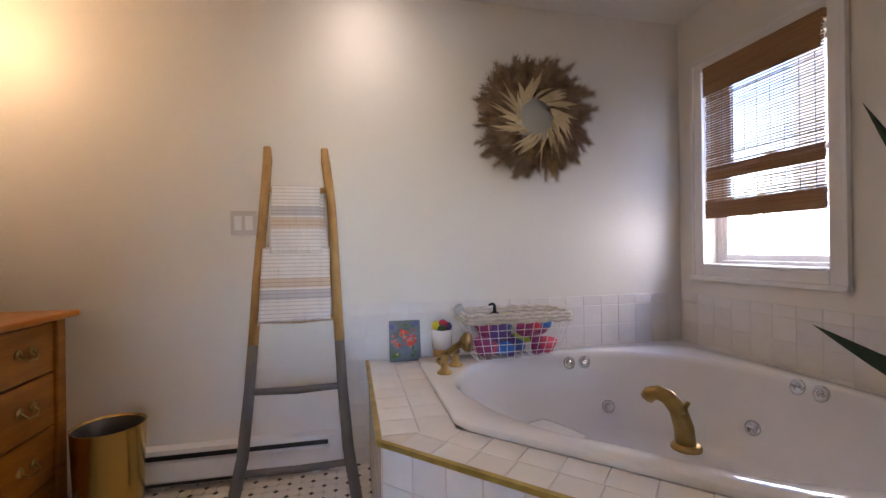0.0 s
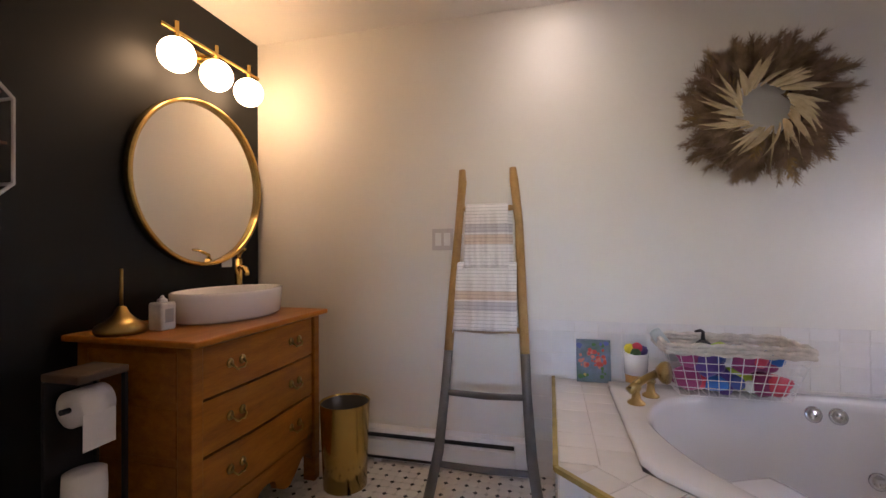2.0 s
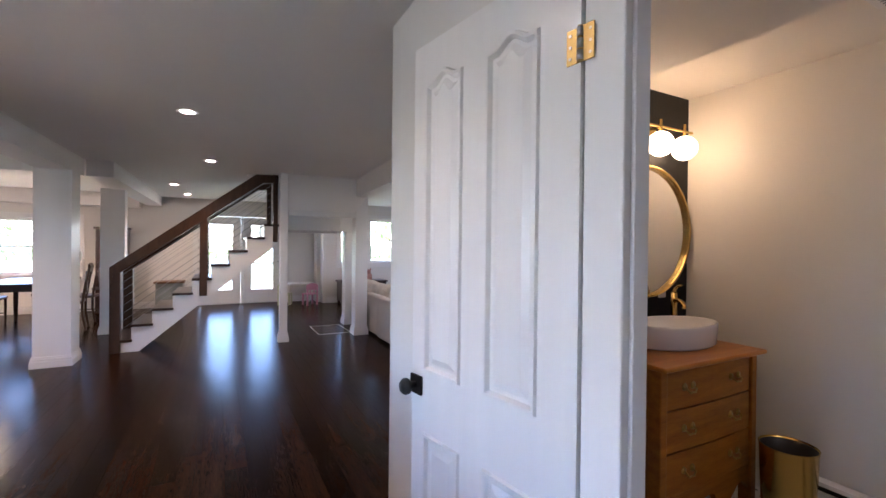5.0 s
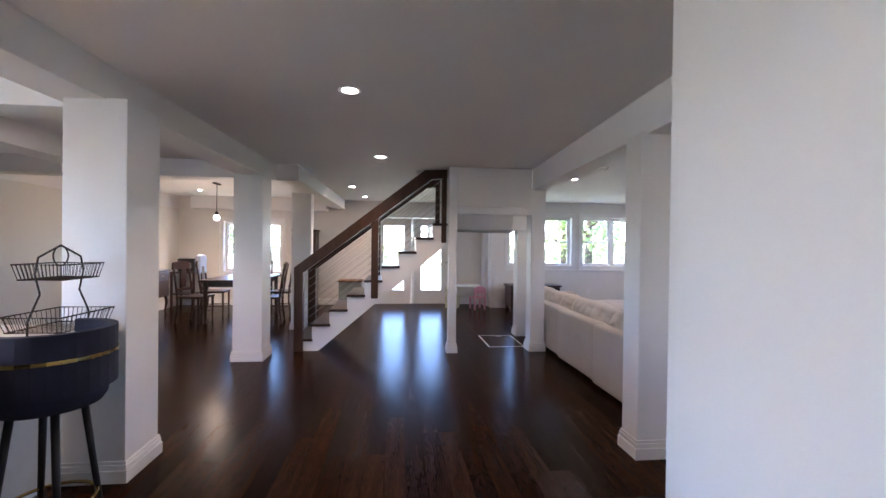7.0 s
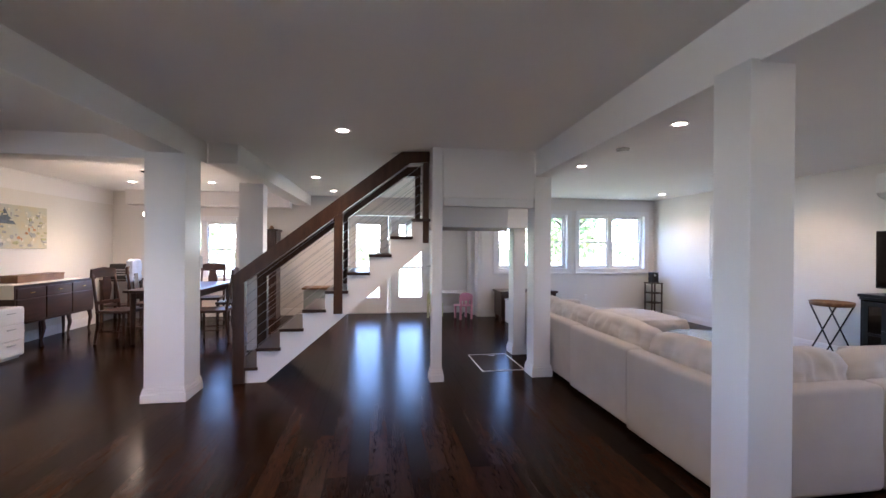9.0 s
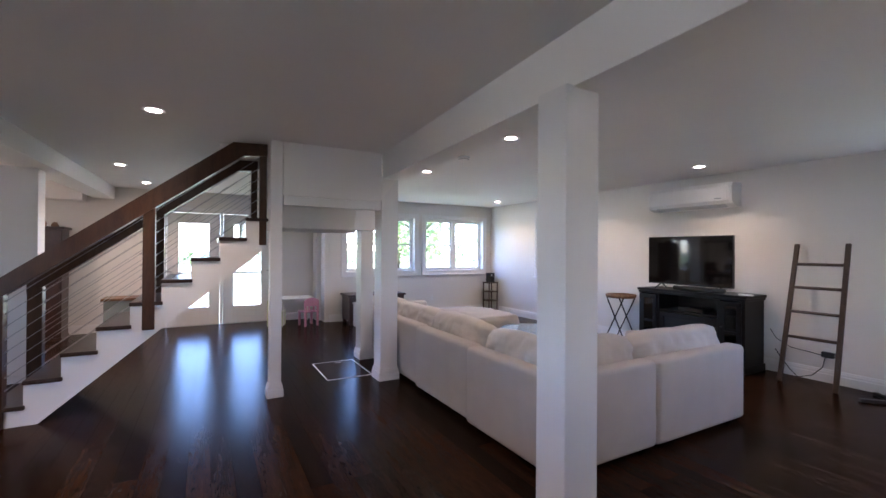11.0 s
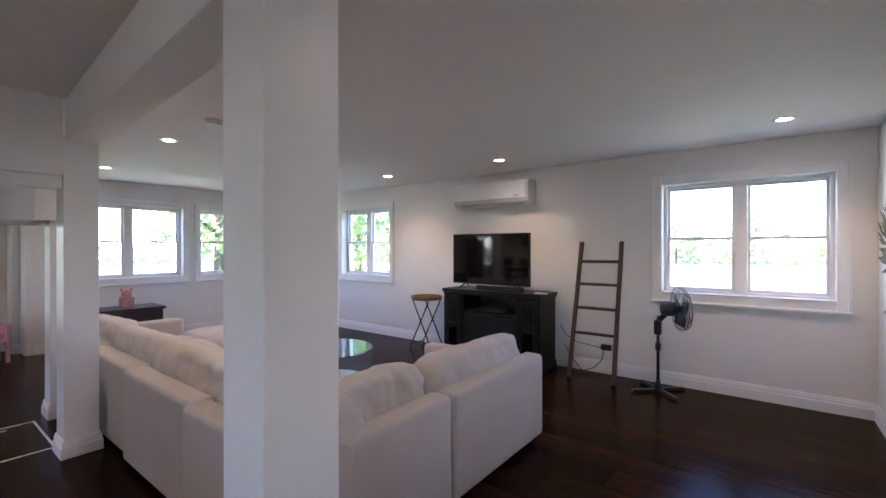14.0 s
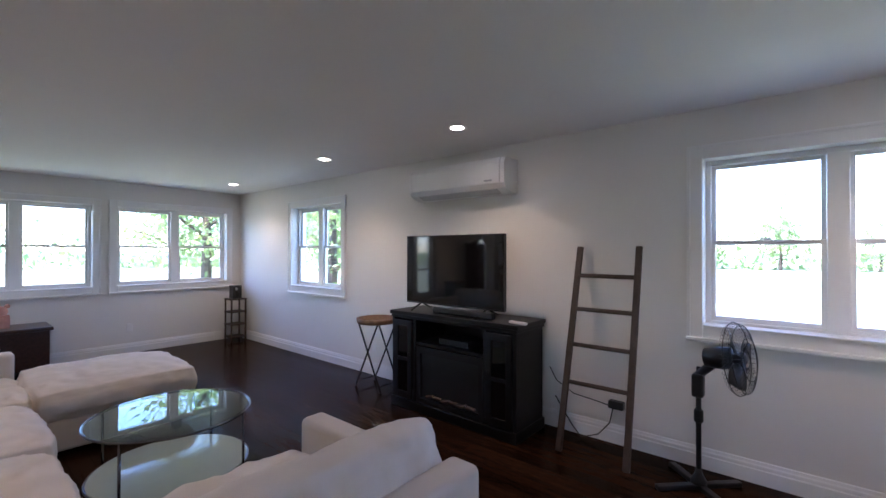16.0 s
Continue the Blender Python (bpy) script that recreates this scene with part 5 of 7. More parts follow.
PC = [surface("paint_slate", (0.13, 0.16, 0.20), 0.7, vary=0.3, scale=20), surface("paint_rust", (0.50, 0.24, 0.11), 0.7, vary=0.3, scale=20), surface("paint_olive", (0.42, 0.42, 0.22), 0.7, vary=0.3, scale=20),
      surface("paint_pale", (0.66, 0.62, 0.50), 0.7, vary=0.2, scale=20), surface("paint_grey", (0.36, 0.36, 0.34), 0.7, vary=0.3, scale=20)]
part("brush_peak", prism(bmesh.new(), [(0.46, 0.34), (0.08, 0.33), (0.20, 0.44), (0.27, 0.55), (0.33, 0.43)], "y", 0.0305, 0.0316), PC[0], pt)
rnd = random.Random(3)
for k in range(70):
    low = rnd.random()
    x, z = rnd.uniform(-0.45, 0.45), 0.03 + 0.50 * low
    w, h = rnd.uniform(0.012, 0.06), rnd.uniform(0.008, 0.035)
    kind_ = rnd.choice((1, 1, 4, 3) if 0.2 < low < 0.62 and x > -0.25 else (2, 3, 3, 3, 4) if low > 0.6 else (3, 2, 4, 3))
    blob = [(x + w * math.cos(a * 1.047) * rnd.uniform(0.7, 1.2), z + h * math.sin(a * 1.047) * rnd.uniform(0.7, 1.2)) for a in range(6)]
    blob = [(min(0.47, max(-0.47, p)), min(0.59, max(0.005, q))) for p, q in blob]
    part("brush_patch", prism(bmesh.new(), blob, "y", 0.0305, 0.0318 + 0.00008 * k), PC[kind_], pt)

cst = thing("corner_stand", (-9.17, -4.66, 0), "small dark wooden stand in the dining room corner", "stand")
part("top", box(bmesh.new(), -0.22, -0.24, 0.73, 0.24, 0.26, 0.76, 0.006), MAHOGANY, cst)
part("shelf", box(bmesh.new(), -0.20, -0.22, 0.28, 0.22, 0.24, 0.30, 0.004), MAHOGANY, cst)
for x in (-0.21, 0.19):
    for y in (-0.23, 0.21):
        part("leg", box(bmesh.new(), x, y, 0, x + 0.04, y + 0.04, 0.729, 0.004), MAHOGANY, cst)
rad = thing("table_radio", (-9.15, -4.62, 0.761), "black box radio with a pale slatted front on the stand", "radio")
part("cabinet", box(bmesh.new(), -0.12, -0.17, 0, 0.12, 0.17, 0.28, 0.015, 3), BLACK, rad)
for z in (0.07, 0.115, 0.16):
    part("slat", box(bmesh.new(), 0.1205, -0.11, z, 0.127, 0.11, z + 0.025, 0.003), STEEL, rad)

dt = thing("dining_table", (-7.75, -3.0, 0), "dark wooden dining table", "table")
part("tabletop", box(bmesh.new(), -0.80, -0.48, 0.72, 0.80, 0.48, 0.755, 0.008), MAHOGANY, dt)
part("apron", box(bmesh.new(), -0.70, -0.38, 0.63, 0.70, 0.38, 0.72), MAHOGANY, dt)
for x in (-0.71, 0.71):
    for y in (-0.39, 0.39):
        part("leg", rod(bmesh.new(), (x, y, 0), (x, y, 0.72), 0.025, 0.04, 12), MAHOGANY, dt, smooth=True)


def dining_chair():
    c = thing("dining_chair", (0, 0, 0), "dark wooden dining chair with a slatted curved back", "chair", "dining chairs")
    part("seat", box(bmesh.new(), -0.22, -0.21, 0.43, 0.22, 0.21, 0.47, 0.012), MAHOGANY, c)
    for x in (-0.19, 0.19):
        part("leg", rod(bmesh.new(), (x, -0.18, 0), (x, -0.18, 0.43), 0.015, 0.02, 8), MAHOGANY, c)
        part("back_post", tube(bmesh.new(), [(x, 0.24, 0), (x, 0.20, 0.25), (x, 0.20, 0.45), (x, 0.25, 0.80), (x * 0.95, 0.29, 1.02)], 0.018, 8), MAHOGANY, c, smooth=True)
    part("top_rail", prism(bmesh.new(), [(-0.21, 0.92), (0.21, 0.92), (0.20, 1.04), (0, 1.065), (-0.20, 1.04)], "y", 0.265, 0.295), MAHOGANY, c)
    part("lower_rail", box(bmesh.new(), -0.19, 0.19, 0.55, 0.19, 0.215, 0.60), MAHOGANY, c)
    part("splat", prism(bmesh.new(), [(-0.05, 0.60), (0.05, 0.60), (0.08, 0.78), (0.05, 0.93), (-0.05, 0.93), (-0.08, 0.78)], "y", 0.225, 0.243), MAHOGANY, c)
    for x in (-0.19, 0.19):
        part("stretcher", rod(bmesh.new(), (x, -0.17, 0.18), (x, 0.21, 0.18), 0.010, seg=8), MAHOGANY, c)
    return c


ch = dining_chair()
ch.matrix_basis = pose(-7.22, -3.62, 0, 0, 0, 168)
for x, y, a in ((-8.05, -3.62, 185), (-8.05, -2.38, -8), (-7.15, -2.38, 6), (-8.70, -3.0, 95)):
    copy_thing(ch, pose(x, y, 0, 0, 0, a))
jk = solo("draped_shirt", moved(soft_box(0.36, 0.09, 0.34, n=12, wrinkle=0.03, seed=4, scale=9), pose(0, 0, 0)), surface("pale_blue_cotton", (0.42, 0.50, 0.66), 0.9, vary=0.1, bump=0.3, bump_scale=120),
          (-8.07, -3.90, 0.78), "pale blue shirt hung over a chair back", "clothing", turn=5, smooth=True)
pd = thing("pendant_lamp", (-7.05, -3.22, CEIL_Z), "small black pendant lamp with a glowing glass shade", "pendant lamp")
part("canopy", box(bmesh.new(), -0.11, -0.03, -0.02, 0.11, 0.03, -0.001, 0.004), BLACK_METAL, pd)
part("stem", rod(bmesh.new(), (0, 0, -0.02), (0, 0, -0.50), 0.006, seg=8), BLACK_METAL, pd)
part("cap", lathe(bmesh.new(), [(0.008, -0.48), (0.03, -0.50), (0.035, -0.54), (0.01, -0.54)], 16), BLACK_METAL, pd)
part("shade", lathe(bmesh.new(), [(0.02, -0.541), (0.042, -0.562), (0.050, -0.595), (0.032, -0.630), (0.001, -0.634)], 20), glow("pendant_glow", (1.0, 0.82, 0.6), 1.2), pd, "glowing glass shade", True)
ldp = bpy.data.lights.new("pendant_lamp_light", "POINT")
ldp.energy, ldp.color, ldp.shadow_soft_size = 1.6, (1.0, 0.76, 0.5), 0.07
lo = new("pendant_lamp_light", ldp)
lo.parent = pd
lo.matrix_basis = pose(0, 0, -0.72)

# ---- kitchen bar ----
STONE = surface("pale_quartz", (0.70, 0.66, 0.60), 0.25, vary=0.05, scale=12, bump=0.02)
kb = thing("kitchen_bar", (-0.3, -2.10, 0), "white kitchen bar with a pale stone worktop", "kitchen counter")
part("worktop", box(bmesh.new(), -1.68, -0.34, 0.88, 2.2, 0.38, 0.92, 0.006), STONE, kb, "pale stone worktop")
part("body", box(bmesh.new(), -1.64, -0.30, 0.08, 2.15, 0.10, 0.88, 0.004), surface("grey_blue_panel", (0.42, 0.46, 0.48), 0.45), kb)
part("plinth", box(bmesh.new(), -1.60, -0.28, 0.0, 2.12, 0.06, 0.08), BLACK, kb)
NAVY = surface("navy_velvet", (0.008, 0.010, 0.028), 0.85, vary=0.3, scale=6, bump=0.3, bump_scale=180)
GOLD = surface("polished_gold", (0.62, 0.42, 0.14), 0.2, metal=1.0, vary=0.08)


def bar_stool(at, turn):
    s = thing("bar_stool", at, "navy velvet bar stool with a curved back and gold band", "stool", "bar stools", turn)
    part("seat", lathe(bmesh.new(), [(0.001, 0.66), (0.19, 0.66), (0.21, 0.69), (0.21, 0.75), (0.19, 0.775), (0.001, 0.77)], 32), NAVY, s, smooth=True)
    n = 18
    arc = [radians(180 + 200 * (k / n - 0.5)) for k in range(n + 1)]
    for r0, r1, z0, z1, m, nm in ((0.205, 0.245, 0.74, 0.88, NAVY, "backrest"), (0.20, 0.25, 0.88, 0.896, GOLD, "gold_band"), (0.205, 0.245, 0.896, 1.0, NAVY, "backrest_roll")):
        loops = [[(r0 * math.cos(a), r0 * math.sin(a), z0), (r1 * math.cos(a), r1 * math.sin(a), z0), (r1 * math.cos(a), r1 * math.sin(a), z1), (r0 * math.cos(a), r0 * math.sin(a), z1)] for a in arc]
        part(nm, loft(bmesh.new(), loops), m, s)
    for k in range(4):
        a = radians(45 + 90 * k)
        part("leg", rod(bmesh.new(), (0.20 * math.cos(a), 0.20 * math.sin(a), 0), (0.12 * math.cos(a), 0.12 * math.sin(a), 0.66), 0.012, 0.016, 10), BLACK_METAL, s, smooth=True)
    part("foot_ring", tube(bmesh.new(), [(0.17 * math.cos(k * math.tau / 28), 0.17 * math.sin(k * math.tau / 28), 0.22) for k in range(28)], 0.008, 8, True), GOLD, s, smooth=True)
    return s


bar_stool((-1.46, -1.71, 0), -90)
bar_stool((-0.60, -1.66, 0), -90)
IRON = surface("dark_bronze_wire", (0.03, 0.022, 0.018), 0.45, metal=0.6)
fb = thing("fruit_basket", (-1.79, -1.90, 0.921), "two-tier dark wire basket stand on the worktop", "basket")
for z0, w, d in ((0.02, 0.19, 0.14), (0.27, 0.15, 0.11)):
    bm = bmesh.new()
    for dz, f in ((0.0, 0.88), (0.075, 1.0)):
        tube(bm, [(w * f * q, d * f * r, z0 + dz) for q, r in ((-1, -1), (1, -1), (1, 1), (-1, 1))], 0.004, 6, True)
    for k in range(13):
        f = -1 + 2 * k / 12
        for a, b in (((f * w * 0.88, -d * 0.88), (f * w, -d)), ((f * w * 0.88, d * 0.88), (f * w, d)), ((-w * 0.88, f * d * 0.88), (-w, f * d)), ((w * 0.88, f * d * 0.88), (w, f * d))):
            rod(bm, (a[0], a[1], z0), (b[0], b[1], z0 + 0.075), 0.0018, seg=4)
        rod(bm, (f * w * 0.88, -d * 0.88, z0), (f * w * 0.88, d * 0.88, z0), 0.0018, seg=4)
    part("wire_tray", bm, IRON, fb)
part("frame", tube(bmesh.new(), [(-0.20, 0, 0.0), (-0.20, 0, 0.08), (-0.13, 0, 0.20), (-0.16, 0, 0.30), (-0.14, 0, 0.38), (0, 0, 0.44), (0.14, 0, 0.38), (0.16, 0, 0.30), (0.13, 0, 0.20), (0.20, 0, 0.08), (0.20, 0, 0.0)], 0.005, 6), IRON, fb, smooth=True)
part("ring_handle", tube(bmesh.new(), [(0.05 * math.cos(k * math.tau / 20), 0, 0.385 + 0.05 * math.sin(k * math.tau / 20)) for k in range(20)], 0.004, 6, True), IRON, fb, smooth=True)

# ---- bathroom materials ----
TILE = surface("white_glazed_tile", (0.80, 0.775, 0.75), 0.16, vary=0.03, scale=9, per_object=0.04, bump=0.03, bump_scale=25)
GROUT = surface("aged_grout", (0.62, 0.58, 0.54), 0.9, vary=0.2, scale=8)
ACRYLIC = surface("white_acrylic", (0.75, 0.74, 0.74), 0.12, vary=0.015, scale=3, coat=0.4)
CERAMIC = surface("white_ceramic", (0.76, 0.74, 0.73), 0.12, vary=0.015, scale=4, coat=0.3)
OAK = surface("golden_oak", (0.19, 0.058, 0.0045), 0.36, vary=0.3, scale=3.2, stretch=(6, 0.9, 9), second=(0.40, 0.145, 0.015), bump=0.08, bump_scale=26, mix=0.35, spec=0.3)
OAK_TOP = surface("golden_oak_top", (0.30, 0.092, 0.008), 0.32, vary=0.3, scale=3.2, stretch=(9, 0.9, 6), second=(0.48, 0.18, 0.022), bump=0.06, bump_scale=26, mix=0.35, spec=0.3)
BAMBOO = surface("woven_bamboo", (0.22, 0.105, 0.042), 0.6, vary=0.4, scale=7, stretch=(1, 0.6, 40), second=(0.40, 0.22, 0.10), mix=0.3, bump=0.2, bump_scale=60)
STRIP = surface("brass_edge_strip", (0.40, 0.29, 0.07), 0.4, metal=0.5, vary=0.3, scale=14)
LADDER_WOOD = surface("honey_wood", (0.34, 0.18, 0.052), 0.5, vary=0.3, scale=6, stretch=(5, 5, 1), second=(0.55, 0.33, 0.12), bump=0.25, bump_scale=26, mix=0.3)
LADDER_GREY = surface("grey_chalk_paint", (0.12, 0.115, 0.11), 0.6, vary=0.12, scale=8, bump=0.2, bump_scale=40)
COTTON = surface("white_cotton", (0.78, 0.75, 0.73), 0.95, vary=0.05, scale=9, bump=0.8, bump_scale=150)
MIRROR = surface("mirror_silver", (0.86, 0.86, 0.86), 0.015, metal=1.0, vary=0.0)
CHROME = surface("chrome", (0.62, 0.62, 0.63), 0.12, metal=1.0, vary=0.03)
DARKWOOD = surface("dark_stained_shelf", (0.06, 0.034, 0.02), 0.55, vary=0.3, scale=6, stretch=(1, 8, 8), bump=0.2, bump_scale=26)
PAPER = surface("tissue_paper", (0.78, 0.75, 0.73), 0.95, vary=0.03, scale=20, bump=0.3, bump_scale=120)

# floor bed of the mosaic
piece("floor_bathroom", box(bmesh.new(), BATH_W, 0.53, -0.10, BATH_E, BATH_N, -0.002), GROUT, "white mosaic bathroom floor with small black dots", "floor")

# ---- dresser vanity ----
dv = thing("dresser_vanity", (0, 0, 0), "antique golden oak dresser used as a washstand", "dresser")
dv.matrix_basis = Matrix.Translation((-0.009, 0.126, 0)) @ Matrix.Diagonal((0.951, 0.949, 0.988, 1))
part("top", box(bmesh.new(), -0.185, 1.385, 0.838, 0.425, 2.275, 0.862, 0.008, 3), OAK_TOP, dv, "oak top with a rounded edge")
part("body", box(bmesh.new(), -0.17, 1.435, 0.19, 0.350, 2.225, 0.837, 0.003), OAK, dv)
for y0, y1 in ((1.41, 1.462), (2.198, 2.25)):
    part("corner_post", box(bmesh.new(), 0.318, y0, 0.0, 0.386, y1, 0.837, 0.006), OAK, dv)
    part("back_leg", box(bmesh.new(), -0.17, y0, 0.0, -0.12, y1, 0.189, 0.004), OAK, dv)
n = 40
pts = [(1.463, 0.235), (2.197, 0.235)]
for k in range(n + 1):
    f = 1 - k / n
    y = 1.463 + 0.734 * f
    u = abs(2 * f - 1)
    z = 0.115 + 0.055 * math.cos(u * math.pi * 2.5) * (0.4 + 0.6 * u) + (0.03 if u < 0.16 else 0)
    pts.append((y, z))
part("apron", prism(bmesh.new(), pts, "x", 0.340, 0.372), OAK, dv, "scalloped oak apron")
for z0, z1 in ((0.645, 0.825), (0.445, 0.635), (0.245, 0.435)):
    bow = [(0.351, 1.468), (0.351, 2.192)] + [(0.374 + 0.010 * math.sin(math.pi * (1 - k / 12)), 2.192 - 0.724 * k / 12) for k in range(13)]
    dr = part("drawer", prism(bmesh.new(), bow, "z", z0, z1), OAK, dv, "oak drawer front")
    for y in (1.63, 2.03):
        x = 0.374 + 0.010 * math.sin(math.pi * (y - 1.468) / 0.724)
        zc = (z0 + z1) / 2
        bm = bmesh.new()
        for s in (-1, 1):
            lathe_b = lathe(bmesh.new(), [(0.001, 0.006), (0.016, 0.005), (0.018, 0.0), (0.001, 0.0)], 12)
            moved(lathe_b, Matrix.Translation((x + 0.002, y + s * 0.034, zc + 0.008)) @ Matrix.Rotation(radians(90), 4, "Y"))
            tmp = bpy.data.meshes.new("tmp")
            lathe_b.to_mesh(tmp)
            lathe_b.free()
            bm.from_mesh(tmp)
            bpy.data.meshes.remove(tmp)
        tube(bm, [(x + 0.006, y - 0.034, zc + 0.008), (x + 0.022, y - 0.034, zc - 0.004), (x + 0.026, y - 0.018, zc - 0.018), (x + 0.026, y, zc - 0.014), (x + 0.026, y + 0.018, zc - 0.018), (x + 0.022, y + 0.034, zc - 0.004), (x + 0.006, y + 0.034, zc + 0.008)], 0.0038, 6)
        part("bail_pull", bm, BRASS, dr, "brass bail pull", True)
for k in range(3):
    part("side_panel", box(bmesh.new(), -0.11, 1.428, 0.25 + 0.195 * k, 0.30, 1.4345, 0.42 + 0.195 * k, 0.003), OAK, dv)

vs = thing("vessel_sink", (0.09, 1.955, 0.8525), "oval white ceramic vessel sink on the dresser", "sink")
part("basin", lathe(bmesh.new(), [(0.001, 0), (0.90, 0.0), (0.97, 0.012), (1.0, 0.11), (0.995, 0.122), (0.97, 0.124), (0.955, 0.116), (0.90, 0.03), (0.60, 0.022), (0.001, 0.020)], 56, sx=0.178, sy=0.285), CERAMIC, vs, smooth=True)
part("drain", lathe(bmesh.new(), [(0.001, 0.0225), (0.030, 0.0225), (0.032, 0.026), (0.026, 0.029), (0.001, 0.031)], 24), GOLD, vs, "gold drain cap", True)
fct = thing("basin_faucet", (-0.085, 2.215, 0.8525), "tall brushed gold basin faucet with a lever", "faucet")
part("base", lathe(bmesh.new(), [(0.001, 0), (0.028, 0), (0.028, 0.012), (0.020, 0.016), (0.001, 0.016)], 20), GOLD, fct, smooth=True)
part("body", rod(bmesh.new(), (0, 0, 0.015), (0, 0, 0.255), 0.018, seg=18), GOLD, fct, smooth=True)
part("spout", tube(bmesh.new(), [(0, 0, 0.205), (0.05, -0.03, 0.215), (0.10, -0.07, 0.205), (0.125, -0.09, 0.180)], [0.014, 0.013, 0.012, 0.012], 12), GOLD, fct, smooth=True)
part("lever", tube(bmesh.new(), [(0, 0, 0.255), (0.0, 0.005, 0.275), (0.04, -0.02, 0.300), (0.07, -0.035, 0.305)], [0.012, 0.009, 0.007, 0.006], 10), GOLD, fct, smooth=True)
bc = thing("paper_towel_post", (0.0, 1.515, 0.8525), "brass funnel-shaped stand with a tall thin stem", "holder")
part("bowl", lathe(bmesh.new(), [(0.001, 0), (0.075, 0.0), (0.083, 0.012), (0.078, 0.030), (0.050, 0.045), (0.026, 0.068), (0.014, 0.095), (0.001, 0.10)], 32), BRASS, bc, smooth=True)
part("stem", rod(bmesh.new(), (0, 0, 0.098), (0, 0, 0.232), 0.006, seg=12), BRASS, bc, smooth=True)
sb = thing("soap_dispenser", (0.09, 1.600, 0.8525), "white marbled soap bottle with a pump", "soap bottle")
MARBLE = surface("marbled_white", (0.70, 0.68, 0.67), 0.2, vary=0.1, scale=18, second=(0.45, 0.45, 0.47), mix=0.2)
part("bottle", box(bmesh.new(), -0.033, -0.033, 0, 0.033, 0.033, 0.105, 0.010, 3), MARBLE, sb)
part("neck", lathe(bmesh.new(), [(0.018, 0.105), (0.016, 0.115), (0.008, 0.118), (0.006, 0.128), (0.001, 0.128)], 14), WHITE_PLASTIC, sb)
part("label", box(bmesh.new(), 0.0332, -0.018, 0.03, 0.0338, 0.018, 0.08), surface("label_grey", (0.30, 0.30, 0.32), 0.5), sb)

# ---- round mirror, lamp bar, shelf ----
mr = thing("round_mirror", (BATH_W, 2.085, 1.485), "large round mirror in a thin gold frame", "mirror")
seg = 72
prof = [(0.392, 0.004), (0.392, 0.040), (0.398, 0.046), (0.408, 0.044), (0.412, 0.030), (0.412, 0.004)]
loops = [[(d + 0.001, r * math.cos(k * math.tau / seg), r * math.sin(k * math.tau / seg)) for r, d in prof] for k in range(seg)]
part("frame", loft(bmesh.new(), loops + [loops[0]], caps=False), GOLD, mr, "thin brushed gold frame", True)
part("glass", loft(bmesh.new(), [[(d, 0.392 * math.cos(k * math.tau / seg), 0.392 * math.sin(k * math.tau / seg)) for k in range(seg)] for d in (0.008, 0.020)]), MIRROR, mr, "clear mirror glass")
lb = thing("vanity_light", (BATH_W, 2.06, 2.02), "gold bar wall lamp with three glowing white globes", "wall lamp")
part("wall_plate", box(bmesh.new(), 0.001, -0.10, 0.06, 0.018, 0.10, 0.12, 0.004), GOLD, lb)
part("arm", rod(bmesh.new(), (0.018, 0, 0.09), (0.12, 0, 0.09), 0.008, seg=10), GOLD, lb)
part("bar", box(bmesh.new(), 0.113, -0.31, 0.084, 0.127, 0.31, 0.098, 0.002), GOLD, lb)
for y in (-0.23, 0.0, 0.23):
    part("cap", rod(bmesh.new(), (0.12, y, 0.062), (0.12, y, 0.135), 0.010, seg=10), GOLD, lb)
    bm = bmesh.new()
    bmesh.ops.create_uvsphere(bm, u_segments=28, v_segments=18, radius=0.075, matrix=Matrix.Translation((0.12, y, -0.012)))
    gb = part("globe", bm, GLOBE, lb, "glowing opal glass globe", True)
oc = thing("octagon_shelf", (BATH_W, 0.929, 1.483), "white octagonal wire wall shelf with wooden boards", "wall shelf")
WIRE = surface("white_wire", (0.62, 0.60, 0.58), 0.45)
SHELF_WOOD = surface("walnut_shelf_board", (0.10, 0.05, 0.025), 0.55, vary=0.3, scale=6, stretch=(8, 1, 8), second=(0.17, 0.09, 0.045), bump=0.2, bump_scale=26)
corners = [(0.34 * math.cos(radians(22.5 + 45 * k)), 0.34 * math.sin(radians(22.5 + 45 * k))) for k in range(8)]
lozenge = [(0.197, 0.0), (0.0, 0.305), (-0.197, 0.0), (0.0, -0.305)]
for x in (0.008, 0.12):
    part("hoop", tube(bmesh.new(), [(x, y, z) for y, z in corners], 0.0058, 6, True), WIRE, oc)
    part("lozenge", tube(bmesh.new(), [(x, y, z) for y, z in lozenge], 0.0058, 6, True), WIRE, oc)
for y, z in corners + lozenge[:1] + lozenge[2:3]:
    part("spacer", rod(bmesh.new(), (0.008, y, z), (0.12, y, z), 0.005, seg=6), WIRE, oc)
for z, w in ((0.15, 0.29), (0.0, 0.305), (-0.145, 0.29)):
    part("board", box(bmesh.new(), 0.004, -w, z - 0.013, 0.112, w, z - 0.004, 0.002), SHELF_WOOD, oc, "stained wooden board")
sw2 = socket("wall_socket", (BATH_W, 2.26, 1.12), 90, "white wall socket on the charcoal wall")

# ---- toilet, paper stand, bin ----
tl = thing("toilet", (0, 0.92, 0), "white ceramic toilet with a closed lid", "toilet")
part("tank", box(bmesh.new(), -0.18, -0.215, 0.40, 0.015, 0.205, 0.775, 0.025, 3), CERAMIC, tl, smooth=True)
part("tank_lid", box(bmesh.new(), -0.19, -0.230, 0.776, 0.03, 0.222, 0.815, 0.014, 3), CERAMIC, tl, smooth=True)
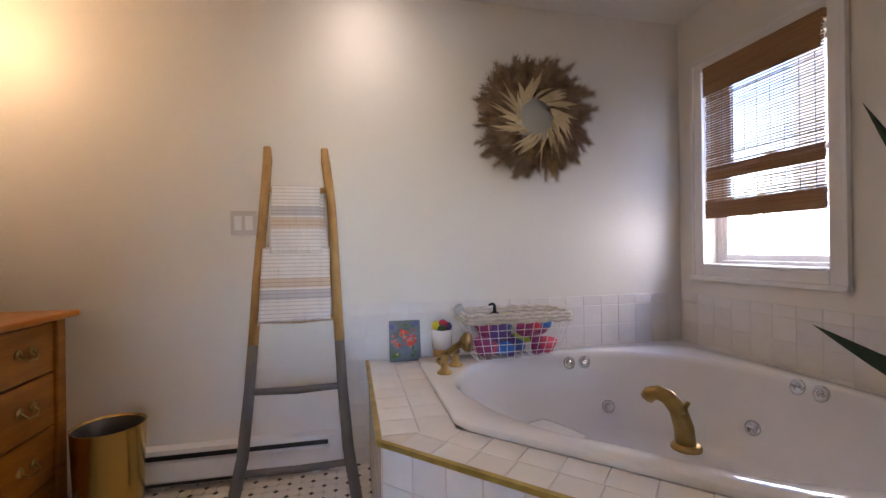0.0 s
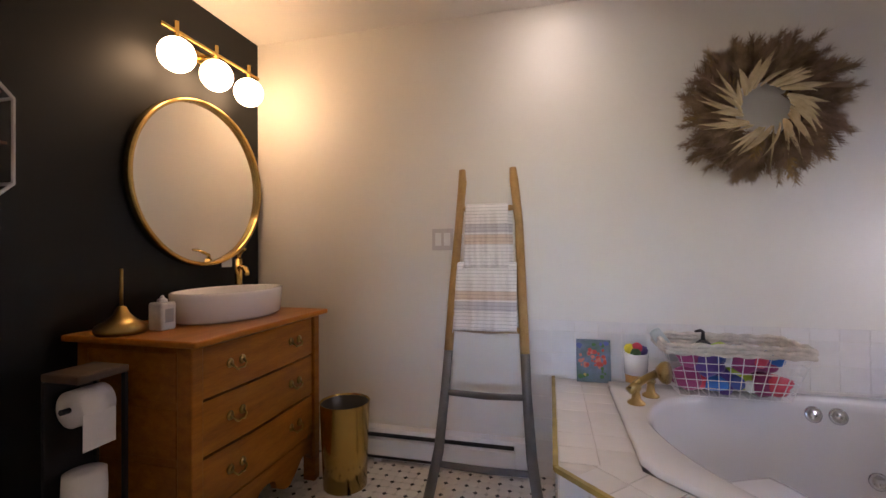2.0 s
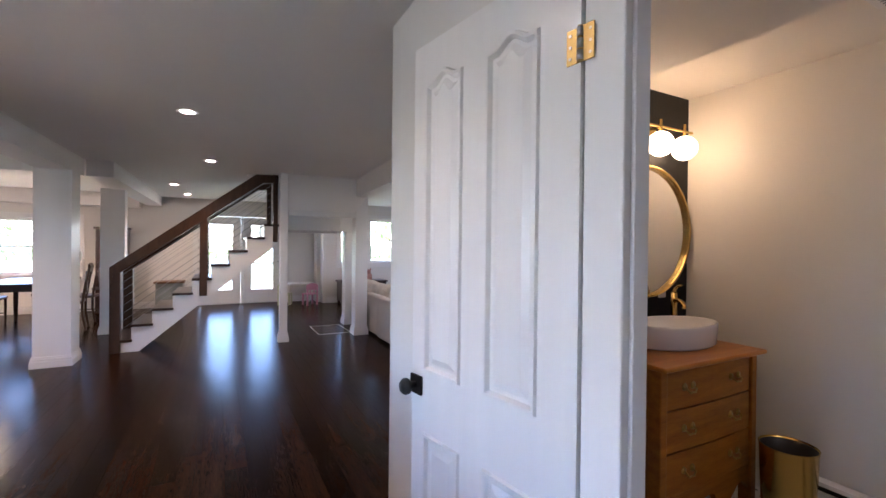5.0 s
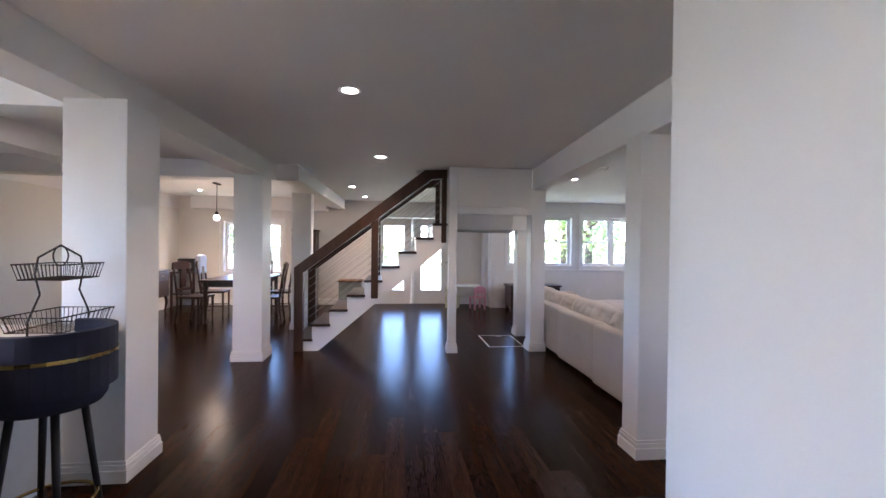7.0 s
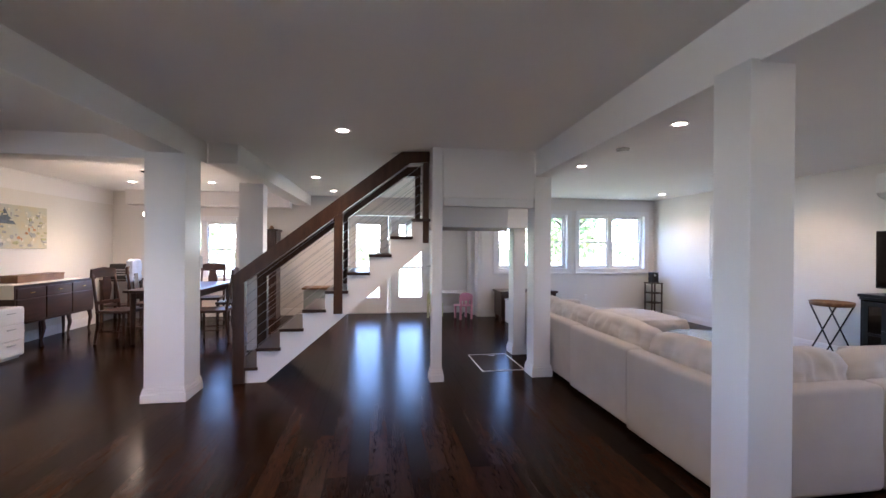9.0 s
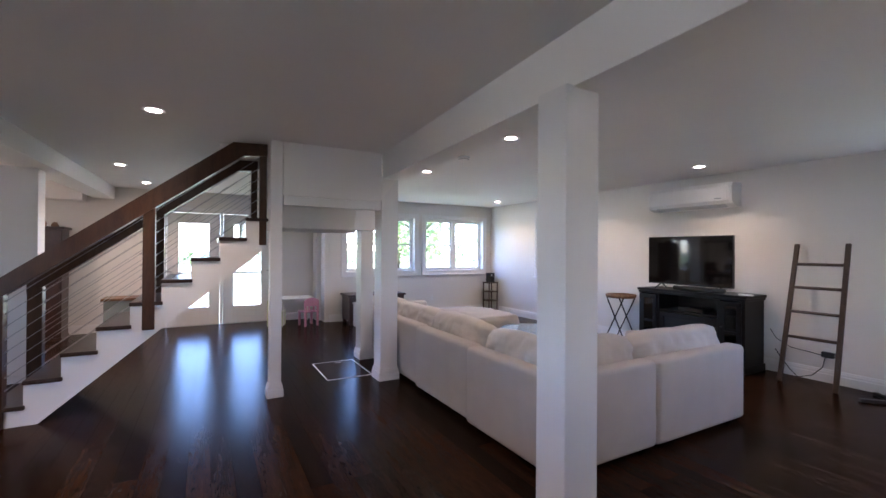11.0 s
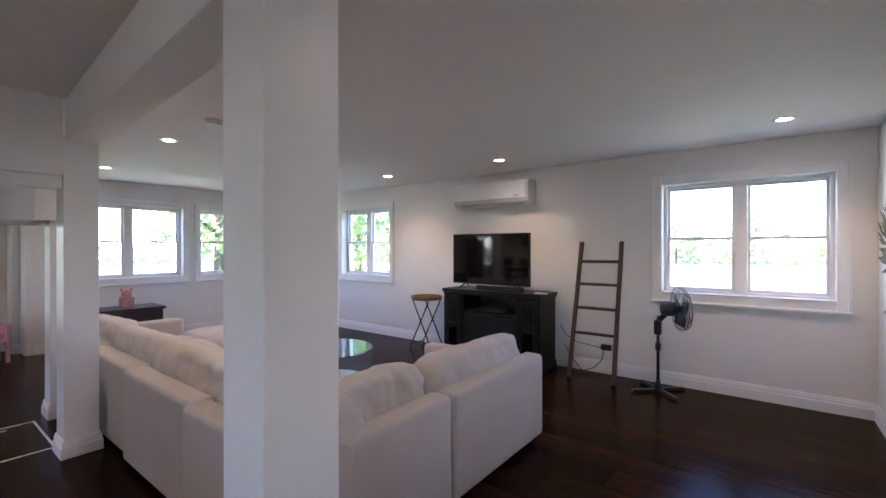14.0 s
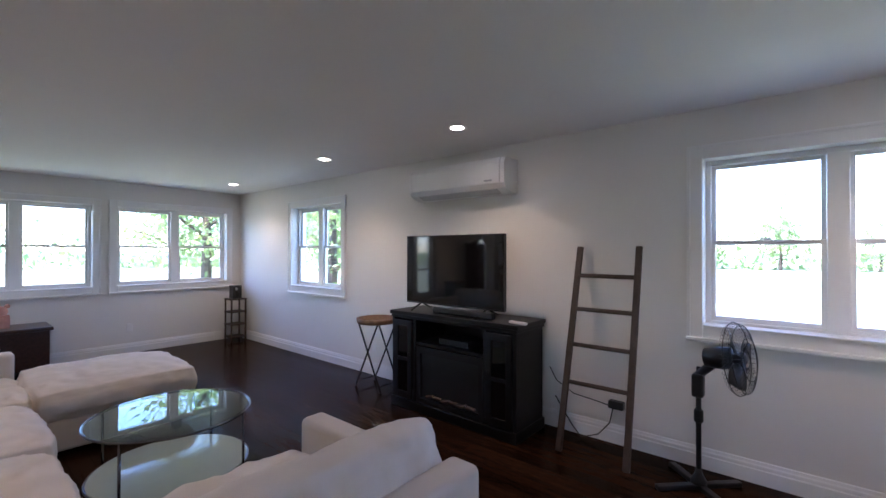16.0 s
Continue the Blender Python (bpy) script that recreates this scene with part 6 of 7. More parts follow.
part("flush_lever", rod(bmesh.new(), (0.018, -0.14, 0.72), (0.022, -0.07, 0.715), 0.007, seg=8), CHROME, tl)
part("bowl", lathe(bmesh.new(), [(0.001, 0.0), (0.55, 0.0), (0.52, 0.10), (0.60, 0.22), (0.92, 0.36), (0.98, 0.395), (0.001, 0.395)], 40, (0.27, -0.01, 0), 0.25, 0.185), CERAMIC, tl, smooth=True)
part("seat", lathe(bmesh.new(), [(0.001, 0.396), (1.0, 0.396), (1.02, 0.405), (1.0, 0.418), (0.001, 0.418)], 40, (0.27, -0.01, 0), 0.25, 0.185), CERAMIC, tl, smooth=True)
part("lid", lathe(bmesh.new(), [(0.001, 0.419), (0.99, 0.419), (1.0, 0.428), (0.96, 0.438), (0.001, 0.442)], 40, (0.27, -0.01, 0), 0.25, 0.185), CERAMIC, tl, smooth=True)
tbx = thing("tissue_box", (-0.08, 0.90, 0.8155), "pale sage and cream box on the toilet tank", "box")
part("body", box(bmesh.new(), -0.055, -0.11, 0, 0.055, 0.085, 0.075, 0.004), surface("sage_card", (0.44, 0.46, 0.36), 0.7, vary=0.06), tbx)
part("lid", box(bmesh.new(), -0.058, -0.113, 0.0755, 0.058, 0.088, 0.092, 0.004), surface("cream_card", (0.58, 0.50, 0.36), 0.7, vary=0.06), tbx)
ps = thing("paper_stand", (0.085, 1.335, 0), "dark wooden toilet paper stand with a shelf top", "paper holder")
part("top_shelf", box(bmesh.new(), -0.075, -0.080, 0.752, 0.075, 0.080, 0.778, 0.006), DARKWOOD, ps, "brown wooden shelf top")
for x in (-0.07, 0.052):
    part("side_board", box(bmesh.new(), x, 0.068, 0.02, x + 0.018, 0.079, 0.751, 0.002), BLACK_METAL, ps)
part("back_board", box(bmesh.new(), -0.074, -0.078, 0.02, -0.062, 0.066, 0.751, 0.002), BLACK_METAL, ps)
part("base_board", box(bmesh.new(), -0.075, -0.080, 0, 0.085, 0.080, 0.02, 0.004), BLACK_METAL, ps)
part("hanger_rod", rod(bmesh.new(), (0.0, -0.075, 0.665), (0.0, 0.068, 0.665), 0.009, seg=10), BLACK_METAL, ps)
r1 = thing("toilet_roll", (0.085, 1.335, 0.665), "white toilet roll hanging on the stand", "toilet roll")
part("paper", moved(lathe(bmesh.new(), [(0.020, -0.05), (0.056, -0.05), (0.058, 0.0), (0.056, 0.05), (0.020, 0.05)], 30), pose(0, 0, 0, 90, 0, 0)), PAPER, r1, smooth=True)
part("sheet", box(bmesh.new(), 0.052, -0.05, -0.125, 0.0545, 0.05, 0.0, 0.0005), PAPER, r1)
for z in (0.021, 0.132, 0.243, 0.354):
    r2 = thing("toilet_roll", (0.095, 1.322, z), "spare white toilet roll standing in the stand", "toilet roll")
    part("paper", lathe(bmesh.new(), [(0.022, 0), (0.056, 0.0), (0.058, 0.055), (0.056, 0.11), (0.022, 0.11)], 30), PAPER, r2, smooth=True)
    part("core", lathe(bmesh.new(), [(0.017, 0.002), (0.021, 0.002), (0.021, 0.108), (0.017, 0.108)], 20), surface("cardboard", (0.30, 0.22, 0.15), 0.9), r2)
GOLD_BIN = surface("brushed_gold_bin", (0.58, 0.40, 0.12), 0.22, metal=1.0, vary=0.06, scale=4, rough_vary=0.06)
wb = thing("waste_bin", (0.518, 2.225, 0), "open brushed gold metal waste bin", "bin")
part("shell", lathe(bmesh.new(), [(0.001, 0.0), (0.105, 0.0), (0.112, 0.20), (0.120, 0.405), (0.122, 0.408), (0.118, 0.408), (0.110, 0.20), (0.103, 0.006), (0.001, 0.006)], 48), GOLD_BIN, wb, smooth=True)
part("liner", lathe(bmesh.new(), [(0.001, 0.03), (0.100, 0.03), (0.109, 0.20), (0.1165, 0.400), (0.1135, 0.400), (0.106, 0.20), (0.097, 0.035), (0.001, 0.035)], 48), BLACK, wb, "dark liner", True)
bs = thing("bathroom_scale", (0.30, 1.60, 0), "dark marbled glass bathroom scale under the dresser", "scale")
part("plate", box(bmesh.new(), -0.15, -0.14, 0.020, 0.15, 0.14, 0.032, 0.006), surface("dark_marble", (0.02, 0.02, 0.022), 0.15, second=(0.16, 0.17, 0.19), scale=9), bs)
for x in (-0.12, 0.12):
    for y in (-0.11, 0.11):
        part("foot", rod(bmesh.new(), (x, y, 0), (x, y, 0.02), 0.014, seg=10), BLACK, bs)

# ---- baseboard heater, switch ----
bh = thing("baseboard_heater", (0.46, 2.52, 0), "white electric baseboard heater along the wall", "heater")
L = 0.925
part("body", prism(bmesh.new(), [(-0.001, 0.02), (-0.055, 0.02), (-0.062, 0.05), (-0.062, 0.128), (-0.045, 0.134), (-0.045, 0.160), (-0.064, 0.166), (-0.06, 0.186), (-0.001, 0.188)], "x", 0.06, L - 0.06), TRIM, bh)
for x0 in (0.0, L - 0.06):
    part("end_box", box(bmesh.new(), x0, -0.066, 0.015, x0 + 0.0595, -0.001, 0.189, 0.004), TRIM, bh)
part("upper_slot", box(bmesh.new(), 0.065, -0.0465, 0.136, L - 0.065, -0.0452, 0.158), BLACK, bh, "dark air slot")
part("lower_slot", box(bmesh.new(), 0.065, -0.060, 0.026, L - 0.065, -0.0585, 0.042), BLACK, bh, "dark air slot")
part("foot", box(box(bmesh.new(), 0.1, -0.05, 0, 0.14, -0.002, 0.02), L - 0.14, -0.05, 0, L - 0.10, -0.002, 0.02), TRIM, bh)
ALMOND = surface("almond_plastic", (0.60, 0.555, 0.53), 0.35, vary=0.03)
ls = thing("light_switch", (0.945, BATH_N, 1.205), "white double rocker light switch on the wall", "light switch")
part("plate", box(bmesh.new(), -0.058, -0.006, -0.058, 0.058, -0.0005, 0.058, 0.003), ALMOND, ls)
for x in (-0.024, 0.024):
    part("rocker", box(bmesh.new(), x - 0.017, -0.011, -0.034, x + 0.017, -0.0062, 0.034, 0.003), WHITE_PLASTIC, ls)

# ---- towel ladder ----
tw = thing("towel_ladder", (0, 0, 0), "two-tone wooden towel ladder, honey above and grey below", "ladder")
railL = [(0.955, 2.16, 0.0), (0.995, 2.22, 0.22), (1.010, 2.29, 0.48), (1.018, 2.33, 0.66), (1.030, 2.39, 0.95), (1.048, 2.45, 1.28), (1.060, 2.488, 1.50), (1.058, 2.492, 1.565)]
railR = [(1.455, 2.17, 0.0), (1.418, 2.22, 0.22), (1.395, 2.29, 0.48), (1.385, 2.33, 0.66), (1.368, 2.39, 0.95), (1.352, 2.45, 1.28), (1.326, 2.488, 1.50), (1.320, 2.492, 1.565)]
for rail in (railL, railR):
    part("lower_rail", tube(bmesh.new(), rail[:4], [0.024, 0.024, 0.022, 0.022], 12), LADDER_GREY, tw, "grey painted lower rail", True)
    part("upper_rail", tube(bmesh.new(), rail[3:], [0.022, 0.023, 0.021, 0.022, 0.017], 12), LADDER_WOOD, tw, "honey wood upper rail", True)


def on_rail(rail, z):
    for a, b in zip(rail, rail[1:]):
        if a[2] <= z <= b[2]:
            f = (z - a[2]) / (b[2] - a[2])
            return Vector(a).lerp(Vector(b), f)


for z, m in ((0.165, LADDER_GREY), (0.47, LADDER_GREY), (0.765, LADDER_WOOD), (1.065, LADDER_WOOD), (1.36, LADDER_WOOD)):
    a, b = on_rail(railL, z), on_rail(railR, z)
    part("rung", tube(bmesh.new(), [a, a.lerp(b, 0.5) + Vector((0, 0, -0.006)), b], [0.014, 0.016, 0.014], 10), m, tw, smooth=True)


def striped(name, drop, bands):
    """Woven towelling: fine lines across white cloth and broad bands (from, to, colour) down its drop."""
    m = surface(name, (0.78, 0.75, 0.73), 0.95, vary=0.05, scale=9, bump=0.8, bump_scale=150)
    n, l = m.node_tree.nodes, m.node_tree.links
    b = n["Principled BSDF"]
    cloth = b.inputs["Base Color"].links[0].from_socket
    tc, xyz, span, ramp = n.new("ShaderNodeTexCoord"), n.new("ShaderNodeSeparateXYZ"), n.new("ShaderNodeMapRange"), n.new("ShaderNodeValToRGB")
    l.new(tc.outputs["Object"], xyz.inputs[0])
    l.new(xyz.outputs["Z"], span.inputs["Value"])
    span.inputs["From Min"].default_value, span.inputs["From Max"].default_value = 0.0, -drop
    l.new(span.outputs["Result"], ramp.inputs["Fac"])
    ramp.color_ramp.interpolation = "LINEAR"
    el = ramp.color_ramp.elements
    el[0].color = el[1].color = (1, 1, 1, 1)
    for lo, hi, c in bands:
        for p, q in ((lo, (1, 1, 1, 1)), (lo + 0.012, (*c, 1)), (hi - 0.012, (*c, 1)), (hi, (1, 1, 1, 1))):
            el.new(p).color = q
    line, less, fade = n.new("ShaderNodeMath"), n.new("ShaderNodeMath"), n.new("ShaderNodeMapRange")
    line.operation, less.operation = "PINGPONG", "LESS_THAN"
    line.inputs[1].default_value, less.inputs[1].default_value = 0.0085, 0.0017
    fade.inputs["To Min"].default_value, fade.inputs["To Max"].default_value = 1.0, 0.72
    l.new(xyz.outputs["Z"], line.inputs[0])
    l.new(line.outputs[0], less.inputs[0])
    l.new(less.outputs[0], fade.inputs["Value"])
    one, two = n.new("ShaderNodeVectorMath"), n.new("ShaderNodeVectorMath")
    one.operation, two.operation = "MULTIPLY", "SCALE"
    l.new(cloth, one.inputs[0])
    l.new(ramp.outputs["Color"], one.inputs[1])
    l.new(one.outputs[0], two.inputs[0])
    l.new(fade.outputs["Result"], two.inputs["Scale"])
    l.new(two.outputs[0], b.inputs["Base Color"])
    return m


def towel(z_bar, drop, x0, x1, bands, label, seed, skew=0.0):
    """A striped towel folded over a rung: a front leaf, a back leaf set aside a little, and a fringe."""
    a, b = on_rail(railL, z_bar), on_rail(railR, z_bar)
    t = thing("hanging_towel", ((x0 + x1) / 2, (a.y + b.y) / 2, z_bar), label, "towel", "towels on the ladder")
    w, slope = x1 - x0, 0.19
    cloth = striped("towelling", drop, bands)

    def row(y, z, aside=0.0):
        out = []
        low = min(1.0, max(0.0, -z / drop))
        for i in range(29):
            f = i / 28 - 0.5
            fold = 0.0045 * math.sin(f * 15 + seed) + 0.003 * math.sin(f * 37 + seed * 2 + z * 6) + 0.004 * noise.noise(Vector((f * 9, z * 22, seed)))
            out.append(Vector((aside + skew * low + f * w * (1 + 0.04 * low), y + slope * z - abs(fold) * min(1, low * 4), z + 0.008 * f * low * math.sin(seed * 3) + 0.003 * noise.noise(Vector((f * 12, 0.2, seed))) * low)))
        return out

    def sheet(rows, th):
        bm = bmesh.new()
        grid = [[bm.verts.new(p) for p in r] + [bm.verts.new(p + th) for p in reversed(r)] for r in rows]
        m = len(grid[0])
        for p, q in zip(grid, grid[1:]):
            for i in range(m):
                bm.faces.new((p[i], p[(i + 1) % m], q[(i + 1) % m], q[i]))
        bm.faces.new(grid[0][::-1])
        bm.faces.new(grid[-1])
        bmesh.ops.recalc_face_normals(bm, faces=bm.faces)
        return bm
    front = [row(0.0, 0.022), row(-0.014, 0.018), row(-0.021, 0.004)] + [row(-0.023, -drop * k / 26) for k in range(1, 27)]
    part("front_leaf", sheet(front, Vector((0, -0.006, 0))), cloth, t, smooth=True)
    back = [row(0.0, 0.0215), row(0.016, 0.014), row(0.021, 0.0)] + [row(0.023, -drop * 0.96 * k / 10, 0.018) for k in range(1, 11)]
    part("back_leaf", sheet(back, Vector((0, 0.005, 0))), cloth, t, smooth=True)
    bm = bmesh.new()
    last = front[-1]
    for i in range(0, 29):
        p = last[i] + Vector((0, -0.003, 0.002))
        rod(bm, p, p + Vector((0.002 * math.sin(i * 2.3), 0, -0.014 - 0.004 * math.sin(i * 1.7))), 0.0022, 0.001, 5)
    part("fringe", bm, COTTON, t)
    return t


towel(1.36, 0.30, 1.085, 1.300, ((0.27, 0.43, (0.72, 0.72, 0.76)), (0.45, 0.62, (0.86, 0.72, 0.60))), "white towel with grey and tan stripes over a rung", 1, 0.004)
towel(1.065, 0.305, 1.050, 1.345, ((0.38, 0.53, (0.86, 0.72, 0.60)), (0.55, 0.70, (0.70, 0.71, 0.76))), "white fringed towel with grey and tan stripes over a rung", 5, -0.004)

# ---- corner tub ----
RIM_Z, DECK_Z = 0.532, 0.512
deck_out = [(1.52, 2.515), (1.52, 1.595), (2.435, 0.68), (3.355, 0.68), (3.355, 2.515)]
tub_out = [(1.755, 2.43), (1.755, 1.63), (2.470, 0.915), (3.27, 0.915), (3.27, 2.43)]
bm = bmesh.new()
loft(bm, [[(x, y, 0.0) for x, y in deck_out], [(x, y, DECK_Z - 0.008) for x, y in deck_out], [(x, y, DECK_Z - 0.008) for x, y in tub_out], [(x, y, 0.30) for x, y in tub_out]], caps=False)
tub_deck = piece("tub_surround", bm, GROUT, "white tiled surround of the corner tub", "tub surround")


def basin_loop(inset, z, blur):
    """The tub's inner outline at an inset, with its corners rounded over an angle."""
    c = Vector((2.58, 1.74))
    edges = [((1, 0), 1.755), ((0, 1), 0.915), ((-1, 0), -3.27), ((0, -1), -2.43), ((1 / math.sqrt(2), 1 / math.sqrt(2)), (1.755 + 1.63) / math.sqrt(2))]
    extra = ((-1 / math.sqrt(2), -1 / math.sqrt(2)), -(3.27 + 2.43 - 0.42) / math.sqrt(2))
    def radius(th):
        d = Vector((math.cos(th), math.sin(th)))
        best = 9
        for (nx, ny), off in edges + [extra]:
            den = d.x * nx + d.y * ny
            if den < -1e-6:
                best = min(best, (off + inset - (c.x * nx + c.y * ny)) / den)
        return best
    n, out = 72, []
    for k in range(n):
        th = k * math.tau / n
        r = sum(radius(th + blur * j / 6) for j in range(-6, 7)) / 13
        out.append((c.x + r * math.cos(th), c.y + r * math.sin(th), z))
    return out


BLUR = radians(24)
tub = thing("corner_bathtub", (0, 0, 0), "white acrylic corner whirlpool bathtub", "bathtub")
rim = [(*p, RIM_Z) for p in tub_out]
bm = bmesh.new()
dense = []
cx, cy = 2.58, 1.74
for k in range(72):
    th = k * math.tau / 72
    d = (math.cos(th), math.sin(th))
    best = 9
    for (nx, ny), off in (((1, 0), 1.755), ((0, 1), 0.915), ((-1, 0), -3.27), ((0, -1), -2.43), ((0.70711, 0.70711), (1.755 + 1.63) * 0.70711)):
        den = d[0] * nx + d[1] * ny
        if den < -1e-6:
            best = min(best, (off - (cx * nx + cy * ny)) / den)
    dense.append((cx + best * d[0], cy + best * d[1]))
shell = [[(x, y, DECK_Z - 0.002) for x, y in dense], [(x, y, RIM_Z - 0.004) for x, y in dense], [(cx + (x - cx) * 0.992, cy + (y - cy) * 0.992, RIM_Z) for x, y in dense],
         basin_loop(0.100, RIM_Z, BLUR), basin_loop(0.112, RIM_Z - 0.006, BLUR), basin_loop(0.122, RIM_Z - 0.03, BLUR), basin_loop(0.165, 0.33, BLUR), basin_loop(0.20, 0.17, BLUR), basin_loop(0.25, 0.115, BLUR), basin_loop(0.36, 0.10, BLUR)]
part("shell", loft(bm, shell, caps=False), ACRYLIC, tub, smooth=True)
part("tub_floor", prism(bmesh.new(), [(p[0], p[1]) for p in basin_loop(0.34, 0.1, BLUR)], "z", 0.085, 0.099), ACRYLIC, tub)
part("moulded_seat", soft_box(0.32, 0.26, 0.17, n=10), ACRYLIC, tub, "moulded seat", True).matrix_basis = pose(2.24, 2.05, 0.09, 0, 0, 25)


def jet(x, y, z, toward, chrome_cap=False):
    d = Vector(toward).normalized()
    q = d.to_track_quat("Z", "Y").to_matrix().to_4x4()
    m = Matrix.Translation((x, y, z)) @ q
    j = part("jet", moved(lathe(bmesh.new(), [(0.019, 0.004), (0.026, 0.009), (0.032, 0.004), (0.032, -0.012), (0.019, -0.012)], 22), m), CHROME, tub, "chrome jet ring", True)
    part("nozzle", moved(lathe(bmesh.new(), [(0.001, 0.010 if chrome_cap else 0.0), (0.014 if chrome_cap else 0.018, 0.003), (0.014 if chrome_cap else 0.018, -0.01), (0.001, -0.01)], 14), m), CHROME if chrome_cap else BLACK, j)


JETS = (
    (2.519, 2.324, 0.48, 0.105, -0.995, True),
    (2.6, 2.319, 0.48, -0.035, -0.999, True),
    (2.688, 2.25, 0.27, -0.208, -0.978, False),
    (3.099, 1.831, 0.29, -0.985, -0.174, False),
    (3.169, 1.699, 0.5, -0.998, 0.07, True),
    (3.17, 1.614, 0.5, -0.978, 0.208, True),
)
for x, y, z, tx, ty, cap in JETS:
    jet(x, y, z, (tx, ty, 0.25), cap)

bm = bmesh.new()
pl = [(1.5165, 2.515), (1.5165, 1.592), (2.432, 0.677)]
for a, b in zip(pl, pl[1:]):
    a, b = Vector((*a, DECK_Z)), Vector((*b, DECK_Z))
    dn = (b - a).normalized()
    side = Vector((dn.y, -dn.x, 0)) * -1
    up = Vector((0, 0, 1))
    prof2 = [(-0.004, -0.012), (0.012, -0.012), (0.012, 0.003), (-0.004, 0.003)]
    loft(bm, [[p + side * -u + up * v for u, v in prof2] for p in (a, b)])
tagged(part("edge_strip", bm, STRIP, tub_deck), "brass-coloured metal edge strip")

# ---- tub fittings ----
AGED = surface("antique_brass", (0.36, 0.25, 0.10), 0.3, metal=1.0, vary=0.25, scale=14, rough_vary=0.1)
spt = thing("tub_spout", (2.30, 1.305, RIM_Z), "antique brass arched tub spout", "faucet")
part("spout", tube(bmesh.new(), [(0, 0, 0), (-0.003, 0.004, 0.055), (-0.010, 0.016, 0.098), (-0.022, 0.036, 0.124), (-0.036, 0.058, 0.132), (-0.048, 0.075, 0.124), (-0.053, 0.082, 0.110)], [0.026, 0.025, 0.023, 0.021, 0.020, 0.021, 0.019], 18), AGED, spt, smooth=True)
part("base_flange", lathe(bmesh.new(), [(0.001, 0), (0.038, 0.0), (0.038, 0.008), (0.032, 0.014), (0.001, 0.014)], 22), AGED, spt, smooth=True)
part("diverter", rod(bmesh.new(), (-0.006, 0.004, 0.095), (0.002, -0.008, 0.125), 0.006, seg=10), AGED, spt, smooth=True)
hs = thing("hand_shower", (1.83, 2.17, RIM_Z), "antique brass hand shower resting on its cradle", "hand shower")
for x, y in ((0.0, -0.03), (0.075, 0.075)):
    part("escutcheon", lathe(bmesh.new(), [(0.001, 0), (0.034, 0.0), (0.034, 0.006), (0.018, 0.018), (0.014, 0.05), (0.020, 0.06), (0.018, 0.075), (0.001, 0.08)], 20, (x, y, 0)), AGED, hs, smooth=True)
part("handle", tube(bmesh.new(), [(-0.03, -0.045, 0.050), (0.0, -0.03, 0.075), (0.045, -0.005, 0.098), (0.085, 0.012, 0.112)], [0.017, 0.016, 0.014, 0.017], 12), AGED, hs, smooth=True)
part("spray_head", moved(lathe(bmesh.new(), [(0.001, -0.02), (0.022, -0.018), (0.042, 0.002), (0.046, 0.018), (0.042, 0.026), (0.001, 0.028)], 24), Matrix.Translation((0.105, 0.02, 0.116)) @ Vector((0.8, -0.5, 0.1)).to_track_quat("Z", "Y").to_matrix().to_4x4()), AGED, hs, smooth=True)

# ---- things on the deck ----
art = thing("flower_canvas", (1.70, 2.455, DECK_Z + 0.001), "small canvas painting of red flowers against the tiles", "painting")
MA = Matrix.Rotation(radians(-11), 4, "X")
part("canvas", moved(box(bmesh.new(), -0.078, -0.008, 0, 0.078, 0.008, 0.20, 0.002), MA), surface("flower_canvas_ground", (0.10, 0.17, 0.10), 0.6, second=(0.24, 0.28, 0.46), scale=10), art)
rnd = random.Random(12)
FL = [surface("petal_red", (0.62, 0.09, 0.06), 0.6), surface("petal_coral", (0.70, 0.22, 0.15), 0.6), surface("petal_blue", (0.12, 0.16, 0.42), 0.6), surface("leaf_paint", (0.08, 0.20, 0.06), 0.6), surface("petal_yellow", (0.65, 0.45, 0.12), 0.6)]
for k in range(46):
    top = rnd.random()
    x, z = rnd.uniform(-0.066, 0.066), 0.02 + 0.165 * top
    m = FL[rnd.choice([0, 0, 1, 1, 1] if 0.3 < top < 0.8 else ([3, 3, 4, 3] if top <= 0.3 else [2, 2, 3]))]
    r = rnd.uniform(0.005, 0.013)
    bmp = moved(lathe(bmesh.new(), [(0.001, 0.0012 + k * 3e-5), (r, 0.001 + k * 3e-5), (r, 0), (0.001, 0)], 7, sx=rnd.uniform(0.7, 1.3)), MA @ Matrix.Translation((x, -0.0082, z)) @ Matrix.Rotation(radians(90), 4, "X"))
    part("paint_dab", bmp, m, art)
cp = thing("trinket_pot", (1.885, 2.45, DECK_Z + 0.001), "white and wood pot filled with coloured pompoms", "pot")
part("wood_base", lathe(bmesh.new(), [(0.001, 0), (0.044, 0), (0.048, 0.055), (0.001, 0.055)], 28), LADDER_WOOD, cp, smooth=True)
part("white_pot", lathe(bmesh.new(), [(0.001, 0.0555), (0.050, 0.0555), (0.054, 0.15), (0.050, 0.152), (0.046, 0.12), (0.001, 0.12)], 28), CERAMIC, cp, smooth=True)
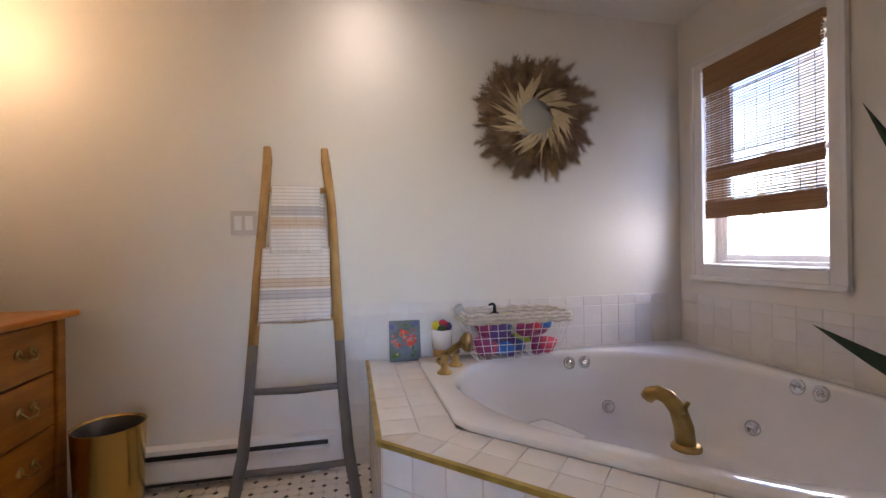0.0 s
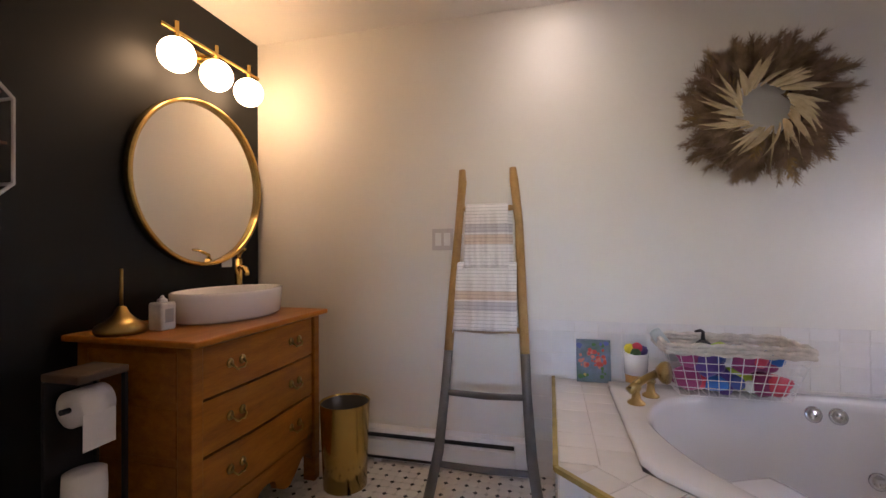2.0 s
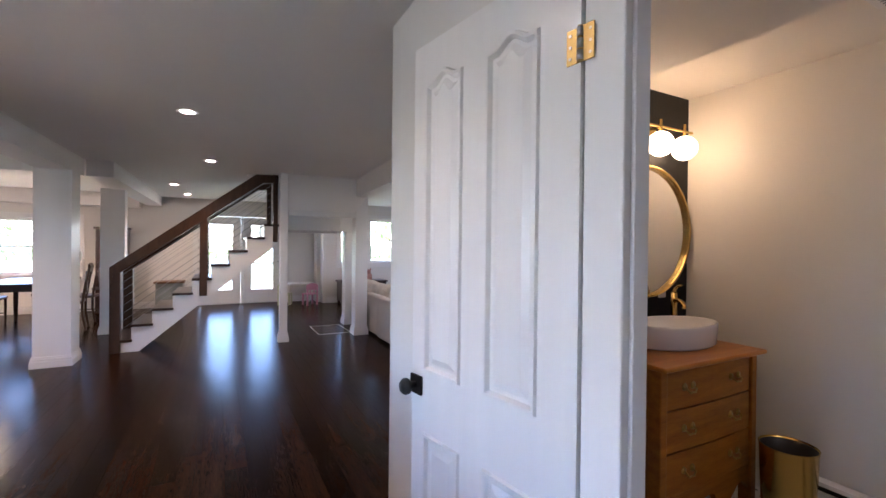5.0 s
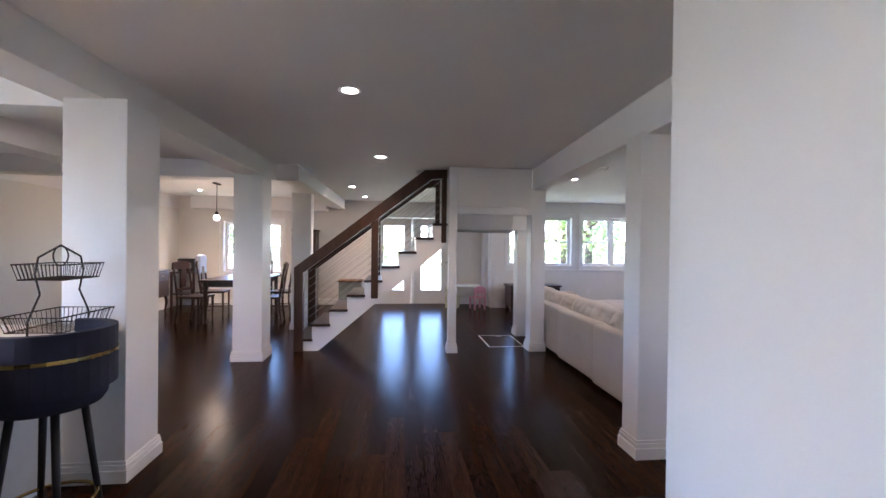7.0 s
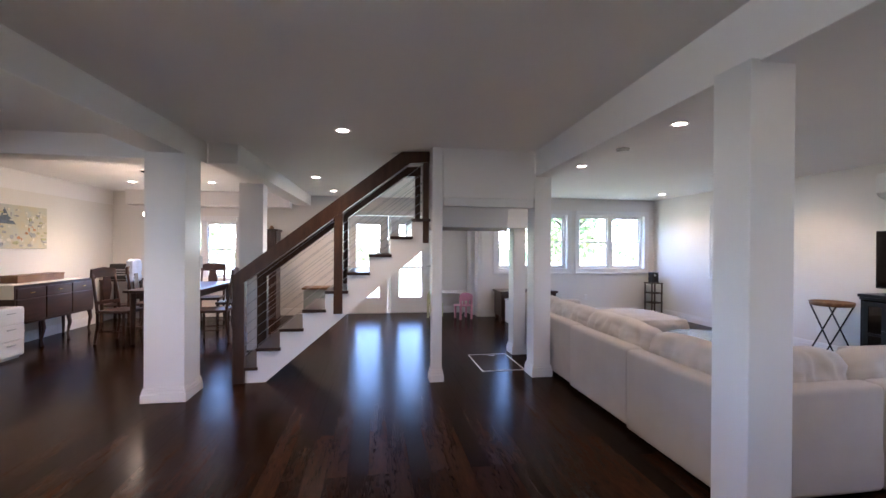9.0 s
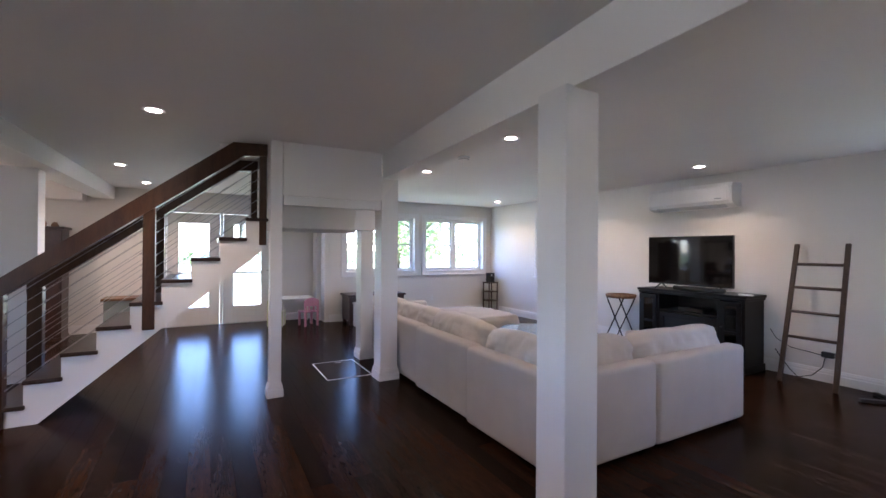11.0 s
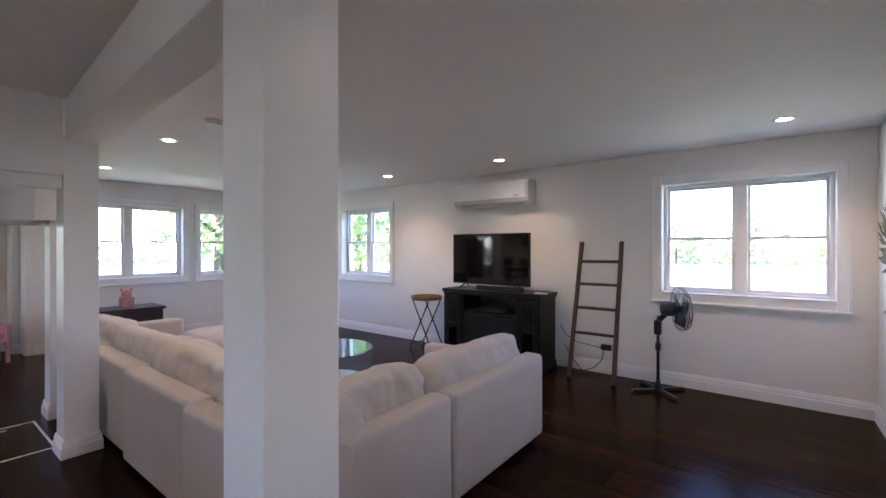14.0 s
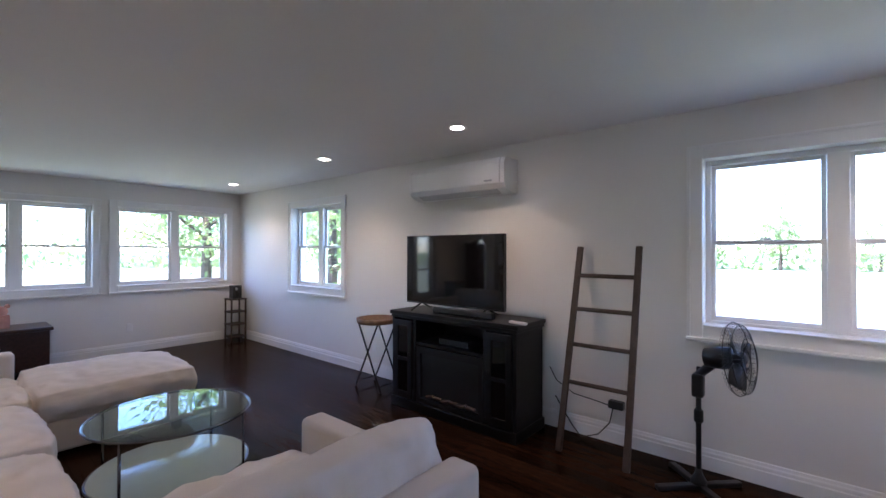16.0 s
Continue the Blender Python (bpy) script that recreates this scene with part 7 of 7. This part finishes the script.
for k, (x, y, z, c) in enumerate(((-0.028, 0, 0.17, (0.70, 0.60, 0.05)), (0.004, -0.01, 0.178, (0.62, 0.06, 0.10)), (0.030, 0.005, 0.162, (0.10, 0.08, 0.22)), (-0.005, -0.03, 0.155, (0.05, 0.12, 0.05)), (-0.012, 0.025, 0.16, (0.06, 0.05, 0.05)), (0.02, 0.03, 0.16, (0.1, 0.05, 0.15)))):
    bm = bmesh.new()
    bmesh.ops.create_icosphere(bm, subdivisions=3, radius=0.023)
    for v in bm.verts:
        v.co *= 1 + 0.12 * noise.noise(v.co * 160 + Vector((k, 0, 0)))
    part("pompom", moved(bm, Matrix.Translation((x, y, z))), surface("pompom_%s" % "abcdef"[k], c, 0.95, vary=0.2, scale=60, bump=0.5, bump_scale=200), cp, smooth=True)

WICKER = surface("white_wicker", (0.62, 0.56, 0.48), 0.75, vary=0.15, scale=30, bump=0.6, bump_scale=90)
bk = thing("toy_basket", (2.225, 2.365, RIM_Z), "white wire basket with a wicker rim full of bath toys", "basket")
bw0, bd0, bw1, bd1, bh1 = 0.200, 0.085, 0.255, 0.125, 0.182
bm = bmesh.new()
for k in range(6):
    f = k / 5
    w_, d_, z_ = bw0 + (bw1 - bw0) * f, bd0 + (bd1 - bd0) * f, 0.004 + (bh1 - 0.004) * f
    tube(bm, [(w_ * q, d_ * r, z_) for q, r in ((-1, -1), (1, -1), (1, 1), (-1, 1))], 0.0019, 5, True)
for k in range(12):
    f = -1 + 2 * k / 11
    for s in (-1, 1):
        rod(bm, (f * bw0, s * bd0, 0.004), (f * bw1, s * bd1, bh1), 0.0018, seg=5)
    rod(bm, (f * bw0, -bd0, 0.004), (f * bw0, bd0, 0.004), 0.0018, seg=5)
for k in range(7):
    f = -1 + 2 * k / 6
    for s in (-1, 1):
        rod(bm, (s * bw0, f * bd0, 0.004), (s * bw1, f * bd1, bh1), 0.0018, seg=5)
part("wire_grid", bm, WHITE_PLASTIC, bk, "white wire grid")
for j, (z_, r_) in enumerate(((bh1 + 0.006, 0.010), (bh1 + 0.022, 0.011), (bh1 + 0.038, 0.010))):
    pts = []
    per = [(-1, -1), (1, -1), (1, 1), (-1, 1)]
    for a, b in zip(per, per[1:] + per[:1]):
        for k in range(22 if a[1] == b[1] else 9):
            f = k / (22 if a[1] == b[1] else 9)
            w_ = (bw1 + 0.004) * (a[0] + (b[0] - a[0]) * f)
            d_ = (bd1 + 0.004) * (a[1] + (b[1] - a[1]) * f)
            pts.append((w_, d_, z_ + 0.004 * math.sin(k * 1.9 + j * 2)))
    part("rim_strand", tube(bmesh.new(), pts, r_, 7, True), WICKER, bk, "woven wicker rim", True)
TOYS = [(0.30, 0.035, 0.14), (0.02, 0.16, 0.55), (0.42, 0.55, 0.06), (0.62, 0.06, 0.10), (0.10, 0.05, 0.26), (0.62, 0.60, 0.56), (0.34, 0.05, 0.17), (0.05, 0.10, 0.34)]
rnd = random.Random(21)
for k in range(20):
    f = (k % 10) / 9 * 2 - 1
    x, y, z = f * 0.160, rnd.uniform(-0.045, 0.02), (0.058 if k < 10 else 0.142) + rnd.uniform(-0.008, 0.02)
    s = rnd.uniform(0.036, 0.056)
    bm = bmesh.new()
    bmesh.ops.create_icosphere(bm, subdivisions=3, radius=s)
    for v in bm.verts:
        v.co = Vector((v.co.x * (1.25 if k % 3 == 0 else 0.95), v.co.y, v.co.z * (0.8 if k % 2 else 1.0))) * (1 + 0.25 * noise.noise(v.co * 30 + Vector((k * 3.1, 0, 0))))
    toy_ob = solo("bath_toy", bm, surface("toy_%s" % "abcdefghijklmnopqrst"[k], TOYS[(k * 3) % 8], 0.35, vary=0.1), (2.225 + x, 2.355 + y, RIM_Z + z), "colourful rubber bath toy in the basket", "toy", "bath toys", smooth=True)
bo = thing("pump_bottle", (2.15, 2.40, RIM_Z + 0.10), "bottle with a black pump standing in the basket", "bottle")
part("bottle", lathe(bmesh.new(), [(0.001, 0), (0.028, 0), (0.03, 0.10), (0.014, 0.115), (0.001, 0.116)], 20), surface("amber_bottle", (0.05, 0.05, 0.05), 0.2), bo, smooth=True)
part("pump", tube(bmesh.new(), [(0, 0, 0.116), (0, 0, 0.150), (-0.012, -0.006, 0.156), (-0.035, -0.012, 0.152)], [0.010, 0.007, 0.008, 0.005], 8), BLACK, bo, smooth=True)
solo("shampoo_tube", moved(soft_box(0.05, 0.03, 0.16, n=8), pose(0, 0, 0, 0, -35, 0)), surface("tube_grey", (0.45, 0.50, 0.50), 0.35), (2.04, 2.38, RIM_Z + 0.12), "pale grey tube leaning in the basket", "bottle", smooth=True)

# ---- wreath ----
PLUME = surface("dried_plume", (0.15, 0.095, 0.052), 0.95, vary=0.4, scale=14, second=(0.36, 0.25, 0.145))
STRAW = surface("pale_palm_leaf", (0.50, 0.38, 0.20), 0.8, vary=0.25, scale=16, second=(0.66, 0.54, 0.33))
MAUVE = surface("mauve_plume", (0.20, 0.125, 0.08), 0.95, vary=0.4, scale=14, second=(0.34, 0.23, 0.16))
OCHRE = surface("ochre_plume", (0.36, 0.23, 0.08), 0.95, vary=0.3, scale=14)
wr = thing("dried_wreath", (2.415, BATH_N - 0.002, 1.765), "large wreath of dried pampas plumes and pale palm leaves", "wreath")
part("ring", tube(bmesh.new(), [(0.15 * math.cos(k * math.tau / 36), -0.03, 0.15 * math.sin(k * math.tau / 36)) for k in range(36)], 0.022, 8, True), DARKWOOD, wr, smooth=True)
rnd = random.Random(8)


def feather(verts, faces, c, d, ln, seed_r):
    side = d.cross(Vector((0, -1, 0))).normalized()
    for j in range(58):
        f = j / 58
        p = c + d * ln * f + Vector((0, -0.012 * math.sin(f * 3), 0))
        for s in (-1, 1):
            b = p + (side * s * rnd.uniform(0.010, 0.055) * (1 - 0.65 * f) * (0.5 + 1.6 * f if f < 0.3 else 1) + d * rnd.uniform(0.02, 0.04) + Vector((0, rnd.uniform(-0.022, 0.008), 0)))
            w = d * 0.0030
            i = len(verts)
            verts.extend((p - w, p + w, b + w * 0.3))
            faces.append((i, i + 1, i + 2))


for nm, mt, count in (("dark_plume_mass", PLUME, 230), ("mauve_plume_mass", MAUVE, 130), ("ochre_plume_mass", OCHRE, 16)):
    verts, faces = [], []
    for k in range(count):
        a = k * math.tau / count + rnd.uniform(-0.2, 0.2)
        rr = rnd.uniform(0.11, 0.21)
        c = Vector((rr * math.cos(a), -rnd.uniform(0.01, 0.075), rr * math.sin(a)))
        d = Vector((math.cos(a - 0.45 + rnd.gauss(0, 0.28)), rnd.uniform(-0.12, 0.03), math.sin(a - 0.45 + rnd.gauss(0, 0.28)))).normalized()
        feather(verts, faces, c, d, rnd.uniform(0.09, 0.165), k)
    me = bpy.data.meshes.new(nm)
    me.from_pydata(verts, [], faces)
    me.materials.append(mt)
    mass = new(nm, me)
    mass.parent = wr
    tagged(mass, kind="stuff")
for k in range(52):
    a = k * math.tau / 52 + rnd.uniform(-0.2, 0.2)
    c = Vector((0.092 * math.cos(a), -0.078, 0.092 * math.sin(a)))
    sw_ = -rnd.uniform(0.35, 1.0)
    d = Vector((math.cos(a + sw_), 0, math.sin(a + sw_)))
    side = d.cross(Vector((0, -1, 0))).normalized()
    ln = rnd.uniform(0.10, 0.22) * (1.0 if k % 3 else 0.7)
    w = rnd.uniform(0.006, 0.021)
    bend = rnd.uniform(-0.02, 0.05)
    rows = []
    for j in range(7):
        f = j / 6
        p = c + d * ln * f + Vector((0, -0.018 * math.sin(f * 2.8), 0)) + side * bend * f * f
        ww = w * (0.35 + 1.2 * f if f < 0.4 else 1.35 * (1 - f) + 0.05)
        rows.append([p - side * ww, p + Vector((0, -0.004, 0)), p + side * ww, p + Vector((0, 0.002, 0))])
    part("palm_leaf", loft(bmesh.new(), rows), STRAW, wr)

# ---- bamboo blind ----
bb = thing("bamboo_blind", (BATH_E - 0.002, 0, 0), "woven brown bamboo blind, lowered over the upper window", "blind")
Y0, Y1 = 1.690, 2.290
part("headrail", box(bmesh.new(), -0.045, Y0, 1.985, -0.022, Y1, 2.025, 0.003), BAMBOO, bb)


def slats(z0, z1, pitch, x, h, seed, parent):
    r = random.Random(seed)
    z = z0
    while z < z1:
        xx = x + r.uniform(-0.001, 0.001)
        part("slat", box(bmesh.new(), xx - 0.0012, Y0 + r.uniform(0, 0.008), z, xx + 0.0012, Y1 - r.uniform(0, 0.008), z + h * r.uniform(0.85, 1.1)), BAMBOO, parent)
        z += pitch


slats(1.865, 2.02, 0.0062, -0.050, 0.0058, 2, bb)
slats(1.225, 1.985, 0.0132, -0.034, 0.0100, 3, bb)
slats(1.41, 1.475, 0.0062, -0.038, 0.0058, 4, bb)
slats(1.212, 1.305, 0.0060, -0.042, 0.0058, 5, bb)
slats(1.212, 1.295, 0.0060, -0.026, 0.0058, 6, bb)
bm = bmesh.new()
for k in range(9):
    y = Y0 + 0.04 + (Y1 - Y0 - 0.08) * k / 8
    for x in (-0.0355, -0.0325):
        rod(bm, (x, y, 1.215), (x, y, 1.99), 0.0011, seg=4)
part("warp_thread", bm, surface("warp_cotton", (0.10, 0.06, 0.03), 0.9), bb)

# ---- snake plant ----
SNAKE = surface("snake_leaf", (0.012, 0.035, 0.018), 0.35, vary=0.4, scale=9, stretch=(1, 1, 5), second=(0.03, 0.07, 0.035))
sn = thing("snake_plant", (2.86, 0.80, DECK_Z), "dark green snake plant in a pot on the tub surround", "plant")
part("pot", lathe(bmesh.new(), [(0.001, 0), (0.075, 0), (0.10, 0.15), (0.105, 0.155), (0.095, 0.155), (0.09, 0.13), (0.001, 0.13)], 30), CERAMIC, sn, smooth=True)
part("soil", lathe(bmesh.new(), [(0.001, 0.131), (0.088, 0.131), (0.088, 0.136), (0.001, 0.138)], 20), GAP, sn)
for tip, w in (((-0.52, 0.215, 0.395), 0.028), ((-0.295, 0.27, 0.87), 0.030), ((0.10, 0.20, 0.75), 0.028), ((-0.05, 0.12, 0.95), 0.030), ((0.22, -0.02, 0.6), 0.026), ((-0.22, 0.02, 0.66), 0.028)):
    tip = Vector(tip)
    base = Vector((tip.x * 0.08, tip.y * 0.08, 0.13))
    rows = []
    for j in range(11):
        f = j / 10
        p = base.lerp(tip, f) + Vector((0, 0, -0.02 * math.sin(f * math.pi)))
        sd_ = (tip - base).cross(Vector((-0.82, -0.52, 0.22))).normalized()
        if sd_.length < 0.1:
            sd_ = Vector((1, 0, 0))
        ww = w * (0.6 + 0.8 * f if f < 0.45 else 0.96 * (1 - ((f - 0.45) / 0.55) ** 1.6) + 0.01)
        up = Vector((0.008, 0.005, -0.002)) * (1 - f)
        rows.append([p - sd_ * ww, p + up + Vector((0.003, 0.002, 0)), p + sd_ * ww, p + up])
    part("leaf", loft(bmesh.new(), rows), SNAKE, sn, smooth=True)

# ---- ceiling lamp and fan grille ----
cl = thing("ceiling_lamp", (1.51, 2.22, 2.384), "round white ceiling lamp, switched on", "ceiling lamp")
part("base_ring", lathe(bmesh.new(), [(0.10, -0.02), (0.165, -0.02), (0.17, -0.001), (0.10, -0.001)], 40), WHITE_PLASTIC, cl, smooth=True)
part("diffuser", lathe(bmesh.new(), [(0.001, -0.065), (0.08, -0.06), (0.135, -0.042), (0.155, -0.021), (0.001, -0.021)], 40), glow("diffuser_glow", (1.0, 0.93, 0.82), 0.3), cl, "glowing opal diffuser", True)
cll = bpy.data.lights.new("ceiling_lamp_light", "AREA")
cll.shape, cll.size, cll.energy, cll.color = "DISK", 0.26, BATH_W_LAMP, (1.0, 0.90, 0.78)
cll.spread = radians(125)
clo = new("ceiling_lamp_light", cll)
clo.parent = cl
clo.matrix_basis = pose(0, 0, -0.075)
vg = thing("ceiling_fan_grille", (1.0, 1.97, 2.384), "white bathroom fan grille on the ceiling", "fan grille")
part("frame", box(bmesh.new(), -0.14, -0.125, -0.022, 0.14, 0.125, -0.001, 0.006), WHITE_PLASTIC, vg)
for k in range(9):
    part("slat", box(bmesh.new(), -0.11, -0.10 + 0.024 * k, -0.0265, 0.11, -0.092 + 0.024 * k, -0.0225, 0.001), surface("slat_grey", (0.35, 0.34, 0.33), 0.5) if k == 0 else bpy.data.materials["slat_grey"], vg)

# ---- planks of the floor ----
floor_ob = bpy.data.objects["floor"]
PW = 0.127
plank_meshes = {}
rest_v, rest_f = [], []
rnd = random.Random(31)
count = 0


def slab_points(x0, y0, x1, y1, zb, zt, c):
    return [(x0, y0, zb), (x1, y0, zb), (x1, y1, zb), (x0, y1, zb), (x0 + c, y0 + c, zt), (x1 - c, y0 + c, zt), (x1 - c, y1 - c, zt), (x0 + c, y1 - c, zt)]


SLAB = [(0, 1, 5, 4), (1, 2, 6, 5), (2, 3, 7, 6), (3, 0, 4, 7), (4, 5, 6, 7)]


def room_end(y):
    return 4.5 if y < 0.38 else OUT_W


row = 0
y = -4.94
while y < 5.79:
    y1 = min(y + PW, 5.80)
    x = FRONT + 0.001 if y < 1.94 else FAR
    first = True
    while x < room_end(y1) - 0.02:
        ln = rnd.choice((0.9, 1.2, 1.2, 1.5))
        if first:
            ln = rnd.choice((0.3, 0.6, 0.9, 1.2))
            first = False
        x1 = min(x + ln, room_end(y1))
        near = -5.6 < x < 0.6 and -1.35 < y < 2.6
        if near and count < 300 and abs(x1 - x - ln) < 1e-6:
            key = round(ln, 2)
            if key not in plank_meshes:
                me = bpy.data.meshes.new("plank")
                me.from_pydata(slab_points(0, 0, key, PW, -0.012, 0.0, 0.0007), [], SLAB)
                me.materials.append(PLANK)
                plank_meshes[key] = me
            ob = new("plank", plank_meshes[key])
            ob.parent = floor_ob
            ob.location = (x, y, 0)
            count += 1
        else:
            i = len(rest_v)
            rest_v += slab_points(x, y, x1, y1, -0.012, 0.0, 0.0007)
            rest_f += [tuple(i + k for k in q) for q in SLAB]
        x = x1
    y = y1
me = bpy.data.meshes.new("plank_field")
me.from_pydata(rest_v, [], rest_f)
me.materials.append(PLANK_REST)
ob = new("plank_field", me)
ob.parent = floor_ob
tagged(ob, kind="stuff")

# ---- mosaic of the bathroom floor ----
bath_floor = bpy.data.objects["floor_bathroom"]
P = 0.052
c = 0.012
hexa = [(-P / 2 + c, -P / 2), (P / 2 - c, -P / 2), (P / 2, -P / 2 + c), (P / 2, P / 2 - c), (P / 2 - c, P / 2), (-P / 2 + c, P / 2), (-P / 2, P / 2 - c), (-P / 2, -P / 2 + c)]
MOSAIC = surface("mosaic_white", (0.72, 0.68, 0.63), 0.3, vary=0.04, scale=9, per_object=0.05)
MOSAIC_REST = surface("mosaic_white_rest", (0.72, 0.68, 0.63), 0.3, vary=0.04, scale=9, per_object=0.05, island=True)
g = 0.94
oct_v = [(x * g, y * g, z) for z in (-0.002, 0.0015) for x, y in hexa]
oct_f = [tuple(range(8, 16))] + [(k, (k + 1) % 8, 8 + (k + 1) % 8, 8 + k) for k in range(8)]
tile_me = bpy.data.meshes.new("mosaic_tile")
tile_me.from_pydata(oct_v, [], oct_f)
tile_me.materials.append(MOSAIC)
dot_v = [(x, y, z) for z in (-0.002, 0.0015) for x, y in ((c * 0.92, 0), (0, c * 0.92), (-c * 0.92, 0), (0, -c * 0.92))]
dot_me = bpy.data.meshes.new("dot_tile")
dot_me.from_pydata(dot_v, [], [(4, 5, 6, 7)] + [(k, (k + 1) % 4, 4 + (k + 1) % 4, 4 + k) for k in range(4)])
DOT = surface("mosaic_black", (0.010, 0.009, 0.009), 0.3)
dot_me.materials.append(DOT)
rv, rf, bv, bf_ = [], [], [], []
count = dots = 0
for i in range(int((1.85 - BATH_W) / P)):
    for j in range(int((BATH_N - BATH_S) / P)):
        x, y = BATH_W + P * (i + 0.5), BATH_S + P * (j + 0.5)
        if x > 1.50 and x + y > 3.08:
            continue
        if 0.45 < x < 1.52 and y > 1.55 and count < 300:
            ob = new("mosaic_tile", tile_me)
            ob.parent = bath_floor
            ob.location = (x, y, 0)
            count += 1
        else:
            k = len(rv)
            rv += [(x + p[0], y + p[1], p[2]) for p in oct_v]
            rf += [tuple(k + q for q in f) for f in oct_f]
        x, y = x + P / 2, y + P / 2
        if (i + j) % 2:
            continue
        if 0.45 < x < 1.52 and y > 1.75 and dots < 160:
            ob = new("dot_tile", dot_me)
            ob.parent = bath_floor
            ob.location = (x, y, 0.0005)
            dots += 1
        else:
            k = len(bv)
            bv += [(x + p[0], y + p[1], p[2] + 0.0005) for p in dot_v]
            bf_ += [tuple(k + q for q in f) for f in [(4, 5, 6, 7)] + [(m, (m + 1) % 4, 4 + (m + 1) % 4, 4 + m) for m in range(4)]]
for nm, v, f, m in (("mosaic_field", rv, rf, MOSAIC_REST), ("dot_field", bv, bf_, DOT)):
    me = bpy.data.meshes.new(nm)
    me.from_pydata(v, [], f)
    me.materials.append(m)
    ob = new(nm, me)
    ob.parent = bath_floor
    tagged(ob, kind="stuff")

# ---- glazed tiles of the surround and the walls ----
T, J = 0.110, 0.0028
tile_cache = {}


def tile_at(parent, m, w, h):
    """A glazed tile w by h with softened edges, its face along local z."""
    key = (round(w, 3), round(h, 3))
    if key not in tile_cache:
        a, b, e = w - J, h - J, 0.0016
        v = [(-a / 2, -b / 2, 0), (a / 2, -b / 2, 0), (a / 2, b / 2, 0), (-a / 2, b / 2, 0)]
        v += [(x, y, 0.0022) for x, y, _ in v]
        v += [(-a / 2 + e, -b / 2 + e, 0.003), (a / 2 - e, -b / 2 + e, 0.003), (a / 2 - e, b / 2 - e, 0.003), (-a / 2 + e, b / 2 - e, 0.003)]
        f = [(k, (k + 1) % 4, 4 + (k + 1) % 4, 4 + k) for k in range(4)] + [(4 + k, 4 + (k + 1) % 4, 8 + (k + 1) % 4, 8 + k) for k in range(4)] + [(8, 9, 10, 11)]
        me = bpy.data.meshes.new("tile")
        me.from_pydata(v, [], f)
        me.materials.append(TILE)
        tile_cache[key] = me
    ob = new("tile", tile_cache[key])
    ob.parent = parent
    ob.matrix_basis = m
    return ob


zt = DECK_Z - 0.0075
# deck: straight arm, two tiles wide
for i in range(2):
    w = 0.1175
    for j in range(8):
        y0 = 2.515 - T * j
        h = min(T, y0 - (1.60 + (0.03 if i else 0.0)))
        if h > 0.03:
            tile_at(tub_deck, Matrix.Translation((1.522 + w * (i + 0.5), y0 - h / 2, zt)), w, h)
# deck: slanted front, two rows
dx = Vector((0.70711, -0.70711, 0))
dn = Vector((0.70711, 0.70711, 0))
base = Vector((1.522, 1.597, zt))
for i in range(2):
    w = 0.094
    for j in range(11):
        s0 = T * j + (0.05 if i else 0.055)
        pnt = base + dx * (s0 + T / 2) + dn * (w * (i + 0.5) + 0.002)
        if pnt.y < 0.74:
            continue
        tile_at(tub_deck, Matrix.Translation(pnt) @ Matrix.Rotation(radians(-45), 4, "Z"), T, w)
# apron
for r in range(5):
    z = DECK_Z - 0.012 - T * (r + 0.5)
    h = T
    if z - T / 2 < 0.0:
        h = z + T / 2
        z = h / 2
    if h < 0.03:
        continue
    for j in range(8):
        y = 1.597 + T * (j + 0.5)
        tile_at(tub_deck, Matrix.Translation((1.521, min(y, 2.46), z)) @ Matrix.Rotation(radians(-90), 4, "Y") @ Matrix.Rotation(radians(90), 4, "Z"), T, h)
    for j in range(11):
        p3 = Vector((1.520, 1.595, z)) + dx * (T * (j + 0.5) + 0.004)
        tile_at(tub_deck, Matrix.Translation(p3) @ (-dn).to_track_quat("Z", "Y").to_matrix().to_4x4(), T, h)
# wall tiles: back wall and window wall
bn_ = bpy.data.objects["wall_bath_north"]
be_ = bpy.data.objects["wall_bath_east"]
up_n = Matrix.Rotation(radians(90), 4, "X")
up_e = Matrix.Rotation(radians(-90), 4, "Y") @ Matrix.Rotation(radians(-90), 4, "Z")
for r in range(8):
    top = 0.795 - (0 if r == 0 else 0.055 + T * (r - 1))
    h = 0.055 if r == 0 else T
    if top < 0.02:
        break
    h = min(h, top - 0.004)
    xs, k = 1.395, 0
    while xs < 3.355:
        w = min(T, 3.355 - xs)
        if w > 0.02 and (top > 0.50 or xs < 1.50):
            tile_at(bn_, Matrix.Translation((xs + w / 2, BATH_N - 0.0005, top - h / 2)) @ up_n, w, h)
        xs += T
    if top > 0.50:
        ys = 2.508
        while ys > 0.60:
            tile_at(be_, Matrix.Translation((BATH_E - 0.0005, ys - T / 2, top - h / 2)) @ up_e, T, h)
            ys -= T
